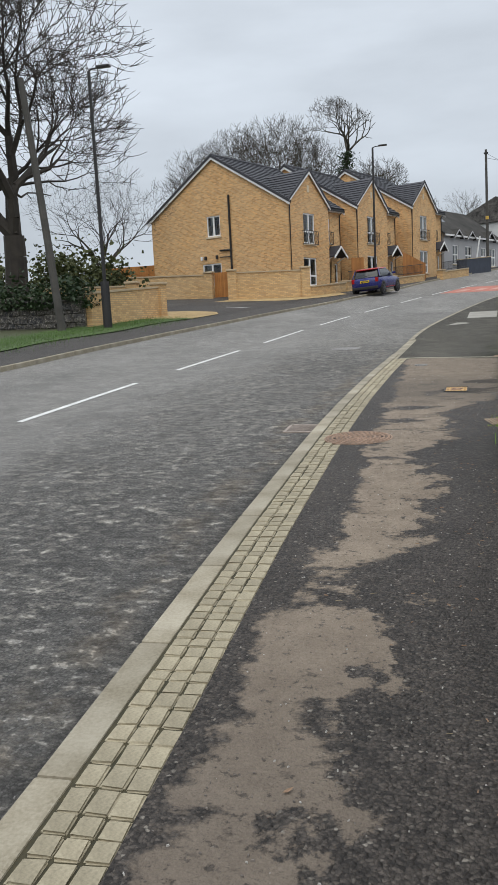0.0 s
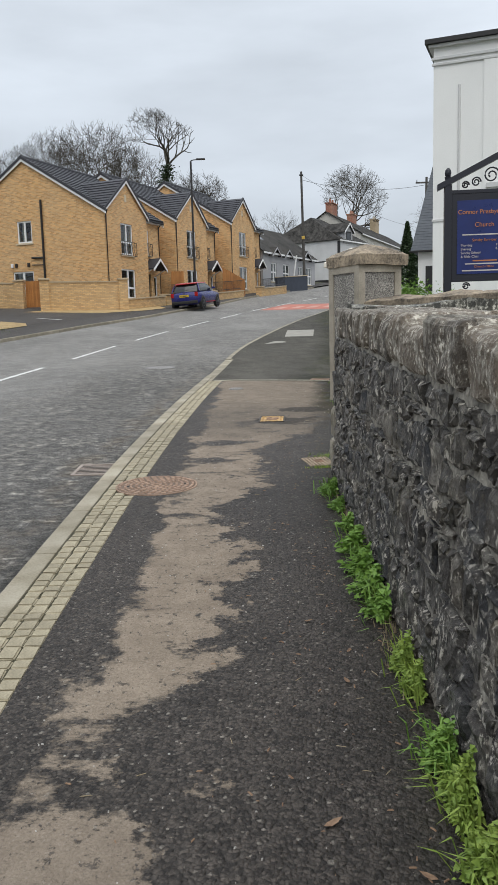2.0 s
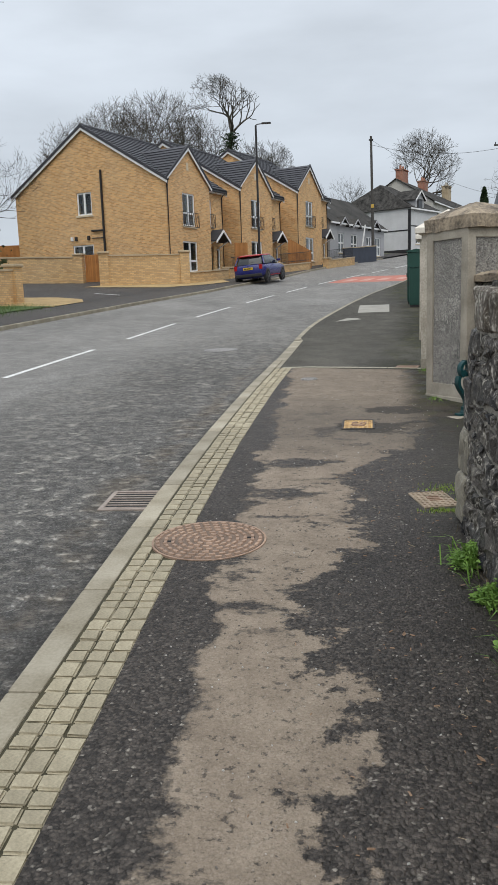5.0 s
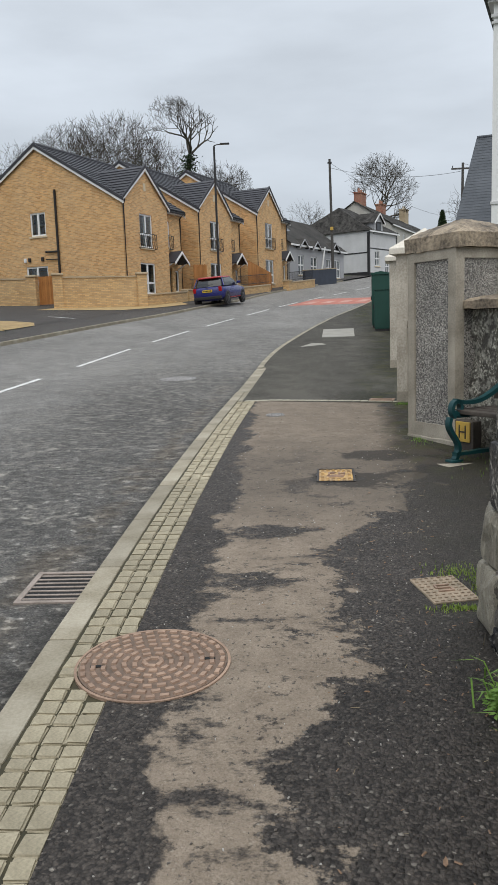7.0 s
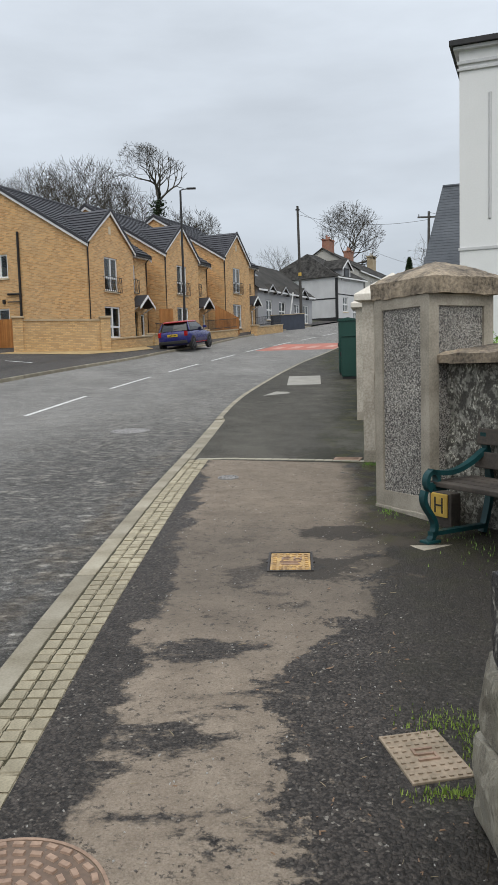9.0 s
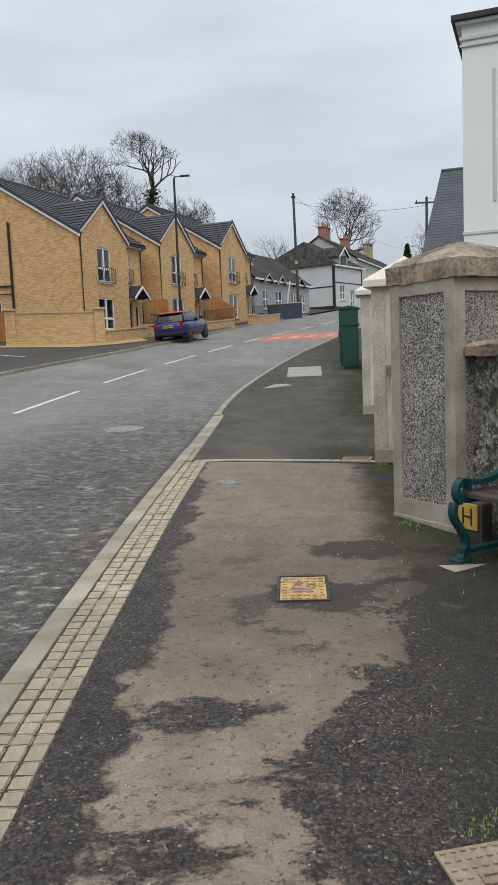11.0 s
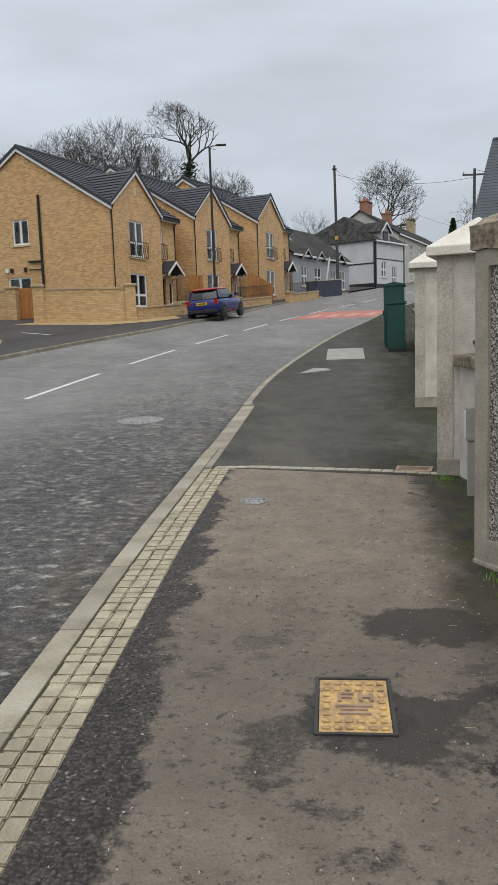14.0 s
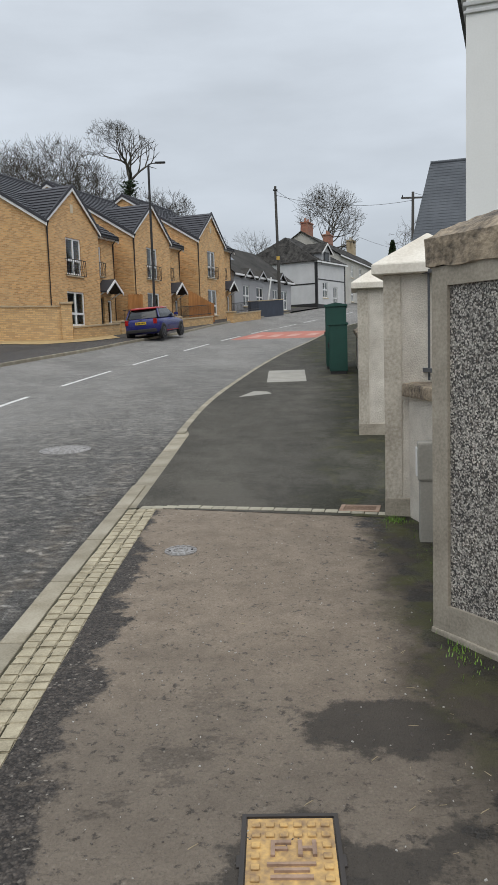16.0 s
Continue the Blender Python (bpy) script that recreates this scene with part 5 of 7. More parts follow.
def bench():
    b = thing("bench", "park bench with teal scrolled iron ends and weathered wooden slats", "bench", SPLAY @ pose(1.13, -0.42, -0.05))
    L, n = 1.55, 26
    for x in (0.0, L - 0.05):
        e = new("bench_end")
        e.parent = b
        e.matrix_basis = pose(x, 0, 0)
        # front leg with its scroll, arm, back leg: flat iron 5 cm wide swept along curves
        def strap(pts, th, name):
            bm = bmesh.new()
            left, right = [], []
            for i, p in enumerate(pts):
                d = Vector(pts[min(i + 1, len(pts) - 1)]) - Vector(pts[max(i - 1, 0)])
                nrm = Vector((-d.y, d.x)).normalized() * th / 2
                left.append((p[0] + nrm.x, p[1] + nrm.y))
                right.append((p[0] - nrm.x, p[1] - nrm.y))
            rows = [[bm.verts.new((xx, q[0], q[1])) for xx, q in ((0.0, l), (0.055, l), (0.055, r), (0.0, r))] for l, r in zip(left, right)]
            for a, c in zip(rows, rows[1:]):
                for i in range(4):
                    bm.faces.new((a[i], a[(i + 1) % 4], c[(i + 1) % 4], c[i]))
            bm.faces.new(rows[0][::-1])
            bm.faces.new(rows[-1])
            return part(name, bm, TEAL_IRON, e)
        leg = [(0.0 + 0.045 * math.sin(t * 5.6) - 0.02 * t, 0.02 + 0.36 * t) for t in (i / n for i in range(n + 1))]
        strap(leg, 0.032, "front_leg")
        strap([(0.02 + 0.06 * math.cos(a) * (1 - k / 60), 0.45 + 0.075 * math.sin(a) * (1 - k / 60)) for k, a in ((k, -1.9 - k * 0.24) for k in range(31))], 0.03, "scroll")
        strap([(0.0 + 0.52 * t, 0.525 + 0.045 * math.sin(t * 3.1 + 3.3) + 0.1 * t * t) for t in (i / 14 for i in range(15))], 0.034, "armrest")
        strap([(0.5 + 0.05 * math.sin(t * 4) + 0.06 * t, 0.02 + 0.74 * t) for t in (i / n for i in range(n + 1))], 0.034, "back_leg")
        strap([(0.02 + 0.45 * t, 0.39) for t in (0, 0.5, 1)], 0.03, "seat_bearer")
        strap([(0.0 + 0.5 * t, 0.07) for t in (0, 0.5, 1)], 0.03, "stretcher")
        part("foot", B(-0.02, -0.06, 0.0, 0.075, 0.06, 0.025, 0.006), TEAL_IRON, e)
    for y in (0.03, 0.145, 0.26, 0.375):
        part("seat_slat", B(-0.03, y, 0.405, L + 0.03, y + 0.1, 0.44, 0.008), BENCH_WOOD, b)
    for z, y in ((0.5, 0.475), (0.67, 0.5)):
        ob = part("back_slat", B(-0.03, 0, 0, L + 0.03, 0.035, 0.12, 0.008), BENCH_WOOD, b)
        ob.matrix_basis = pose(0, y, z, -8)
    return b


bench()
bs = structure("bench_slab", B(-0.12, -0.1, -0.05, 0.2, 0.7, 0.004, 0.01), PILLAR_RENDER, "concrete pad under the bench", "paving slab")
bs.matrix_basis = SPLAY @ pose(1.1, -0.5, -0.05)
marker = thing("hydrant_marker", "small yellow hydrant plate on a dark post under the bench", "hydrant sign", SPLAY @ pose(0.7, -0.04, -0.1))
part("post", B(0.02, 0, -0.05, 0.26, 0.1, 0.34, 0.012), BENCH_WOOD, marker)
plate = part("plate", B(0.05, -0.015, 0.15, 0.23, -0.001, 0.33, 0.006), YELLOW, marker, "yellow plate with a black H")
for q in ((0.095, 0.18, 0.108, 0.3), (0.172, 0.18, 0.185, 0.3), (0.108, 0.233, 0.172, 0.246)):
    part("letter_bar", B(q[0], -0.019, q[1], q[2], -0.0152, q[3]), BLACK_METAL, plate)


# ---------------------------------------------------------------- gate pillars and railed walls
def gate_pillar(m, label):
    g = thing("cream_gate_pillar", label, "pillar", m, "cream gate pillars")
    w, h = 0.6, 1.83
    part("body", B(0.012, 0.012, 0, w - 0.012, w - 0.012, h), CREAM_DASH, g, "cream roughcast")
    for x, y in ((0, 0), (w - 0.13, 0), (0, w - 0.13), (w - 0.13, w - 0.13)):
        part("quoin_strip", lumpy(B(x, y, 0.0, x + 0.13, y + 0.13, h - 0.003), 1, 0.003, 5, x), STAINED if x < 0.1 and y < 0.1 else CREAM, g)
    part("base", lumpy(B(-0.004, -0.004, -0.1, w + 0.004, w + 0.004, 0.14, 0.006), 3, 0.008, 7), PILLAR_RENDER, g, "bare grey plinth")
    bm = bmesh.new()
    o = 0.075
    lo = [bm.verts.new(p) for p in ((-o, -o, h), (w + o, -o, h), (w + o, w + o, h), (-o, w + o, h))]
    hi = [bm.verts.new((v.co.x, v.co.y, h + 0.075)) for v in lo]
    top = bm.verts.new((w / 2, w / 2, h + 0.33))
    bm.faces.new(lo[::-1])
    for i in range(4):
        bm.faces.new((lo[i], lo[(i + 1) % 4], hi[(i + 1) % 4], hi[i]))
        bm.faces.new((hi[i], hi[(i + 1) % 4], top))
    rounded(bm, 0.006, 1)
    part("cap", bm, CREAM, g, "cream pyramid cap")
    return g


gate_pillar(pose(1.075, 14.55, rise(14.6), 0, 0, -18), "cream roughcast gate pillar with a grey corner and pyramid cap")
gate_pillar(pose(1.44, 18.5, rise(18.6), 0, 0, -8), "cream roughcast gate pillar across the church gateway")


def railed_wall(name, label, a, b, h, capw, rail, rail_h, rail_mat, wall_mat):
    a, b = Vector(a), Vector(b)
    L = (b - a).length
    z0, z1 = rise(a.y), rise(b.y)
    m = pose(a.x, a.y, z0, 0, 0, math.degrees(math.atan2(b.y - a.y, b.x - a.x)))
    k = (z1 - z0) / L
    t = thing(name, label, "wall", m, "", "structure")
    sh = lambda u, v: v + k * u
    bm = prism(bmesh.new(), [(0, -0.2), (L, -0.2 + k * L), (L, h + k * L), (0, h)], lambda u, v: (u, -0.11, v), lambda u, v: (u, 0.11, v))
    part("core", bm, wall_mat, t)
    bm = prism(bmesh.new(), [(0, h), (L, h + k * L), (L, h + 0.1 + k * L), (0, h + 0.1)], lambda u, v: (u, -capw, v), lambda u, v: (u, capw, v))
    part("coping", lumpy(rounded(bm, 0.02), 3, 0.015, 6, L), CAP_STONE, t)
    if rail:
        z = h + 0.18
        for zz in (z, z + rail_h):
            part("rail", prism(bmesh.new(), [(0, zz), (L, zz + k * L), (L, zz + 0.03 + k * L), (0, zz + 0.03)], lambda u, v: (u, -0.018, v), lambda u, v: (u, 0.018, v)), rail_mat, t)
        n = int(L / 0.11)
        for i in range(1, n):
            u = L * i / n
            part("baluster", tube(bmesh.new(), [(u, 0, z - 0.06 + k * u), (u, 0, z + rail_h + k * u)], 0.009, sides=6), rail_mat, t)
    return t


railed_wall("wall_gateway", "low cream wall with grey railings between the two pillars", (1.36, 14.52), (1.72, 12.8), 0.93, 0.17, True, 0.72, GREY_RAIL, CREAM_DASH)
railed_wall("wall_beyond_gate", "low cream wall with dark railings running up the street", (1.95, 19.1), (3.05, 29.5), 0.85, 0.17, True, 0.6, BLUE_RAIL, CREAM_DASH)
railed_wall("wall_up_street", "low cream roadside wall farther up the street", (3.1, 29.6), (6.6, 48), 0.85, 0.17, False, 0.6, BLUE_RAIL, CREAM_DASH)
pst = thing("marker_post", "short concrete post with a small white sign", "post", pose(1.18, 13.82, rise(13.9), 0, 0, -10))
part("shaft", B(0, 0, -0.05, 0.15, 0.13, 0.42, 0.012), CONCRETE, pst)
part("head", B(-0.012, -0.012, 0.42, 0.162, 0.142, 0.68, 0.015), CONCRETE, pst)
part("sign", B(-0.022, 0.01, 0.45, -0.0125, 0.12, 0.64), WHITE_PVC, pst, "small white sign plate")


def cabinet(m, w, d, h, label):
    c = thing("street_cabinet", label, "utility cabinet", m, "green street cabinets")
    part("body", B(0, 0, 0.06, w, d, h - 0.1, 0.012), CABINET_GREEN, c)
    part("plinth", B(0.02, 0.02, -0.1, w - 0.02, d - 0.02, 0.06), BLACK_METAL, c)
    bm = prism(bmesh.new(), [(-0.03, h - 0.1), (w + 0.03, h - 0.1), (w + 0.03, h - 0.06), (w / 2, h), (-0.03, h - 0.06)], lambda u, v: (u, -0.03, v), lambda u, v: (u, d + 0.03, v))
    part("lid", bm, CABINET_GREEN, c)
    door = part("door", B(-0.012, 0.04, 0.12, -0.001, d - 0.04, h - 0.16, 0.004), CABINET_GREEN, c)
    part("handle", B(-0.05, d * 0.5, h * 0.5, -0.0125, d * 0.5 + 0.05, h * 0.5 + 0.12, 0.006), BLACK_METAL, door)
    return c


cabinet(pose(2.0, 27.2, rise(27.4), 0, 0, -7), 0.42, 0.75, 1.25, "green steel street cabinet with a pitched lid")
cabinet(pose(2.06, 28.6, rise(28.8), 0, 0, -7), 0.52, 0.95, 1.66, "tall green steel street cabinet by the railings")


# ---------------------------------------------------------------- church notice board
def words(parent, text, x, z, size, material, depth=-0.012, align="LEFT"):
    cu = bpy.data.curves.new("lettering", "FONT")
    cu.body, cu.size, cu.extrude, cu.align_x = text, size, 0.002, align
    cu.materials.append(material)
    ob = new("lettering", cu)
    ob.parent = parent
    ob.matrix_basis = pose(x, depth, z, 90)
    return ob


def notice_board():
    n = thing("notice_board", "black-framed blue church notice board with gold lettering on iron posts", "notice board", pose(2.5, 12.6, rise(12.6), 0, 0, -4))
    z0, z1, W = 1.53, 2.72, 2.1
    for x in (0.0, W - 0.1):
        p = part("post", B(x, -0.05, -0.1, x + 0.1, 0.05, z1 + 0.1, 0.008), SIGN_BLACK, n)
        part("finial", tube(bmesh.new(), [(x + 0.05, 0, z1 + 0.1), (x + 0.05, 0, z1 + 0.15), (x + 0.05, 0, z1 + 0.2)], 0.03, 0.045, 8), SIGN_BLACK, p)
        bm = bmesh.new()
        bmesh.ops.create_icosphere(bm, subdivisions=2, radius=0.055, matrix=Matrix.Translation((x + 0.05, 0, z1 + 0.25)) @ Matrix.Diagonal((0.8, 0.8, 1.25, 1)))
        part("finial_knob", bm, SIGN_BLACK, p)
    part("board", B(0.1, -0.03, z0, W - 0.1, 0.03, z1 - 0.03, 0.004), SIGN_BLACK, n)
    blue = part("panel", B(0.17, -0.038, z0 + 0.1, 1.0, -0.031, z1 - 0.12), SIGN_BLUE, n, "dark blue panel with gold writing")
    part("panel", B(1.1, -0.038, z0 + 0.1, W - 0.17, -0.031, z1 - 0.12), SIGN_BLUE, n)
    for s, a, b in ((1, 0.0, W / 2), (-1, W, W / 2)):
        bm = prism(bmesh.new(), [(a - s * 0.09, z1 + 0.02), (b, z1 + 0.57), (b, z1 + 0.66), (a - s * 0.09, z1 + 0.1)], lambda u, v: (u, -0.06, v), lambda u, v: (u, 0.06, v))
        part("pediment_bar", bm, SIGN_BLACK, n)
    part("crosspiece", B(0.1, -0.035, z1 - 0.03, W - 0.1, 0.035, z1 + 0.02, 0.004), SIGN_BLACK, n)
    for cx, cz, r in ((0.28, z1 + 0.085, 0.05), (0.42, z1 + 0.12, 0.065), (0.62, z1 + 0.2, 0.11), (0.78, z1 + 0.3, 0.08), (0.3, z0 - 0.06, 0.05)):
        pts = [(cx + r * math.cos(a) * (1 - a / 14), 0, cz + r * math.sin(a) * (1 - a / 14)) for a in (i * 0.45 for i in range(24))]
        part("scroll", tube(bmesh.new(), pts, 0.011, sides=6), SIGN_BLACK, n, "scrolled black ironwork")
    bm = bmesh.new()
    bmesh.ops.create_icosphere(bm, subdivisions=2, radius=0.12, matrix=Matrix.Translation((1.02, 0, z1 + 0.3)) @ Matrix.Diagonal((1, 0.15, 0.8, 1)))
    part("emblem", bm, WHITE_PVC, n, "pale painted emblem")
    words(n, "Connor Presbyterian", 0.53, 2.42, 0.082, SIGN_GOLD, -0.041, "CENTER")
    words(n, "Church", 0.53, 2.25, 0.085, SIGN_GOLD, -0.041, "CENTER")
    words(n, "Sunday Services", 0.53, 2.06, 0.05, SIGN_GOLD, -0.041, "CENTER")
    words(n, "Morning", 0.22, 1.995, 0.045, SIGN_PALE, -0.041)
    words(n, "12 noon", 0.68, 1.995, 0.045, SIGN_PALE, -0.041)
    words(n, "Evening", 0.22, 1.945, 0.045, SIGN_PALE, -0.041)
    words(n, "6.30pm", 0.68, 1.945, 0.045, SIGN_PALE, -0.041)
    words(n, "Sunday School", 0.22, 1.895, 0.045, SIGN_PALE, -0.041)
    words(n, "& Bible Class", 0.22, 1.845, 0.045, SIGN_PALE, -0.041)
    words(n, "Church Office", 0.53, 1.71, 0.045, SIGN_GOLD, -0.041, "CENTER")
    for z, a, b, mt in ((2.14, 0.24, 0.84, SIGN_PALE), (1.795, 0.38, 0.7, SIGN_GOLD), (1.755, 0.28, 0.8, SIGN_PALE), (1.665, 0.24, 0.84, SIGN_PALE)):
        part("writing_bar", B(a, -0.0405, z, b, -0.0385, z + 0.016), mt, n)
    return n


notice_board()

# ---------------------------------------------------------------- iron covers and small pieces of the footway
def disc(r, z0, z1, n=48, cx=0.0, cy=0.0):
    return tube(bmesh.new(), [(cx, cy, z0), (cx, cy, z1)], r, sides=n)


def laid(x, y, lift=0.0, rz=0.0, zf=rise):
    s = (zf(y + 0.5) - zf(y - 0.5))
    return pose(x, y, zf(y) + lift, math.degrees(math.atan(s)), 0, rz)


def ring(r0, r1, z0, z1, n=48):
    bm = bmesh.new()
    loops = [[bm.verts.new((r * math.cos(2 * math.pi * k / n), r * math.sin(2 * math.pi * k / n), z)) for k in range(n)] for r, z in ((r0, z0), (r0, z1), (r1, z1), (r1, z0))]
    for a, b in zip(loops, loops[1:] + loops[:1]):
        for k in range(n):
            bm.faces.new((a[k], b[k], b[(k + 1) % n], a[(k + 1) % n]))
    return bm


def round_cover(name, label, m, r, mat, rings, tread):
    c = thing(name, label, "manhole cover", m)
    part("frame", ring(r * 0.965, r, -0.06, 0.005), mat, c)
    part("plate", disc(r * 0.95, -0.05, 0.004), GAP_SHADE_IRON if mat is RUST else mat, c)
    bm = bmesh.new()
    for k in range(1, rings + 1):
        rr = r * 0.92 * (k - 0.2) / rings
        n = max(6, round(2 * math.pi * rr / (tread * 1.45)))
        for i in range(n):
            a = 2 * math.pi * (i + 0.5 * (k % 2)) / n
            mm = Matrix.Rotation(a, 4, "Z") @ Matrix.Translation((rr, 0, 0.003)) @ Matrix.Rotation(0.12 * (-1) ** (i + k), 4, "Z")
            v = [bm.verts.new(mm @ Vector(p)) for p in ((-tread * 0.29, -tread * 0.5, 0), (tread * 0.29, -tread * 0.5, 0), (tread * 0.29, tread * 0.5, 0), (-tread * 0.29, tread * 0.5, 0),
                                                        (-tread * 0.23, -tread * 0.44, 0.008), (tread * 0.23, -tread * 0.44, 0.008), (tread * 0.23, tread * 0.44, 0.008), (-tread * 0.23, tread * 0.44, 0.008))]
            for f in ((4, 5, 6, 7), (0, 1, 5, 4), (1, 2, 6, 5), (2, 3, 7, 6), (3, 0, 4, 7)):
                bm.faces.new([v[j] for j in f])
    tagged(part("tread", bm, mat, c), kind="stuff")
    for a in (0.15, math.pi + 0.15):
        # raised black bars imitate the shade of two key slots
        part("key_slot_shade", B(r * 0.62, -0.01, 0.0045, r * 0.8, 0.01, 0.0062), HOLE_SHADE, c).matrix_basis = Matrix.Rotation(a, 4, "Z")
    return c


round_cover("manhole_cover", "round rusty cast-iron manhole cover with raised tread in the footway", laid(-0.765, 7.515, 0.0), 0.315, RUST, 7, 0.037)
round_cover("road_manhole_cover", "round worn manhole cover in the road", pose(-2.36, 18.7, road_z(-2.36, 18.7) + 0.006, 3.2), 0.33, ROAD_IRON, 4, 0.05)
round_cover("stop_tap_cover", "small round iron stop-tap cover in the footway", laid(-0.45, 13.78, 0.004), 0.11, ROAD_IRON, 2, 0.03)


def hydrant_cover():
    c = thing("hydrant_cover", "worn yellow cast-iron hydrant cover with raised studs", "hydrant cover", laid(0.12, 10.68, 0.0, -2))
    w, d = 0.135, 0.2
    for q in ((-w - 0.014, -d - 0.014, w + 0.014, -d), (-w - 0.014, d, w + 0.014, d + 0.014), (-w - 0.014, -d, -w, d), (w, -d, w + 0.014, d)):
        part("frame_bar", B(q[0], q[1], -0.05, q[2], q[3], 0.008), DARK_IRON, c)
    part("plate", B(-w + 0.004, -d + 0.004, -0.05, w - 0.004, d - 0.004, 0.003), RUST_YELLOW, c)
    for i in range(6):
        for j in range(8):
            if 1 <= i <= 4 and 2 <= j <= 5:
                continue
            part("stud", B(-w + 0.018 + i * 0.042, -d + 0.022 + j * 0.047, 0.003, -w + 0.044 + i * 0.042, -d + 0.044 + j * 0.047, 0.01, 0.003), RUST_YELLOW, c)
    for q in ((-0.06, -0.075, 0.06, -0.062), (-0.05, -0.045, 0.05, -0.034), (-0.07, -0.02, 0.07, -0.01), (-0.06, 0.02, -0.047, 0.085), (-0.047, 0.072, 0.0, 0.085), (-0.047, 0.045, -0.01, 0.056), (0.02, 0.02, 0.033, 0.085), (0.062, 0.02, 0.075, 0.085), (0.033, 0.046, 0.062, 0.058)):
        part("raised_bar", B(q[0], q[1], 0.003, q[2], q[3], 0.011), RUST, c)
    for s in (-1, 1):
        part("hinge", B(s * (w + 0.018) - 0.006, -0.025, -0.02, s * (w + 0.018) + 0.006, 0.025, 0.007, 0.002), DARK_IRON, c)
    return c


hydrant_cover()


def square_cover():
    c = thing("inspection_cover", "worn tan-coloured square inspection cover beside the wall", "inspection cover", laid(0.53, 8.262, 0.004, 13))
    part("plate", B(-0.115, -0.16, -0.04, 0.115, 0.16, 0.004, 0.004), PALE_IRON, c)
    for i in range(7):
        for j in range(9):
            if 2 <= i <= 4 and 3 <= j <= 5:
                continue
            part("tread_bar", B(-0.106 + i * 0.032, -0.15 + j * 0.036, 0.004, -0.09 + i * 0.032, -0.143 + j * 0.036, 0.009), PALE_IRON, c)
    for q in ((-0.04, 0.03, 0.04, 0.04), (-0.04, 0.0, -0.03, 0.03), (-0.03, -0.005, 0.04, 0.005), (0.03, -0.03, 0.04, -0.005), (-0.04, -0.04, 0.04, -0.03)):
        part("raised_bar", B(q[0], q[1], 0.004, q[2], q[3], 0.011), RUST, c)
    return c


square_cover()


def gully(name, label, m, w, d, n, mat):
    g = thing(name, label, "drain grate", m)
    # solid black block at surface level, in place of a shaded hollow
    part("pit_shade", B(-w, -d, -0.12, w, d, 0.0), HOLE_SHADE, g)
    for q in ((-w - 0.02, -d - 0.03, w + 0.02, -d), (-w - 0.02, d, w + 0.02, d + 0.03), (-w - 0.02, -d, -w + 0.012, d), (w - 0.012, -d, w + 0.02, d)):
        part("frame_bar", B(q[0], q[1], -0.04, q[2], q[3], 0.007, 0.002), mat, g)
    for i in range(n):
        y = -d + 2 * d * (i + 0.5) / n
        part("grate_bar", B(-w + 0.012, y - d / n * 0.32, -0.035, w - 0.012, y + d / n * 0.22, 0.005, 0.002), mat, g)
    return g


gully("road_gully", "cast-iron gully grate in the gutter", pose(-1.5, 8.65, road_z(-1.5, 8.65) + 0.004, 2.4, 0, 1), 0.17, 0.2, 7, GRATE_IRON)
gully("gateway_drain", "small rusty drain grate at the gateway", laid(0.91, 14.78, 0.006, -14), 0.14, 0.07, 5, RUST)

structure("pale_slab", ribbon(steps(25.75, 28.65, 0.5), lambda y: 0.46 + 0.045 * (y - 25.75), lambda y: 1.33 + 0.06 * (y - 25.75), lambda x, y: rise(y) + 0.009, 1), CONCRETE, "pale concrete patch let into the footway", "paving slab")
bm = bmesh.new()
bm.faces.new([bm.verts.new((x, y, rise(y) + 0.009)) for x, y in ((-0.15, 23.15), (0.5, 23.6), (0.42, 23.95), (0.16, 24.1))])
structure("pale_patch", bm, CONCRETE, "small pale patch in the footway", "paving slab")
# faded white letters on the red surfacing
FADED = plain("faded_letter_paint", (0.55, 0.36, 0.31), (0.44, 0.2, 0.15), s1=4, s2=20)
for k in range(4):
    y = 47.3 + 0.25 * k
    bm = ribbon([y, y + 2.2], lambda yy, k=k: middle(yy) + 0.75 + 0.9 * k, lambda yy, k=k: middle(yy) + 1.25 + 0.9 * k, lambda x, yy: road_z(x, yy) + 0.011, 1)
    part("faded_letter", bm, FADED, red)

# ---------------------------------------------------------------- driveway, gravel, garden walls
structure("driveway", ribbon(steps(30.5, 47, 0.8), lambda y: -22.0, lambda y: far_kerb(y) - 2.2, lambda x, y: far_z(x, y) + 0.006, 6), FAR_ASPHALT, "dark asphalt driveway and parking court", "driveway")


def sheet(name, label, pts, mat, lift):
    bm = bmesh.new()
    bm.faces.new([bm.verts.new((x, y, far_z(x, y) + lift)) for x, y in pts])
    bmesh.ops.triangulate(bm, faces=bm.faces[:])
    bmesh.ops.subdivide_edges(bm, edges=bm.edges[:], cuts=3)
    for v in bm.verts:
        v.co.z = far_z(v.co.x, v.co.y) + lift
    return structure(name, bm, mat, label, "gravel bed")


sheet("gravel_corner", "golden gravel bed at the corner of the driveway", [(-9.6, 28.6), (-9.2, 31.2), (-9.7, 32.6), (-11.0, 33.6), (-12.6, 33.6), (-12.0, 28.2)], GRAVEL, 0.02)
sheet("gravel_strip", "golden gravel strip along the foot of the garden wall", [(-12.3, 40.6), (-8.2, 40.2), (-6.6, 42.3), (-5.7, 44.6), (-6.6, 47.2), (-7.6, 43.2), (-11.7, 42.2)], GRAVEL, 0.02)
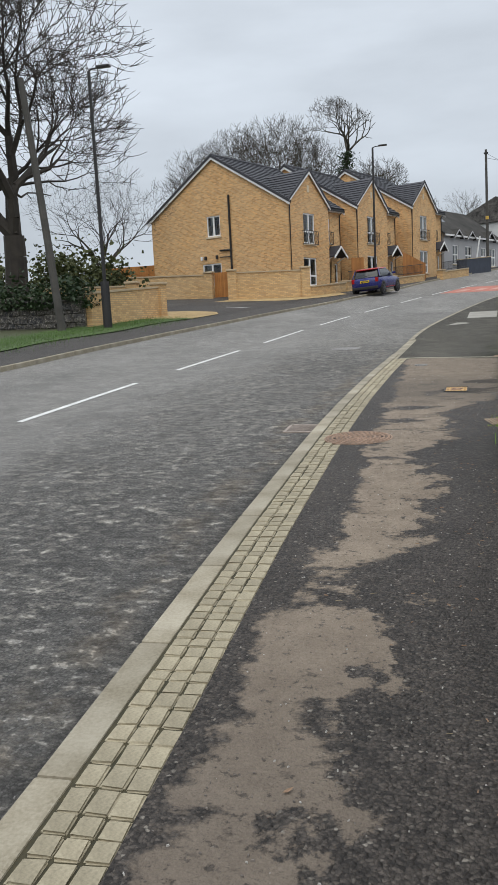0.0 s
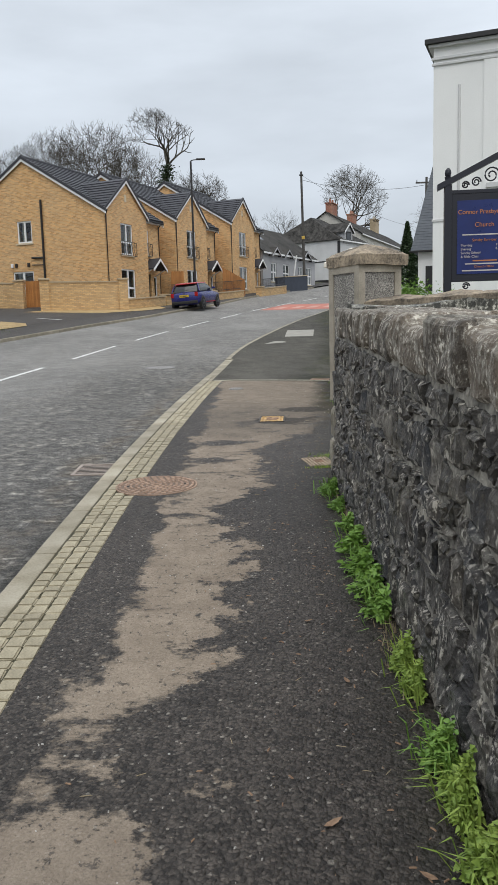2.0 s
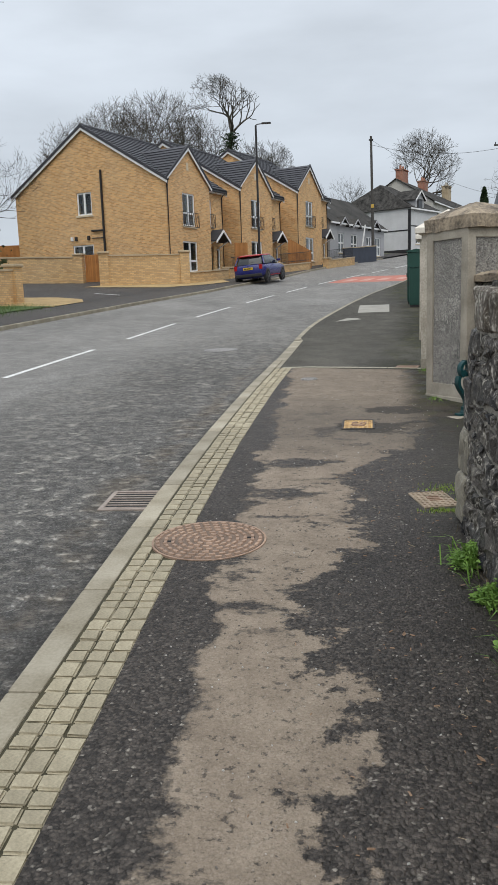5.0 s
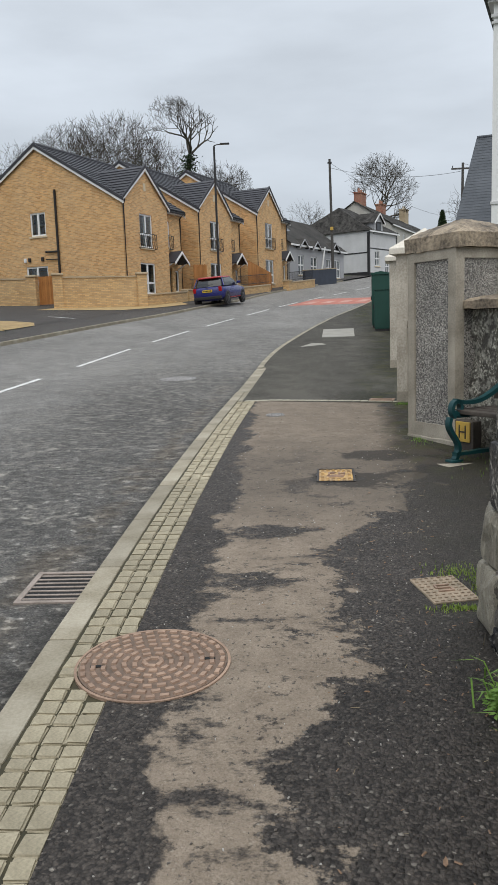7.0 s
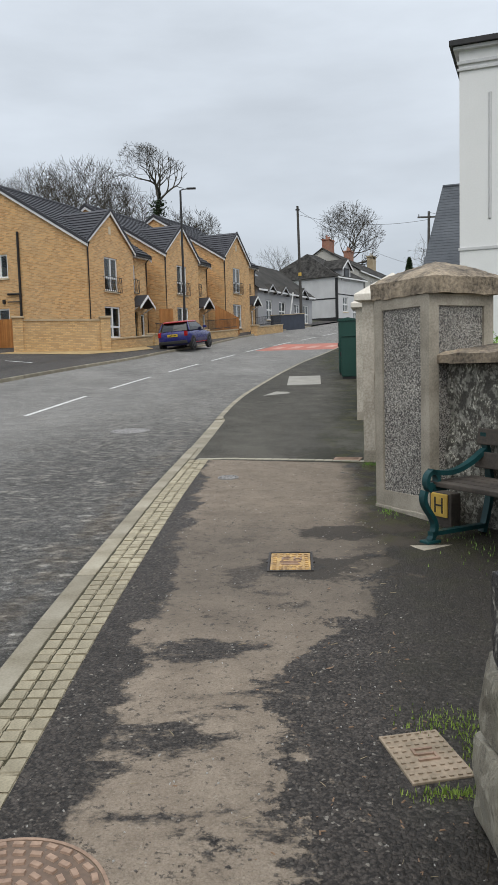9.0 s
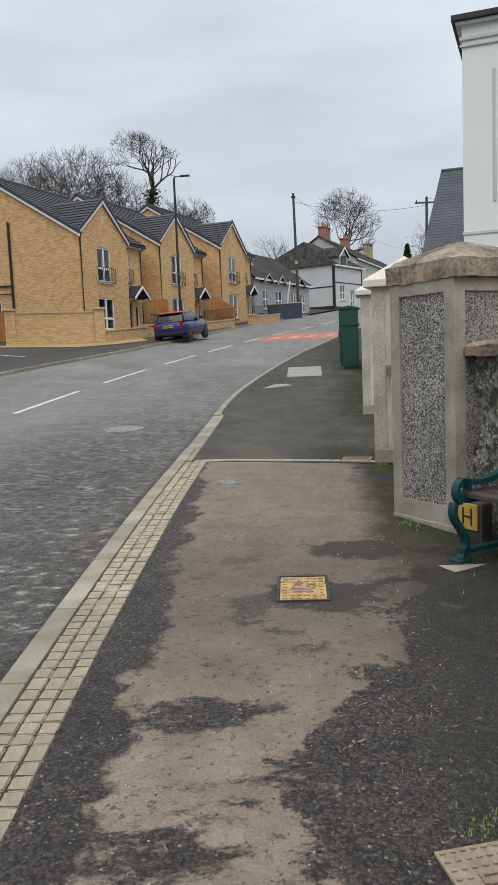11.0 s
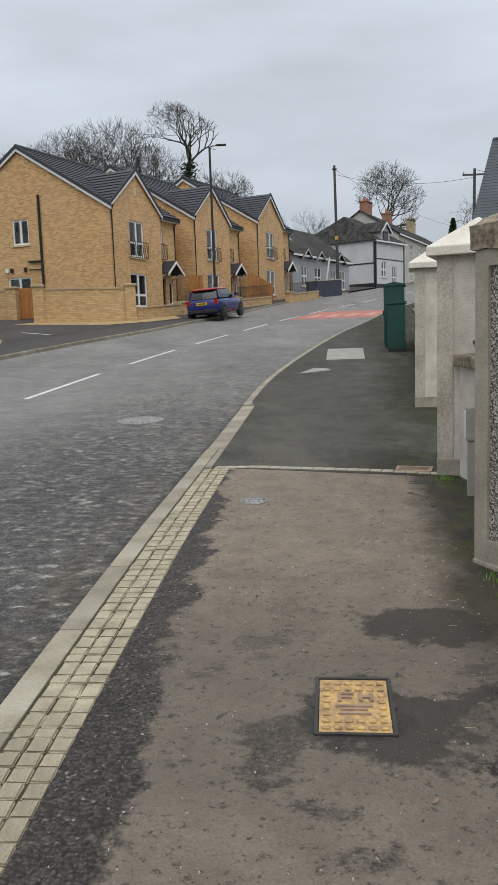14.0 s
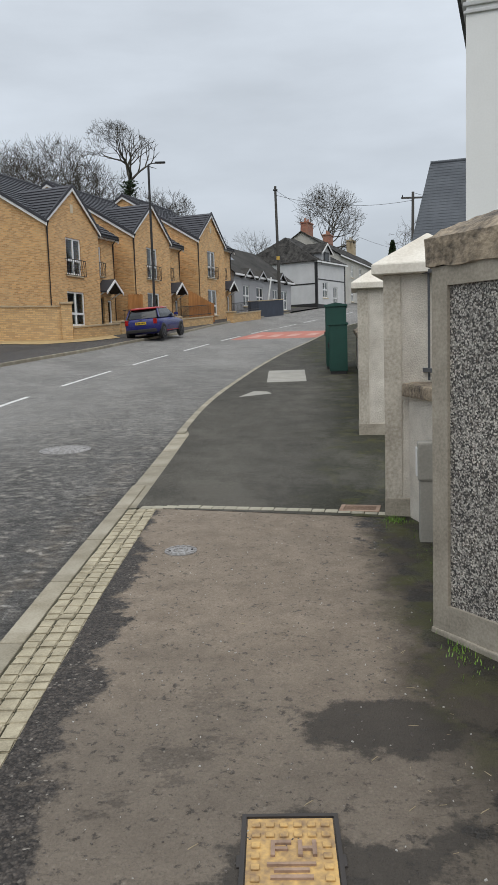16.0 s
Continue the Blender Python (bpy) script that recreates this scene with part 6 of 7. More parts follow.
structure("grass_verge", ribbon(steps(8, 29, 0.7), lambda y: far_kerb(y) - 4.6, lambda y: far_kerb(y) - 2.1 - 0.15 * math.sin(y), lambda x, y: far_z(x, y) + 0.03, 4), GRASS_SOIL, "strip of rough grass behind the far footway", "grass")


bay_line = sheet("bay_line", "white parking bay line on the driveway", [(-10.3, 36.0), (-8.9, 34.9), (-8.85, 35.0), (-10.25, 36.1)], LINE_PAINT, 0.014)


def garden_wall(name, label, a, b, h, pillars=(True, True), mat=WALL_BRICK, thick=0.22):
    a, b = Vector(a), Vector(b)
    L = (b - a).length
    za, zb = far_z(*a), far_z(*b)
    k = (zb - za) / L
    w = thing(name, label, "wall", pose(a.x, a.y, za, 0, 0, math.degrees(math.atan2(b.y - a.y, b.x - a.x))), "", "structure")
    part("brickwork", prism(bmesh.new(), [(0, -0.4), (L, -0.4 + k * L), (L, h + k * L), (0, h)], lambda u, v: (u, -thick / 2, v), lambda u, v: (u, thick / 2, v)), mat, w)
    part("coping", prism(bmesh.new(), [(0, h), (L, h + k * L), (L, h + 0.07 + k * L), (0, h + 0.07)], lambda u, v: (u, -thick / 2 - 0.04, v), lambda u, v: (u, thick / 2 + 0.04, v)), COPING, w)
    for on, u in zip(pillars, (0, L)):
        if on:
            z = k * u
            p = part("pier", B(u - 0.23, -0.23, z - 0.4, u + 0.23, 0.23, z + h + 0.12), mat, w)
            part("pier_cap", B(u - 0.29, -0.29, z + h + 0.12, u + 0.29, 0.29, z + h + 0.22, 0.03), COPING, p)
    return w


garden_wall("wall_garden", "buff brick garden wall with piers before the first house", (-11.6, 42.0), (-7.75, 43.1), 1.42)
garden_wall("wall_front_low", "low buff brick wall before the first house", (-7.65, 43.5), (-6.25, 47.6), 0.5, (False, False))
garden_wall("wall_court", "buff brick wall at the back of the parking court", (-19.0, 44.4), (-13.6, 44.3), 1.3, (False, True))
garden_wall("wall_corner", "buff brick wall with a square pier beside the grass verge", (-12.2, 25.6), (-11.5, 30.6), 1.15, (False, True))
garden_wall("wall_corner_back", "buff brick wall set back behind the corner pier", (-17, 31), (-13.0, 31.5), 1.2, (False, True))
gate = thing("side_gate", "orange-brown boarded wooden side gate", "gate", pose(-13.3, 44.35, far_z(-13.3, 44.3), 0, 0, -8))
for i in range(8):
    part("board", B(i * 0.11, 0, 0.05, i * 0.11 + 0.1, 0.03, 1.45), FENCE, gate)
part("brace", B(0, 0.031, 0.4, 0.88, 0.06, 0.5), FENCE, gate)


def board_fence(label, s0, s1, off, h0, h1):
    p0 = Vector((-9.05 + UX * s0 - UY * off, 45.4 + UY * s0 + UX * off))
    p1 = Vector((-9.05 + UX * s1 - UY * off, 45.4 + UY * s1 + UX * off))
    L = (p1 - p0).length
    f = thing("board_fence", label, "fence", pose(p0.x, p0.y, far_z(*p0), 0, 0, math.degrees(math.atan2(p1.y - p0.y, p1.x - p0.x))), "board fences")
    n = int(L / 0.15)
    for i in range(n):
        h = h0 + (h1 - h0) * i / n
        part("board", B(i * 0.15, 0, 0.02, i * 0.15 + 0.135, 0.022, h + 0.03 * (i % 2), 0.004), FENCE, f)
    for z in (0.4, 1.2):
        part("rail", B(0, 0.023, z, L, 0.06, z + 0.08), FENCE, f)
    return f


board_fence("brown stained board fence between two brick houses", 6.5, 8.2, -0.4, 1.9, 2.0)
board_fence("brown stained board fence beside the third house", 12.9, 16.7, -0.9, 2.05, 1.4)


def low_front(s0, s1, off, label):
    p = lambda s: (-9.05 + UX * s - UY * off, 45.4 + UY * s + UX * off)
    a, b = p(s0), p(s1)
    w = garden_wall("wall_front_low", label, a, b, 0.42, (True, False))
    L = (Vector(b) - Vector(a)).length
    k = (far_z(*b) - far_z(*a)) / L
    r = thing("front_railing", "black iron railing on the low brick wall", "railing", w.matrix_basis.copy(), "front railings")
    for zz in (0.62, 1.15):
        part("rail", prism(bmesh.new(), [(0.3, zz), (L, zz + k * L), (L, zz + 0.035 + k * L), (0.3, zz + 0.035)], lambda u, v: (u, -0.015, v), lambda u, v: (u, 0.015, v)), BLACK_METAL, r)
    n = int(L / 0.14)
    for i in range(3, n):
        u = L * i / n
        part("baluster", tube(bmesh.new(), [(u, 0, 0.46 + k * u), (u, 0, 1.16 + k * u)], 0.009, sides=5), BLACK_METAL, r)


low_front(3.6, 6.6, -1.6, "low buff brick wall with railings before the first house")
low_front(9.5, 14.4, -1.7, "low buff brick wall with railings before the middle house")
low_front(17.8, 23.0, -1.6, "low buff brick wall with railings before the third house")
garden_wall("wall_cottage", "dark blue-grey garden wall before the cottage", (0.35, 66.5), (3.0, 72.0), 1.1, (False, False), plain("dark_slate_blue_paint", (0.05, 0.06, 0.085), (0.04, 0.046, 0.062)))


# ---------------------------------------------------------------- posts and lamps
def lamp_post(x, y, z, h, arm, label, base_r=0.085):
    p = thing("street_lamp", label, "street lamp", pose(x, y, z), "street lamps")
    part("base", tube(bmesh.new(), [(0, 0, -0.3), (0, 0, 1.5), (0, 0, 1.56)], base_r, base_r * 0.92, 12), BLACK_METAL, p)
    part("column", tube(bmesh.new(), [(0, 0, 1.5), (0, 0, h - 0.05), (0, 0, h)], 0.062, 0.045, 10), BLACK_METAL, p)
    part("arm", tube(bmesh.new(), [(0, 0, h), (arm * 0.3, 0, h + 0.05), (arm, 0, h + 0.07)], 0.03, 0.025, 8), BLACK_METAL, p)
    bm = B(arm * 0.7, -0.09, h + 0.04, arm + 0.35, 0.09, h + 0.12, 0.025)
    part("lantern", bm, BLACK_METAL, p, "flat dark lantern head")
    return p


lamp_post(-4.3, 46.6, far_z(-4.3, 46.6), 7.95, 0.45, "slim dark street lamp behind the parked car")
lamp_post(-11.2, 24.9, far_z(-11.2, 24.9), 8.2, 0.4, "old dark street lamp on the grass verge", 0.15)


def wooden_pole(x, y, z, lean, h, label, cross=False, tag=True):
    p = thing("utility_pole", label, "utility pole", pose(x, y, z))
    part("shaft", tube(bmesh.new(), [(0, 0, -0.4), (lean * 0.5, 0, h * 0.5), (lean, 0, h)], 0.14, 0.1, 10), WOOD_POLE, p)
    if cross:
        part("crossarm", B(lean - 0.9, -0.06, h - 0.5, lean + 0.9, 0.06, h - 0.38), WOOD_POLE, p)
        for k in (-0.8, 0, 0.8):
            part("insulator", tube(bmesh.new(), [(lean + k, 0, h - 0.38), (lean + k, 0, h - 0.2)], 0.04, 0.03, 8), BLACK_METAL, p)
    elif tag:
        part("tag", B(lean * 0.45 - 0.13, -0.17, h * 0.42, lean * 0.45 + 0.13, -0.1, h * 0.42 + 0.28), YELLOW, p, "small yellow tag")
        part("bracket", B(lean - 0.18, -0.13, h - 0.35, lean + 0.18, 0.1, h - 0.25), BLACK_METAL, p)
    return p


wooden_pole(2.95, 74.6, far_z(2.95, 74.6), -0.15, 10.2, "weathered wooden utility pole at the kerb before the cottage")
wooden_pole(-12.4, 24.0, far_z(-12.4, 24.0), -0.75, 8.0, "leaning weathered wooden pole by the ivy-covered wall", False, False)
stake = thing("white_post", "thin white post leaning by the cottage wall", "post", pose(1.75, 72.5, far_z(1.75, 72.5), 0, 9))
part("shaft", tube(bmesh.new(), [(0, 0, -0.1), (0, 0, 2.9)], 0.07, 0.06, 8), WHITE_PVC, stake)
wooden_pole(13.0, 70.0, rise(70), 0.1, 9.2, "tall wooden utility pole with a crossarm", True)
cable = thing("overhead_cable", "thin black overhead cable between the poles", "cable")
for a, b, sag in (((2.8, 74.6, 15.0), (22, 112, 14.2), 1.0), ((2.8, 74.6, 14.6), (13, 70, 13.0), 0.6), ((13, 70, 13.6), (40, 95, 15), 0.8)):
    pts = [Vector(a).lerp(Vector(b), t) - Vector((0, 0, sag * 4 * t * (1 - t))) for t in (i / 14 for i in range(15))]
    part("wire", tube(bmesh.new(), pts, 0.014, sides=4), BLACK_METAL, cable)

# ---------------------------------------------------------------- the parked car
CAR_BLUE = plain("deep_blue_car_paint", (0.014, 0.017, 0.14), (0.012, 0.014, 0.115), rough=0.3, s1=1, s2=200, bump=0, coat=0.25, spec=0.5)
CAR_RED = plain("red_car_roof", (0.42, 0.02, 0.025), (0.36, 0.018, 0.02), rough=0.25, s1=1, s2=200, bump=0, coat=0.6)
CAR_GLASS = plain("dark_car_glass", (0.012, 0.014, 0.016), (0.01, 0.011, 0.013), rough=0.06, s1=1, s2=10, bump=0, spec=0.6)
TYRE = plain("tyre_rubber", (0.014, 0.014, 0.014), (0.02, 0.02, 0.02), rough=0.85, s1=5, s2=60)
ALLOY = plain("dark_alloy", (0.08, 0.08, 0.085), (0.05, 0.05, 0.055), rough=0.35, metal=0.7, bump=0)
LAMP_RED = plain("red_lens", (0.4, 0.012, 0.015), (0.3, 0.01, 0.012), rough=0.15, bump=0)
PLATE_Y = plain("yellow_number_plate", (0.65, 0.45, 0.03), (0.6, 0.4, 0.03), rough=0.4, bump=0)


def loft(bm, rings, closed_ends=True):
    vs = [[bm.verts.new(p) for p in r] for r in rings]
    n = len(vs[0])
    for a, b in zip(vs, vs[1:]):
        for i in range(n):
            bm.faces.new((a[i], a[(i + 1) % n], b[(i + 1) % n], b[i]))
    if closed_ends:
        bm.faces.new(vs[0][::-1])
        bm.faces.new(vs[-1])
    bmesh.ops.recalc_face_normals(bm, faces=bm.faces[:])
    return bm


def smoothed(ob):
    for p in ob.data.polygons:
        p.use_smooth = True
    return ob


def small_car():
    c = thing("car", "small deep-blue hatchback with a red roof parked half on the footway", "car", pose(-4.62, 44.15, 2.56, 3.9, -3.0, -14))
    sec = [(0.0, 0.36, 0.84, 0.7), (0.06, 0.28, 0.9, 0.78), (0.3, 0.22, 0.95, 0.845), (0.9, 0.2, 0.97, 0.865), (1.8, 0.2, 0.97, 0.865), (2.55, 0.2, 0.96, 0.86), (2.95, 0.2, 0.9, 0.86), (3.45, 0.2, 0.84, 0.85), (3.72, 0.24, 0.75, 0.76), (3.82, 0.34, 0.64, 0.62)]
    rings = []
    for y, zb, zt, w in sec:
        r = []
        for i in range(20):
            a = 2 * math.pi * i / 20
            ca, sa = math.cos(a), math.sin(a)
            x = w * math.copysign(abs(ca) ** 0.42, ca)
            z = (zb + zt) / 2 + (zt - zb) / 2 * math.copysign(abs(sa) ** 0.55, sa)
            r.append((x, y, z))
        rings.append(r)
    body = smoothed(part("body", loft(bmesh.new(), rings), CAR_BLUE, c))
    house_rings = []
    for z, y0, y1, w, k in ((0.93, 0.13, 2.85, 0.79, 0.3), (1.1, 0.22, 2.55, 0.755, 0.3), (1.26, 0.34, 2.22, 0.69, 0.3), (1.335, 0.42, 2.05, 0.645, 0.35)):
        r = []
        for i in range(28):
            a = 2 * math.pi * i / 28
            ca, sa = math.cos(a), math.sin(a)
            r.append((w * math.copysign(abs(ca) ** k, ca), (y0 + y1) / 2 + (y1 - y0) / 2 * math.copysign(abs(sa) ** k, sa), z))
        house_rings.append(r)
    part("window_band", loft(bmesh.new(), house_rings), CAR_GLASS, c, "dark tinted glass")
    roof_rings = []
    for z, g in ((1.325, 1.0), (1.36, 1.02), (1.395, 0.97), (1.415, 0.8)):
        r = []
        for i in range(28):
            a = 2 * math.pi * i / 28
            ca, sa = math.cos(a), math.sin(a)
            r.append((0.665 * g * math.copysign(abs(ca) ** 0.35, ca), 1.2 + 0.92 * g * math.copysign(abs(sa) ** 0.35, sa), z))
        roof_rings.append(r)
    smoothed(part("roof", loft(bmesh.new(), roof_rings), CAR_RED, c, "red painted roof"))
    for s in (-1, 1):
        part("pillar", tube(bmesh.new(), [(s * 0.79, 0.28, 0.93), (s * 0.7, 0.42, 1.2), (s * 0.655, 0.5, 1.34)], 0.04, 0.03, 6), CAR_BLUE, c)
        part("mirror", rounded(B(s * 0.86 - 0.04, 2.3, 0.98, s * 0.86 + 0.11 * s + 0.04, 2.4, 1.1), 0.03), CAR_BLUE, c)
        part("tail_light", rounded(B(s * 0.68 - 0.085, -0.015, 0.66, s * 0.68 + 0.085, 0.12, 0.9), 0.035), LAMP_RED, c, "red tail light")
        part("door_line", B(s * 0.868 - 0.002, 1.25, 0.3, s * 0.868 + 0.002, 1.262, 0.92), BLACK_METAL, c)
        part("sill_stripe", B(s * 0.866 - 0.003, 0.95, 0.3, s * 0.866 + 0.003, 2.6, 0.34), CAR_RED, c, "red stripe along the sill")
        for y in (0.62, 3.08):
            w = part("wheel", tube(bmesh.new(), [(s * 0.69, y, 0.3), (s * 0.865, y, 0.3)], 0.3, sides=28), TYRE, c)
            part("arch", tube(bmesh.new(), [(s * 0.72, y, 0.31), (s * 0.862, y, 0.31)], 0.36, sides=28), BLACK_METAL, c)
            part("rim", tube(bmesh.new(), [(s * 0.8, y, 0.3), (s * 0.874, y, 0.3)], 0.2, sides=20), ALLOY, w)
            for k in range(5):
                a = 2 * math.pi * k / 5
                part("spoke", tube(bmesh.new(), [(s * 0.876, y, 0.3), (s * 0.876, y + 0.18 * math.cos(a), 0.3 + 0.18 * math.sin(a))], 0.022, sides=5), ALLOY, w)
    part("number_plate", B(-0.26, -0.03, 0.66, 0.26, 0.0, 0.78, 0.004), PLATE_Y, c, "yellow number plate")
    for k in range(6):
        part("plate_bar", B(-0.2 + k * 0.07, -0.034, 0.69, -0.155 + k * 0.07, -0.0305, 0.75), BLACK_METAL, c)
    part("bumper", rounded(B(-0.72, -0.04, 0.3, 0.72, 0.1, 0.46), 0.04), BLACK_METAL, c)
    part("badge", B(-0.05, 0.0, 0.84, 0.05, 0.05, 0.88, 0.01), ALLOY, c)
    part("wiper", tube(bmesh.new(), [(0.0, 0.16, 1.0), (0.3, 0.2, 1.03)], 0.012, sides=5), BLACK_METAL, c)
    return c


small_car()


# ---------------------------------------------------------------- bare trees
def bare_tree(name, label, x, y, z, height, width, seed, mat, trunk_r, levels=7, fork=0.2, ivy=0.0, twig=0.012, kids=(2, 3), bole=0.25, low=0.3):
    """A leafless tree: a bole that forks into crooked limbs and ever finer twigs, which fill a rounded crown of that width."""
    r = random.Random(seed)
    wood = {"trunk": ([], []), "crown": ([], [])}
    mid, half, rad_x = height * (1 + low) / 2, height * (1 - low) / 2, width / 2

    def outside(p):
        return p.z > height * 0.3 and (p.x / rad_x) ** 2 + (p.y / rad_x) ** 2 + ((p.z - mid) / half) ** 2 > 1.0 + 0.35 * noise.noise(p * 0.45)

    def limb(a, b, ra, rb, sides, kind):
        verts, faces = wood[kind]
        d = b - a
        if d.length < 1e-4:
            return
        q = d.to_track_quat("Z", "Y")
        i0 = len(verts)
        for p, rad in ((a, ra), (b, rb)):
            for k in range(sides):
                t = 2 * math.pi * k / sides
                verts.append(p + q @ Vector((rad * math.cos(t), rad * math.sin(t), 0)))
        for k in range(sides):
            faces.append((i0 + k, i0 + (k + 1) % sides, i0 + sides + (k + 1) % sides, i0 + sides + k))

    def grow(p, d, length, rad, level):
        sides = 10 if level == 0 else 6 if level < 3 else 4 if level < 5 else 3
        n = 5 if level < 3 else 3
        tips = []
        rad1 = rad * (0.78 if level == 0 else 0.5)
        for i in range(n):
            wob = (0.06, 0.27, 0.3, 0.3)[min(level, 3)]
            d = (d + Vector((r.uniform(-wob, wob), r.uniform(-wob, wob), r.uniform(-wob, wob) + 0.04))).normalized()
            p2 = p + d * length / n
            r0, r1 = rad + (rad1 - rad) * i / n, rad + (rad1 - rad) * (i + 1) / n
            limb(p, p2, r0, r1, sides, "trunk" if level < 2 else "crown")
            p = p2
            if level == 0:
                spine.append(p2.copy())
            if level and outside(p):
                return
            if 0 < level < levels - 1 and i in ((1, 3) if n == 5 else (1,)):
                tips.append((p.copy(), d.copy(), r1))
        if level >= levels - 1:
            return
        tips += [(p, d, rad1)] * (r.randint(*kids) + (1 if level == 0 else 0))
        turn = r.uniform(0, 6.3)
        for k, (q, dd, rr) in enumerate(tips):
            side = dd.orthogonal().normalized()
            side.rotate(Matrix.Rotation(turn + k * 2.4 + r.uniform(-0.5, 0.5), 3, dd))
            ang = r.uniform(0.35, 0.95)
            nd = (dd * math.cos(ang) + side * math.sin(ang)).normalized()
            nd = Vector((nd.x, nd.y, max(nd.z, -0.1) + 0.08)).normalized()
            grow(q, nd, length * (r.uniform(0.68, 0.85) if level else height * fork / length * r.uniform(1.0, 1.3)), max(twig, rr * r.uniform(0.62, 0.92)), level + 1)

    spine = []
    grow(Vector((0, 0, -0.3)), Vector((r.uniform(-0.08, 0.08), r.uniform(-0.08, 0.08), 1)).normalized(), height * bole, trunk_r, 0)
    t = thing(name, label, "tree", pose(x, y, z, 0, 0, seed * 40))
    for kind, (verts, faces) in wood.items():
        me = bpy.data.meshes.new(kind)
        me.from_pydata([tuple(v) for v in verts], [], faces)
        me.materials.append(mat)
        ob = new(kind, me)
        ob.parent = t
    if ivy:
        part("ivy", leaf_cloud(lambda rr: (lambda k, f, w: spine[k].lerp(spine[k + 1], f) + Vector((rr.gauss(0, w), rr.gauss(0, w), 0)))(rr.randint(0, 3), rr.random(), rr.choice((0.28, 0.36, 0.5))), 4200, 0.2, seed), IVY, t, "dark ivy on the trunk")
    return t


def leaf_cloud(place, count, size, seed):
    r = random.Random(seed)
    verts, faces = [], []
    for i in range(count):
        c = Vector(place(r))
        q = Euler((r.uniform(-1.2, 1.2), r.uniform(-1.2, 1.2), r.uniform(0, 6.3)))
        s = size * r.uniform(0.55, 1.25)
        k = len(verts)
        for p in ((0, -s * 0.6, 0), (s * 0.42, 0, s * 0.12), (0, s * 0.7, 0), (-s * 0.42, 0, s * 0.12)):
            v = Vector(p)
            v.rotate(q)
            verts.append(c + v)
        faces.append((k, k + 1, k + 2, k + 3))
    bm = bmesh.new()
    vs = [bm.verts.new(v) for v in verts]
    for f in faces:
        bm.faces.new([vs[i] for i in f])
    return bm


bare_tree("bare_tree", "large bare tree with crooked limbs behind the ivy-covered wall", -16.6, 28.3, 1.6, 17.5, 14.0, 14, BARK, 0.5, 8, 0.2, 0.0, 0.015, (2, 3), 0.22, 0.12)
bare_tree("bare_tree", "bare tree behind the parking court", -21.0, 46.0, 3.0, 11.0, 8.5, 9, BARK, 0.2, 7, 0.2, 0.0, 0.007, (2, 2), 0.2, 0.2)
for x, y, h, w, s in ((-31.0, 97, 15.0, 10, 21), (-25.3, 95, 16.5, 10, 22), (-19.8, 94, 17.5, 10, 23), (-15.2, 96, 15.5, 8.0, 25), (-9.0, 98, 12.5, 7.5, 27)):
    bare_tree("bare_tree", "tall bare tree on the rise behind the houses", x, y, 8.3, h, w, s, FAR_BARK, 0.42, 7, 0.21, 0.0, 0.0165, (2, 3), 0.3, 0.3)
bare_tree("bare_tree", "bare tree with an ivy-covered trunk behind the houses", -13.2, 90, 6.4, 18.6, 10.0, 31, FAR_BARK, 0.28, 8, 0.13, 0.72, 0.014, (2, 2), 0.72, 0.58)
bare_tree("bare_tree", "round-headed bare tree beyond the terrace", 10.2, 112, 9.0, 14.2, 11.0, 41, FAR_BARK, 0.4, 7, 0.21, 0.0, 0.0175, (2, 3), 0.32, 0.3)
bare_tree("bare_tree", "thin bare tree behind the cottage roofs", 1.5, 118, 9.0, 10.0, 6.5, 43, FAR_BARK, 0.2, 6, 0.22, 0.0, 0.012, (2, 2), 0.3, 0.3)
bare_tree("bare_tree", "thin bare tree behind the cottage chimney", -5.0, 112, 9.0, 9.5, 6.0, 47, FAR_BARK, 0.2, 6, 0.22, 0.0, 0.012, (2, 2), 0.3, 0.3)
bare_tree("bare_tree", "slender bare tree by the crossarm pole", 19.0, 100, 7.5, 11.0, 5.0, 51, FAR_BARK, 0.2, 6, 0.2, 0.0, 0.012, (2, 2), 0.3, 0.3)

cyp = thing("cypress", "dark green narrow conifer behind the gate pillar", "conifer", pose(11.5, 70, rise(70)))
part("trunk", tube(bmesh.new(), [(0, 0, 0), (0, 0, 4)], 0.12, 0.05, 8), BARK, cyp)


def cone_place(h, w):
    def f(r):
        z = r.uniform(0.2, h)
        a, k = r.uniform(0, 6.3), w * (1 - (z / h) ** 1.6) * r.uniform(0.5, 1.0) + 0.05
        return (k * math.cos(a), k * math.sin(a), z)
    return f


part("crown", leaf_cloud(cone_place(5.6, 0.95), 3500, 0.2, 5), IVY, cyp)
for x, s in ((12.3, 6), (12.9, 8)):
    c2 = thing("cypress", "small dark green conifer behind the gate pillar", "conifer", pose(x, 71, rise(71)))
    part("trunk", tube(bmesh.new(), [(0, 0, 0), (0, 0, 2.5)], 0.1, 0.05, 8), BARK, c2)
    part("crown", leaf_cloud(cone_place(3.6, 0.6), 1500, 0.18, s), IVY, c2)

# ivy-covered wall beside the verge, hedge and scrub
vw = thing("wall_verge", "dark rubble wall overgrown with ivy beside the grass verge", "wall", None, "", "structure")
v_at = lambda u, v, d: Vector((-12.3 - 0.985 * u - 0.17 * d, 25.5 - 0.17 * u + 0.985 * d, far_z(-12.3 - u, 25.4) + v))
bm = bmesh.new()
for a, b in zip(steps(0, 12, 1.5), steps(0, 12, 1.5)[1:]):
    prism(bm, [(0.03, -0.3), (0.4, -0.3), (0.4, 1.1), (0.03, 1.1)], lambda p, v, a=a: v_at(a, v, p), lambda p, v, b=b: v_at(b, v, p))
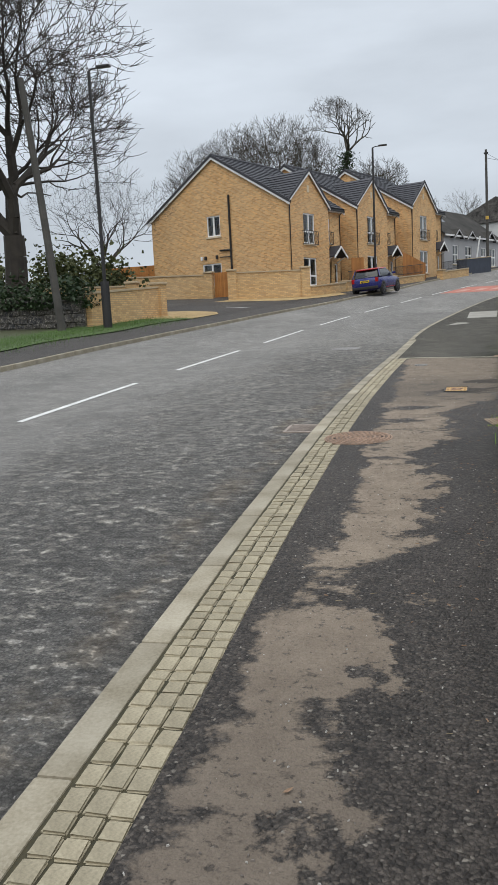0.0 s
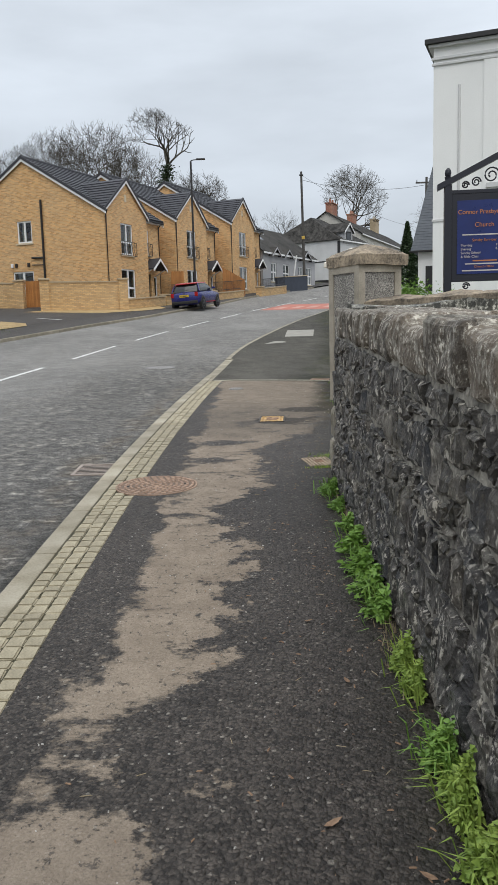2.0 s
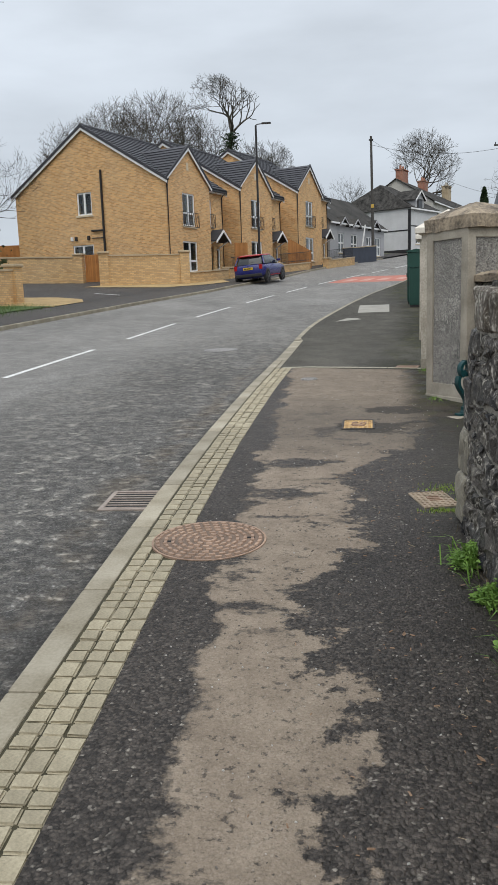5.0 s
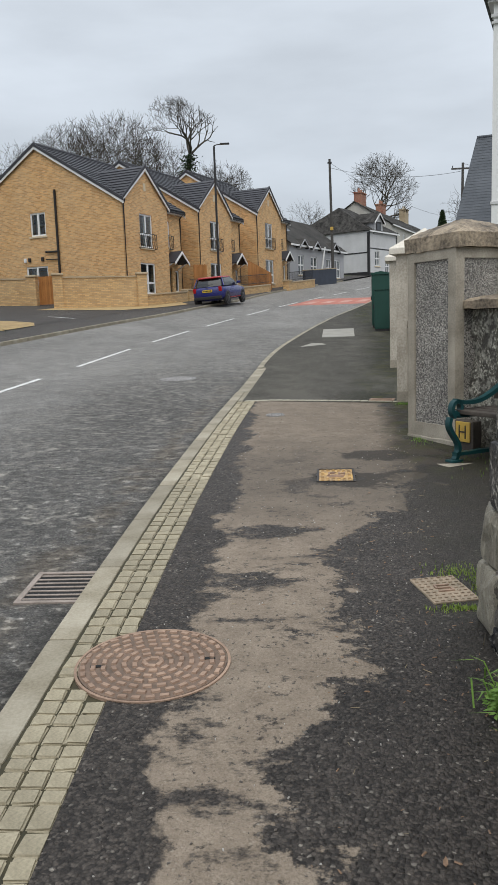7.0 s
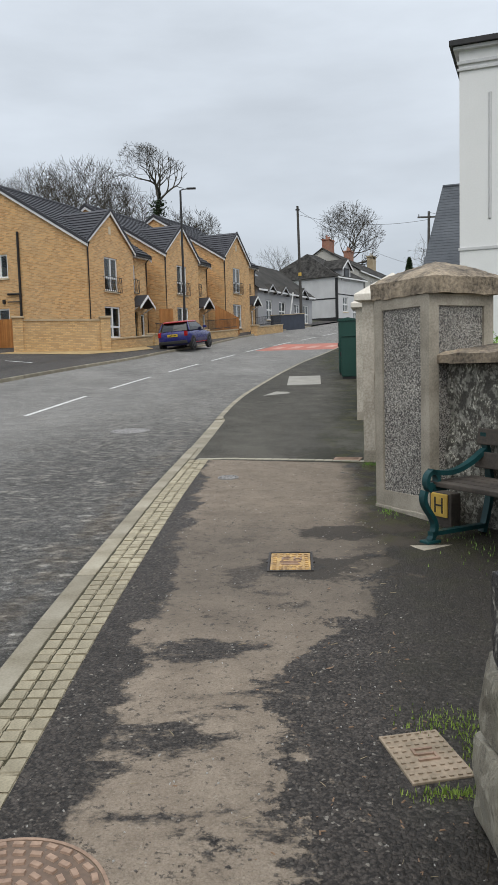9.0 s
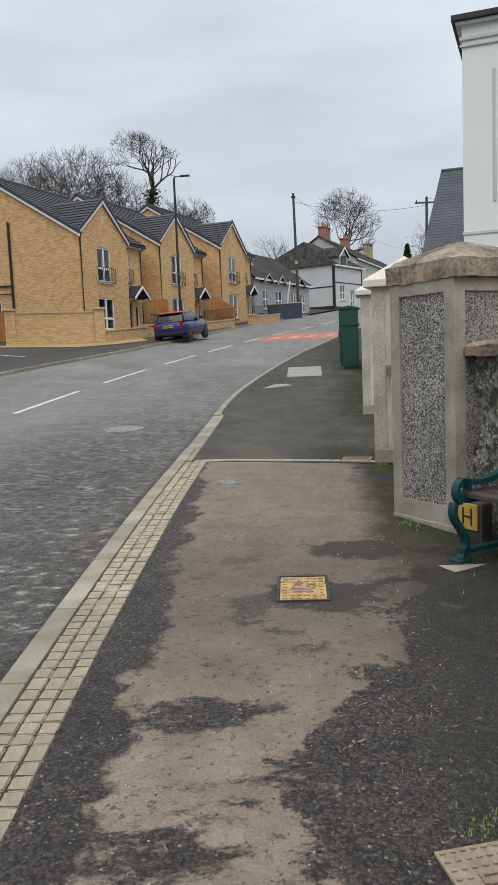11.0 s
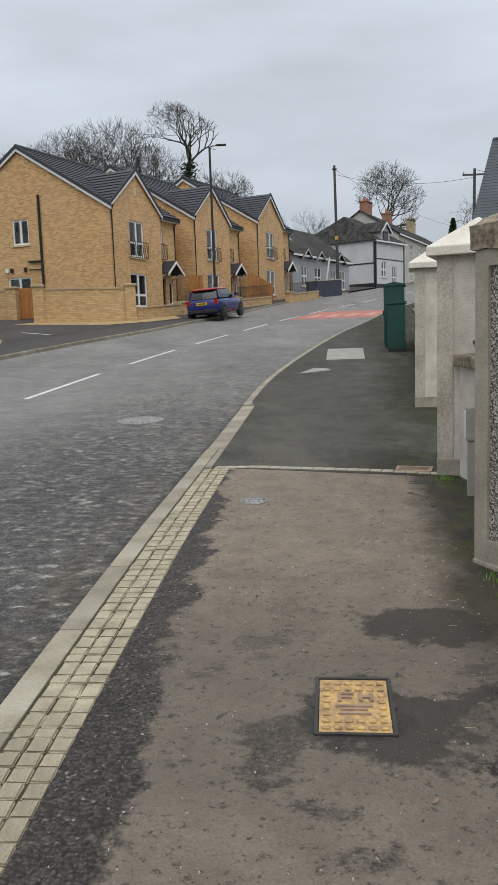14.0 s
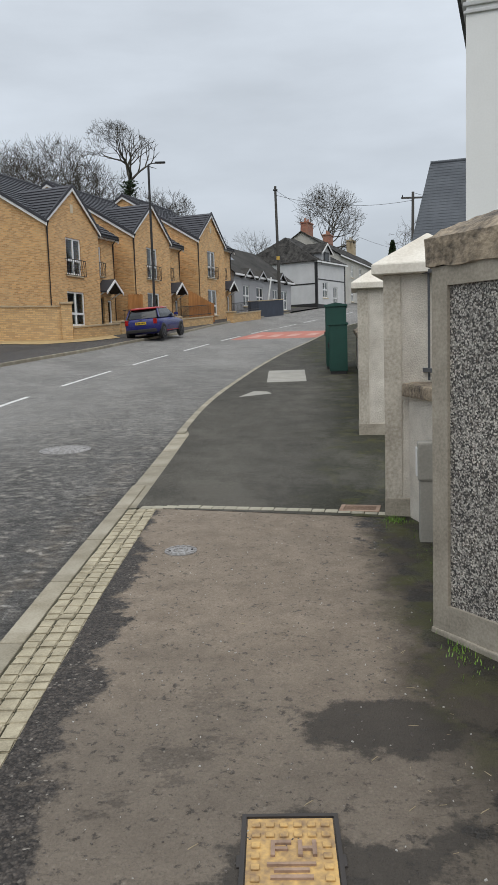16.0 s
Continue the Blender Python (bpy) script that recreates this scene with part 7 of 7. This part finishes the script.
part("core", bm, MORTAR, vw)
stone_face(vw, v_at, 4.5, 1.05, 8, lambda r, k, n: BASALT, (0.16, 0.28), (0.25, 0.5), 0.06, 90)
hedge = thing("ivy_hedge", "dense dark green ivy and scrub hanging over the rubble wall", "hedge", pose(-12.3, 25.5, far_z(-12.3, 25.5)))
part("leaves", leaf_cloud(lambda r: (lambda u: (-u, r.gauss(0.2, 0.35) - 0.17 * u, (0.75 + 0.55 * noise.noise(Vector((u * 0.9, 0, 3)))) + abs(r.gauss(0, 0.42))))(r.uniform(-0.3, 11)), 9000, 0.13, 12), IVY, hedge)
part("stems", tube(bmesh.new(), [(0.2, 0.2, 0.3), (-4, -0.4, 0.9), (-10, -1.4, 0.8)], 0.05, 0.03, 6), BARK, hedge)
SCRUB = plain("scrub_leaf", (0.09, 0.1, 0.03), (0.045, 0.055, 0.02), s1=1, s2=15, bump=0.1)
for x, y, h, s in ((-16.5, 36, 2.6, 71), (-19.5, 37.5, 3.0, 72), (-23, 36, 2.8, 73)):
    b = thing("bush", "olive-green scrubby bush behind the corner wall", "bush", pose(x, y, far_z(x, y)))
    part("leaves", leaf_cloud(lambda r, h=h: (r.gauss(0, 0.75), r.gauss(0, 0.7), abs(r.gauss(0.45, 0.25)) * h), 2600, 0.2, s), SCRUB, b)
    part("stem", tube(bmesh.new(), [(0, 0, -0.1), (0.1, 0, h * 0.6)], 0.06, 0.02, 6), BARK, b)
fence2 = thing("board_fence", "orange-brown board fence along the back gardens", "fence", pose(-24, 52, far_z(-24, 52)), "board fences")
for i in range(36):
    part("board", B(i * 0.19, 0, 0, i * 0.19 + 0.18, 0.03, 1.8), FENCE, fence2)

# evergreen shrubs by the church
for x, y, s, h in ((4.9, 25.6, 61, 1.2), (6.6, 40.0, 62, 1.3)):
    sh = thing("shrub", "dark green shrub beside the church wall", "shrub", pose(x, y, rise(y)))
    part("leaves", leaf_cloud(lambda r, h=h: (r.gauss(0, 0.45), r.gauss(0, 0.4), abs(r.gauss(0.5, 0.25)) * h), 1500, 0.1, s), LEAF, sh)
    part("stem", tube(bmesh.new(), [(0, 0, -0.05), (0, 0, h * 0.5)], 0.03, 0.01, 6), BARK, sh)

# ---------------------------------------------------------------- weeds, grass and litter


def weed(x, y, w, h, count, size, seed, pale, label):
    """A low plant: leaves on short stalks, wider than high, leaning off the wall."""
    r = random.Random(seed)
    bm = bmesh.new()
    for i in range(count * 4):
        a = r.uniform(0, 6.3)
        k = r.random() ** 0.7
        lump = 0.65 + 0.5 * noise.noise(Vector((math.cos(a) * 1.6, math.sin(a) * 1.6, seed * 3.1)))
        bx, by = -abs(math.cos(a)) * w * 0.8 * k * lump, math.sin(a) * w * 0.85 * k * lump
        z = h * (1 - 0.75 * k) * r.uniform(0.1, 1.05)
        s = size * 0.55 * r.uniform(0.45, 1.3)
        q = Euler((r.uniform(-0.4, 1.0), r.uniform(-0.9, 0.9), math.atan2(by, bx) - math.pi / 2 + r.uniform(-0.9, 0.9)))
        thin = r.choice((0.3, 0.42, 0.6))
        pts = [(0, -s * 0.5, 0), (s * thin * 0.8, 0, s * 0.12), (s * thin * 0.6, s * 0.45, 0.0), (0, s * 0.9, -s * 0.25), (-s * thin * 0.6, s * 0.45, 0.0), (-s * thin * 0.8, 0, s * 0.12)]
        vs = []
        for p in pts:
            v = Vector(p)
            v.rotate(q)
            vs.append(bm.verts.new(v + Vector((bx, by, z + 0.008))))
        bm.faces.new(vs)
        if i % 3 == 0:
            tube(bm, [(bx * 0.3, by * 0.4, 0), (bx, by, z)], 0.0025, 0.0015, 3, False)
    for i in range(count // 3):
        a = r.uniform(0, 6.3)
        L, b = h * r.uniform(0.4, 1.0), w * r.uniform(0.2, 0.8)
        bx, by = -abs(r.gauss(0, w * 0.25)), r.gauss(0, w * 0.5)
        dx, dy = -abs(math.cos(a)), math.sin(a)
        f = 0.0035
        lo = [bm.verts.new((bx - dy * f, by + dx * f, 0)), bm.verts.new((bx + dy * f, by - dx * f, 0))]
        mi = [bm.verts.new((bx + dx * b * 0.4 + dy * f, by + dy * b * 0.4 - dx * f, L * 0.75)), bm.verts.new((bx + dx * b * 0.4 - dy * f, by + dy * b * 0.4 + dx * f, L * 0.75))]
        bm.faces.new(lo + mi)
        bm.faces.new((mi[1], mi[0], bm.verts.new((bx + dx * b, by + dy * b, L * r.uniform(0.5, 1.0)))))
    t = thing("weed", label, "weed", pose(x, y, rise(y)), "weeds along the wall")
    part("leaves", bm, pale, t)
    return t


for k, (y, w, h, n, s, mt) in enumerate(((7.15, 0.16, 0.12, 130, 0.035, LEAF), (6.7, 0.12, 0.1, 70, 0.035, LEAF), (6.25, 0.13, 0.1, 60, 0.045, LEAF), (5.85, 0.15, 0.13, 60, 0.07, LEAF), (5.5, 0.16, 0.14, 80, 0.065, LEAF), (5.2, 0.16, 0.13, 90, 0.055, LEAF),
                                         (4.95, 0.14, 0.12, 70, 0.05, LEAF), (4.45, 0.11, 0.13, 120, 0.028, LEAF_PALE), (4.25, 0.11, 0.12, 120, 0.028, LEAF_PALE), (3.8, 0.13, 0.15, 130, 0.035, LEAF), (3.6, 0.14, 0.16, 140, 0.035, LEAF_PALE), (3.35, 0.12, 0.12, 110, 0.035, LEAF_PALE), (2.9, 0.12, 0.12, 110, 0.035, LEAF))):
    weed(wall_line(y) - 0.035, y, w * 1.3, h * 1.15, n, s, 100 + k, mt, "green leafy weeds at the foot of the wall" if mt is LEAF else "yellow-green weeds at the foot of the wall")


def blades(name, label, spots, mat, h, seed, zf=None):
    r = random.Random(seed)
    bm = bmesh.new()
    for x, y, w, d, n in spots:
        for i in range(n):
            px, py = x + r.gauss(0, w), y + r.gauss(0, d)
            z = (zf or (lambda a, b: rise(b)))(px, py)
            a, L, b = r.uniform(0, 6.3), h * r.uniform(0.5, 1.2), h * r.uniform(0.1, 0.6)
            dx, dy = math.cos(a), math.sin(a)
            v = [bm.verts.new(q) for q in ((px - dy * 0.004, py + dx * 0.004, z - 0.005), (px + dy * 0.004, py - dx * 0.004, z - 0.005), (px + dx * b, py + dy * b, z + L))]
            bm.faces.new(v)
    return tagged(part(name, bm, mat), label, "grass", "", "stuff")


blades("grass_tufts", "bright grass tufts round the inspection cover and wall end", [(0.57, 8.03, 0.07, 0.02, 260), (0.66, 8.5, 0.09, 0.06, 260), (0.72, 8.3, 0.03, 0.12, 200), (0.72, 7.6, 0.03, 0.2, 150)], LEAF_PALE, 0.018, 7)
blades("dry_grass", "dry straw-coloured grass at the foot of the wall", [(0.72, 3.1, 0.04, 0.25, 120), (0.64, 4.7, 0.03, 0.25, 90), (0.62, 6.9, 0.03, 0.3, 90), (0.7, 2.3, 0.04, 0.4, 100)], STRAW, 0.05, 8)
blades("moss_tufts", "moss and small grass at the foot of the pillars", [(0.98, 12.1, 0.04, 0.18, 130), (1.12, 14.4, 0.05, 0.06, 160), (1.3, 13.4, 0.08, 0.4, 160), (1.5, 11.0, 0.25, 0.35, 160)], LEAF, 0.025, 9)
blades("verge_grass", "rough green grass on the verge", [(far_kerb(y) - 3.2, y, 0.7, 0.6, 900) for y in steps(12, 28.5, 1.1)], plain("verge_blade", (0.09, 0.17, 0.035), (0.06, 0.11, 0.025), s1=1, s2=20, bump=0), 0.13, 10, far_z)

for k, (x, y, a, s) in enumerate(((0.31, 3.55, 0.6, 0.05), (0.42, 4.35, 2.0, 0.035), (0.45, 4.6, 1.1, 0.03), (0.53, 3.35, 2.6, 0.04), (0.3, 4.9, 0.3, 0.035), (0.56, 5.0, 1.7, 0.045), (0.36, 5.6, 2.2, 0.03), (-0.35, 2.3, 0.8, 0.03), (0.2, 6.4, 1.4, 0.03), (0.25, 9.0, 0.4, 0.035), (0.6, 5.25, 2.9, 0.05), (0.33, 10.1, 1.0, 0.03), (0.5, 6.9, 0.2, 0.03))):
    bm = bmesh.new()
    ring_ = [bm.verts.new((0.65 * s * px, 0.65 * s * py, 0.65 * s * pz)) for px, py, pz in ((-1, 0, 0.1), (-0.4, 0.35, 0.02), (0.3, 0.32, 0.12), (1, 0, 0.25), (0.3, -0.3, 0.15), (-0.4, -0.33, 0.05))]
    bm.faces.new(ring_)
    lf = tagged(part("dead_leaf", bm, DRY_LEAF), "curled brown dead leaf on the asphalt", "leaf", "dead leaves")
    lf.matrix_basis = pose(x, y, rise(y) + 0.006, 0, 0, math.degrees(a))


def litter(name, label, n, mat, size, seed, flat, xs, zf, y0=1.0, y1=15.0, long=1.0):
    r = random.Random(seed)
    bm = bmesh.new()
    for i in range(n):
        y = y0 + (y1 - y0) * r.random()
        x = xs(r, y)
        s = size * r.uniform(0.4, 1.3)
        a = r.uniform(0, 6.3)
        z = zf(x, y)
        ca, sa = math.cos(a), math.sin(a)
        pts = [(-s * long, -s * 0.5, 0), (s * long, -s * 0.45, 0), (s * long * 0.9, s * 0.5, 0), (-s * long * 0.8, s * 0.4, 0)]
        lo = [bm.verts.new((x + ca * p - sa * q, y + sa * p + ca * q, z - 0.002)) for p, q, _ in pts]
        top = [bm.verts.new((x + 0.6 * (ca * p - sa * q), y + 0.6 * (sa * p + ca * q), z + s * flat)) for p, q, _ in pts]
        bm.faces.new(top)
        for k in range(4):
            bm.faces.new((lo[k], lo[(k + 1) % 4], top[(k + 1) % 4], top[k]))
    return tagged(part(name, bm, mat), label, "litter", "", "stuff")


foot_x = lambda r, y: r.uniform(near_kerb(y) + 0.42, wall_line(y) - 0.03)
wall_x = lambda r, y: wall_line(y) - abs(r.gauss(0, 0.4)) - 0.02
litter("pale_grit", "scattered pale grit on the footway", 700, WHITE_CHIP, 0.0045, 21, 0.8, foot_x, lambda x, y: rise(y))
litter("dark_grit", "scattered dark chippings on the footway", 2600, plain("dark_chipping", (0.05, 0.044, 0.04), (0.19, 0.165, 0.145), s1=30, s2=90), 0.0052, 22, 0.7, foot_x, lambda x, y: rise(y))
litter("bark_scraps", "brown scraps of bark and twigs near the wall", 420, DRY_LEAF, 0.006, 23, 0.4, wall_x, lambda x, y: rise(y), 1.0, 9.5, 1.8)
litter("straw_scraps", "straw-coloured stalks on the footway", 130, STRAW, 0.0028, 24, 0.6, wall_x, lambda x, y: rise(y), 1.0, 12.5, 8.0)
litter("road_chippings", "loose pale chippings on the road", 2600, plain("road_chipping", (0.22, 0.21, 0.2), (0.1, 0.095, 0.09), s1=30, s2=90), 0.0065, 25, 0.7, lambda r, y: near_kerb(y) - abs(r.gauss(0, 1.3)) - 0.02, road_z, 1.0, 16.0)

# ---------------------------------------------------------------- the strip of small pavers, and the row of setts at the gateway
rng = random.Random(77)
rows_x = (0.17, 0.252, 0.334)
PW = 0.0775


def paver_mesh(length, seed):
    r = random.Random(seed)
    bm = B(-PW / 2, 0, -0.05, PW / 2, length, 0.0)
    bmesh.ops.bevel(bm, geom=[e for e in bm.edges if min(v.co.z for v in e.verts) > -0.01 or abs(e.verts[0].co.z - e.verts[1].co.z) > 0.01], offset=0.0065, segments=2, affect="EDGES")
    for v in bm.verts:
        v.co.x += r.uniform(-0.003, 0.003)
        v.co.y += r.uniform(-0.003, 0.003)
        v.co.z += r.uniform(-0.001, 0.0015)
    me = bpy.data.meshes.new("paver")
    bm.to_mesh(me)
    bm.free()
    me.materials.append(PAVER)
    return me


kinds = [(L, paver_mesh(L, 10 * i + k)) for i, L in enumerate((0.07, 0.084, 0.098, 0.112)) for k in range(3)]
strip = thing("paver_strip", "three rows of small sandy pavers beside the kerb", "paving", None, "", "structure")
count = 0
rest = bmesh.new()
course = -9.0
while course < 14.98:
    group = rng.randrange(4)
    for dx in rows_x:
        L, me = kinds[3 * group + rng.randrange(3)]
        y = course + rng.uniform(-0.003, 0.003)
        x = near_kerb(y) + dx + 0.006
        hole = (x + 0.77) ** 2 + (y + L / 2 - 7.5) ** 2 < 0.305 ** 2
        if not hole:
            s = near_kerb(y + 0.5) - near_kerb(y - 0.5)
            m = pose(x + rng.uniform(-0.002, 0.002), y, rise(y) + rng.uniform(-0.001, 0.003), math.degrees(math.atan(rise(y + 0.5) - rise(y - 0.5))), rng.uniform(-1.2, 1.2), -math.degrees(math.atan(s)) + rng.uniform(-1.5, 1.5))
            if 1.6 < y < 10.6 and count < 300:
                share("paver", me, strip, m)
                count += 1
            else:
                tmp = bmesh.new()
                tmp.from_mesh(me)
                tmp.transform(m)
                tm = bpy.data.meshes.new("tmp")
                tmp.to_mesh(tm)
                tmp.free()
                rest.from_mesh(tm)
                bpy.data.meshes.remove(tm)
    course += L + 0.0045
tagged(part("pavers", rest, PAVER, strip), kind="stuff")

SETT = plain("pale_sett", (0.42, 0.39, 0.31), (0.27, 0.25, 0.19), s1=6, s2=90, bump=0.4, pieces=0.1)
edge_row = thing("sett_row", "slanting row of pale setts where the footway surface changes", "paving", None, "", "structure")
sett = bpy.data.meshes.new("sett")
bm = B(0, 0, -0.05, 0.1, 0.095, 0.008, 0.008)
bm.to_mesh(sett)
bm.free()
sett.materials.append(SETT)
x = -0.9
while x < 1.04:
    y = 15.02 - 0.29 * max(0.0, x + 0.55) + 0.02 * math.sin(x * 3)
    share("sett", sett, edge_row, pose(x, y, rise(y), 2.4, 0, -13 + rng.uniform(-2, 2)))
    x += 0.101
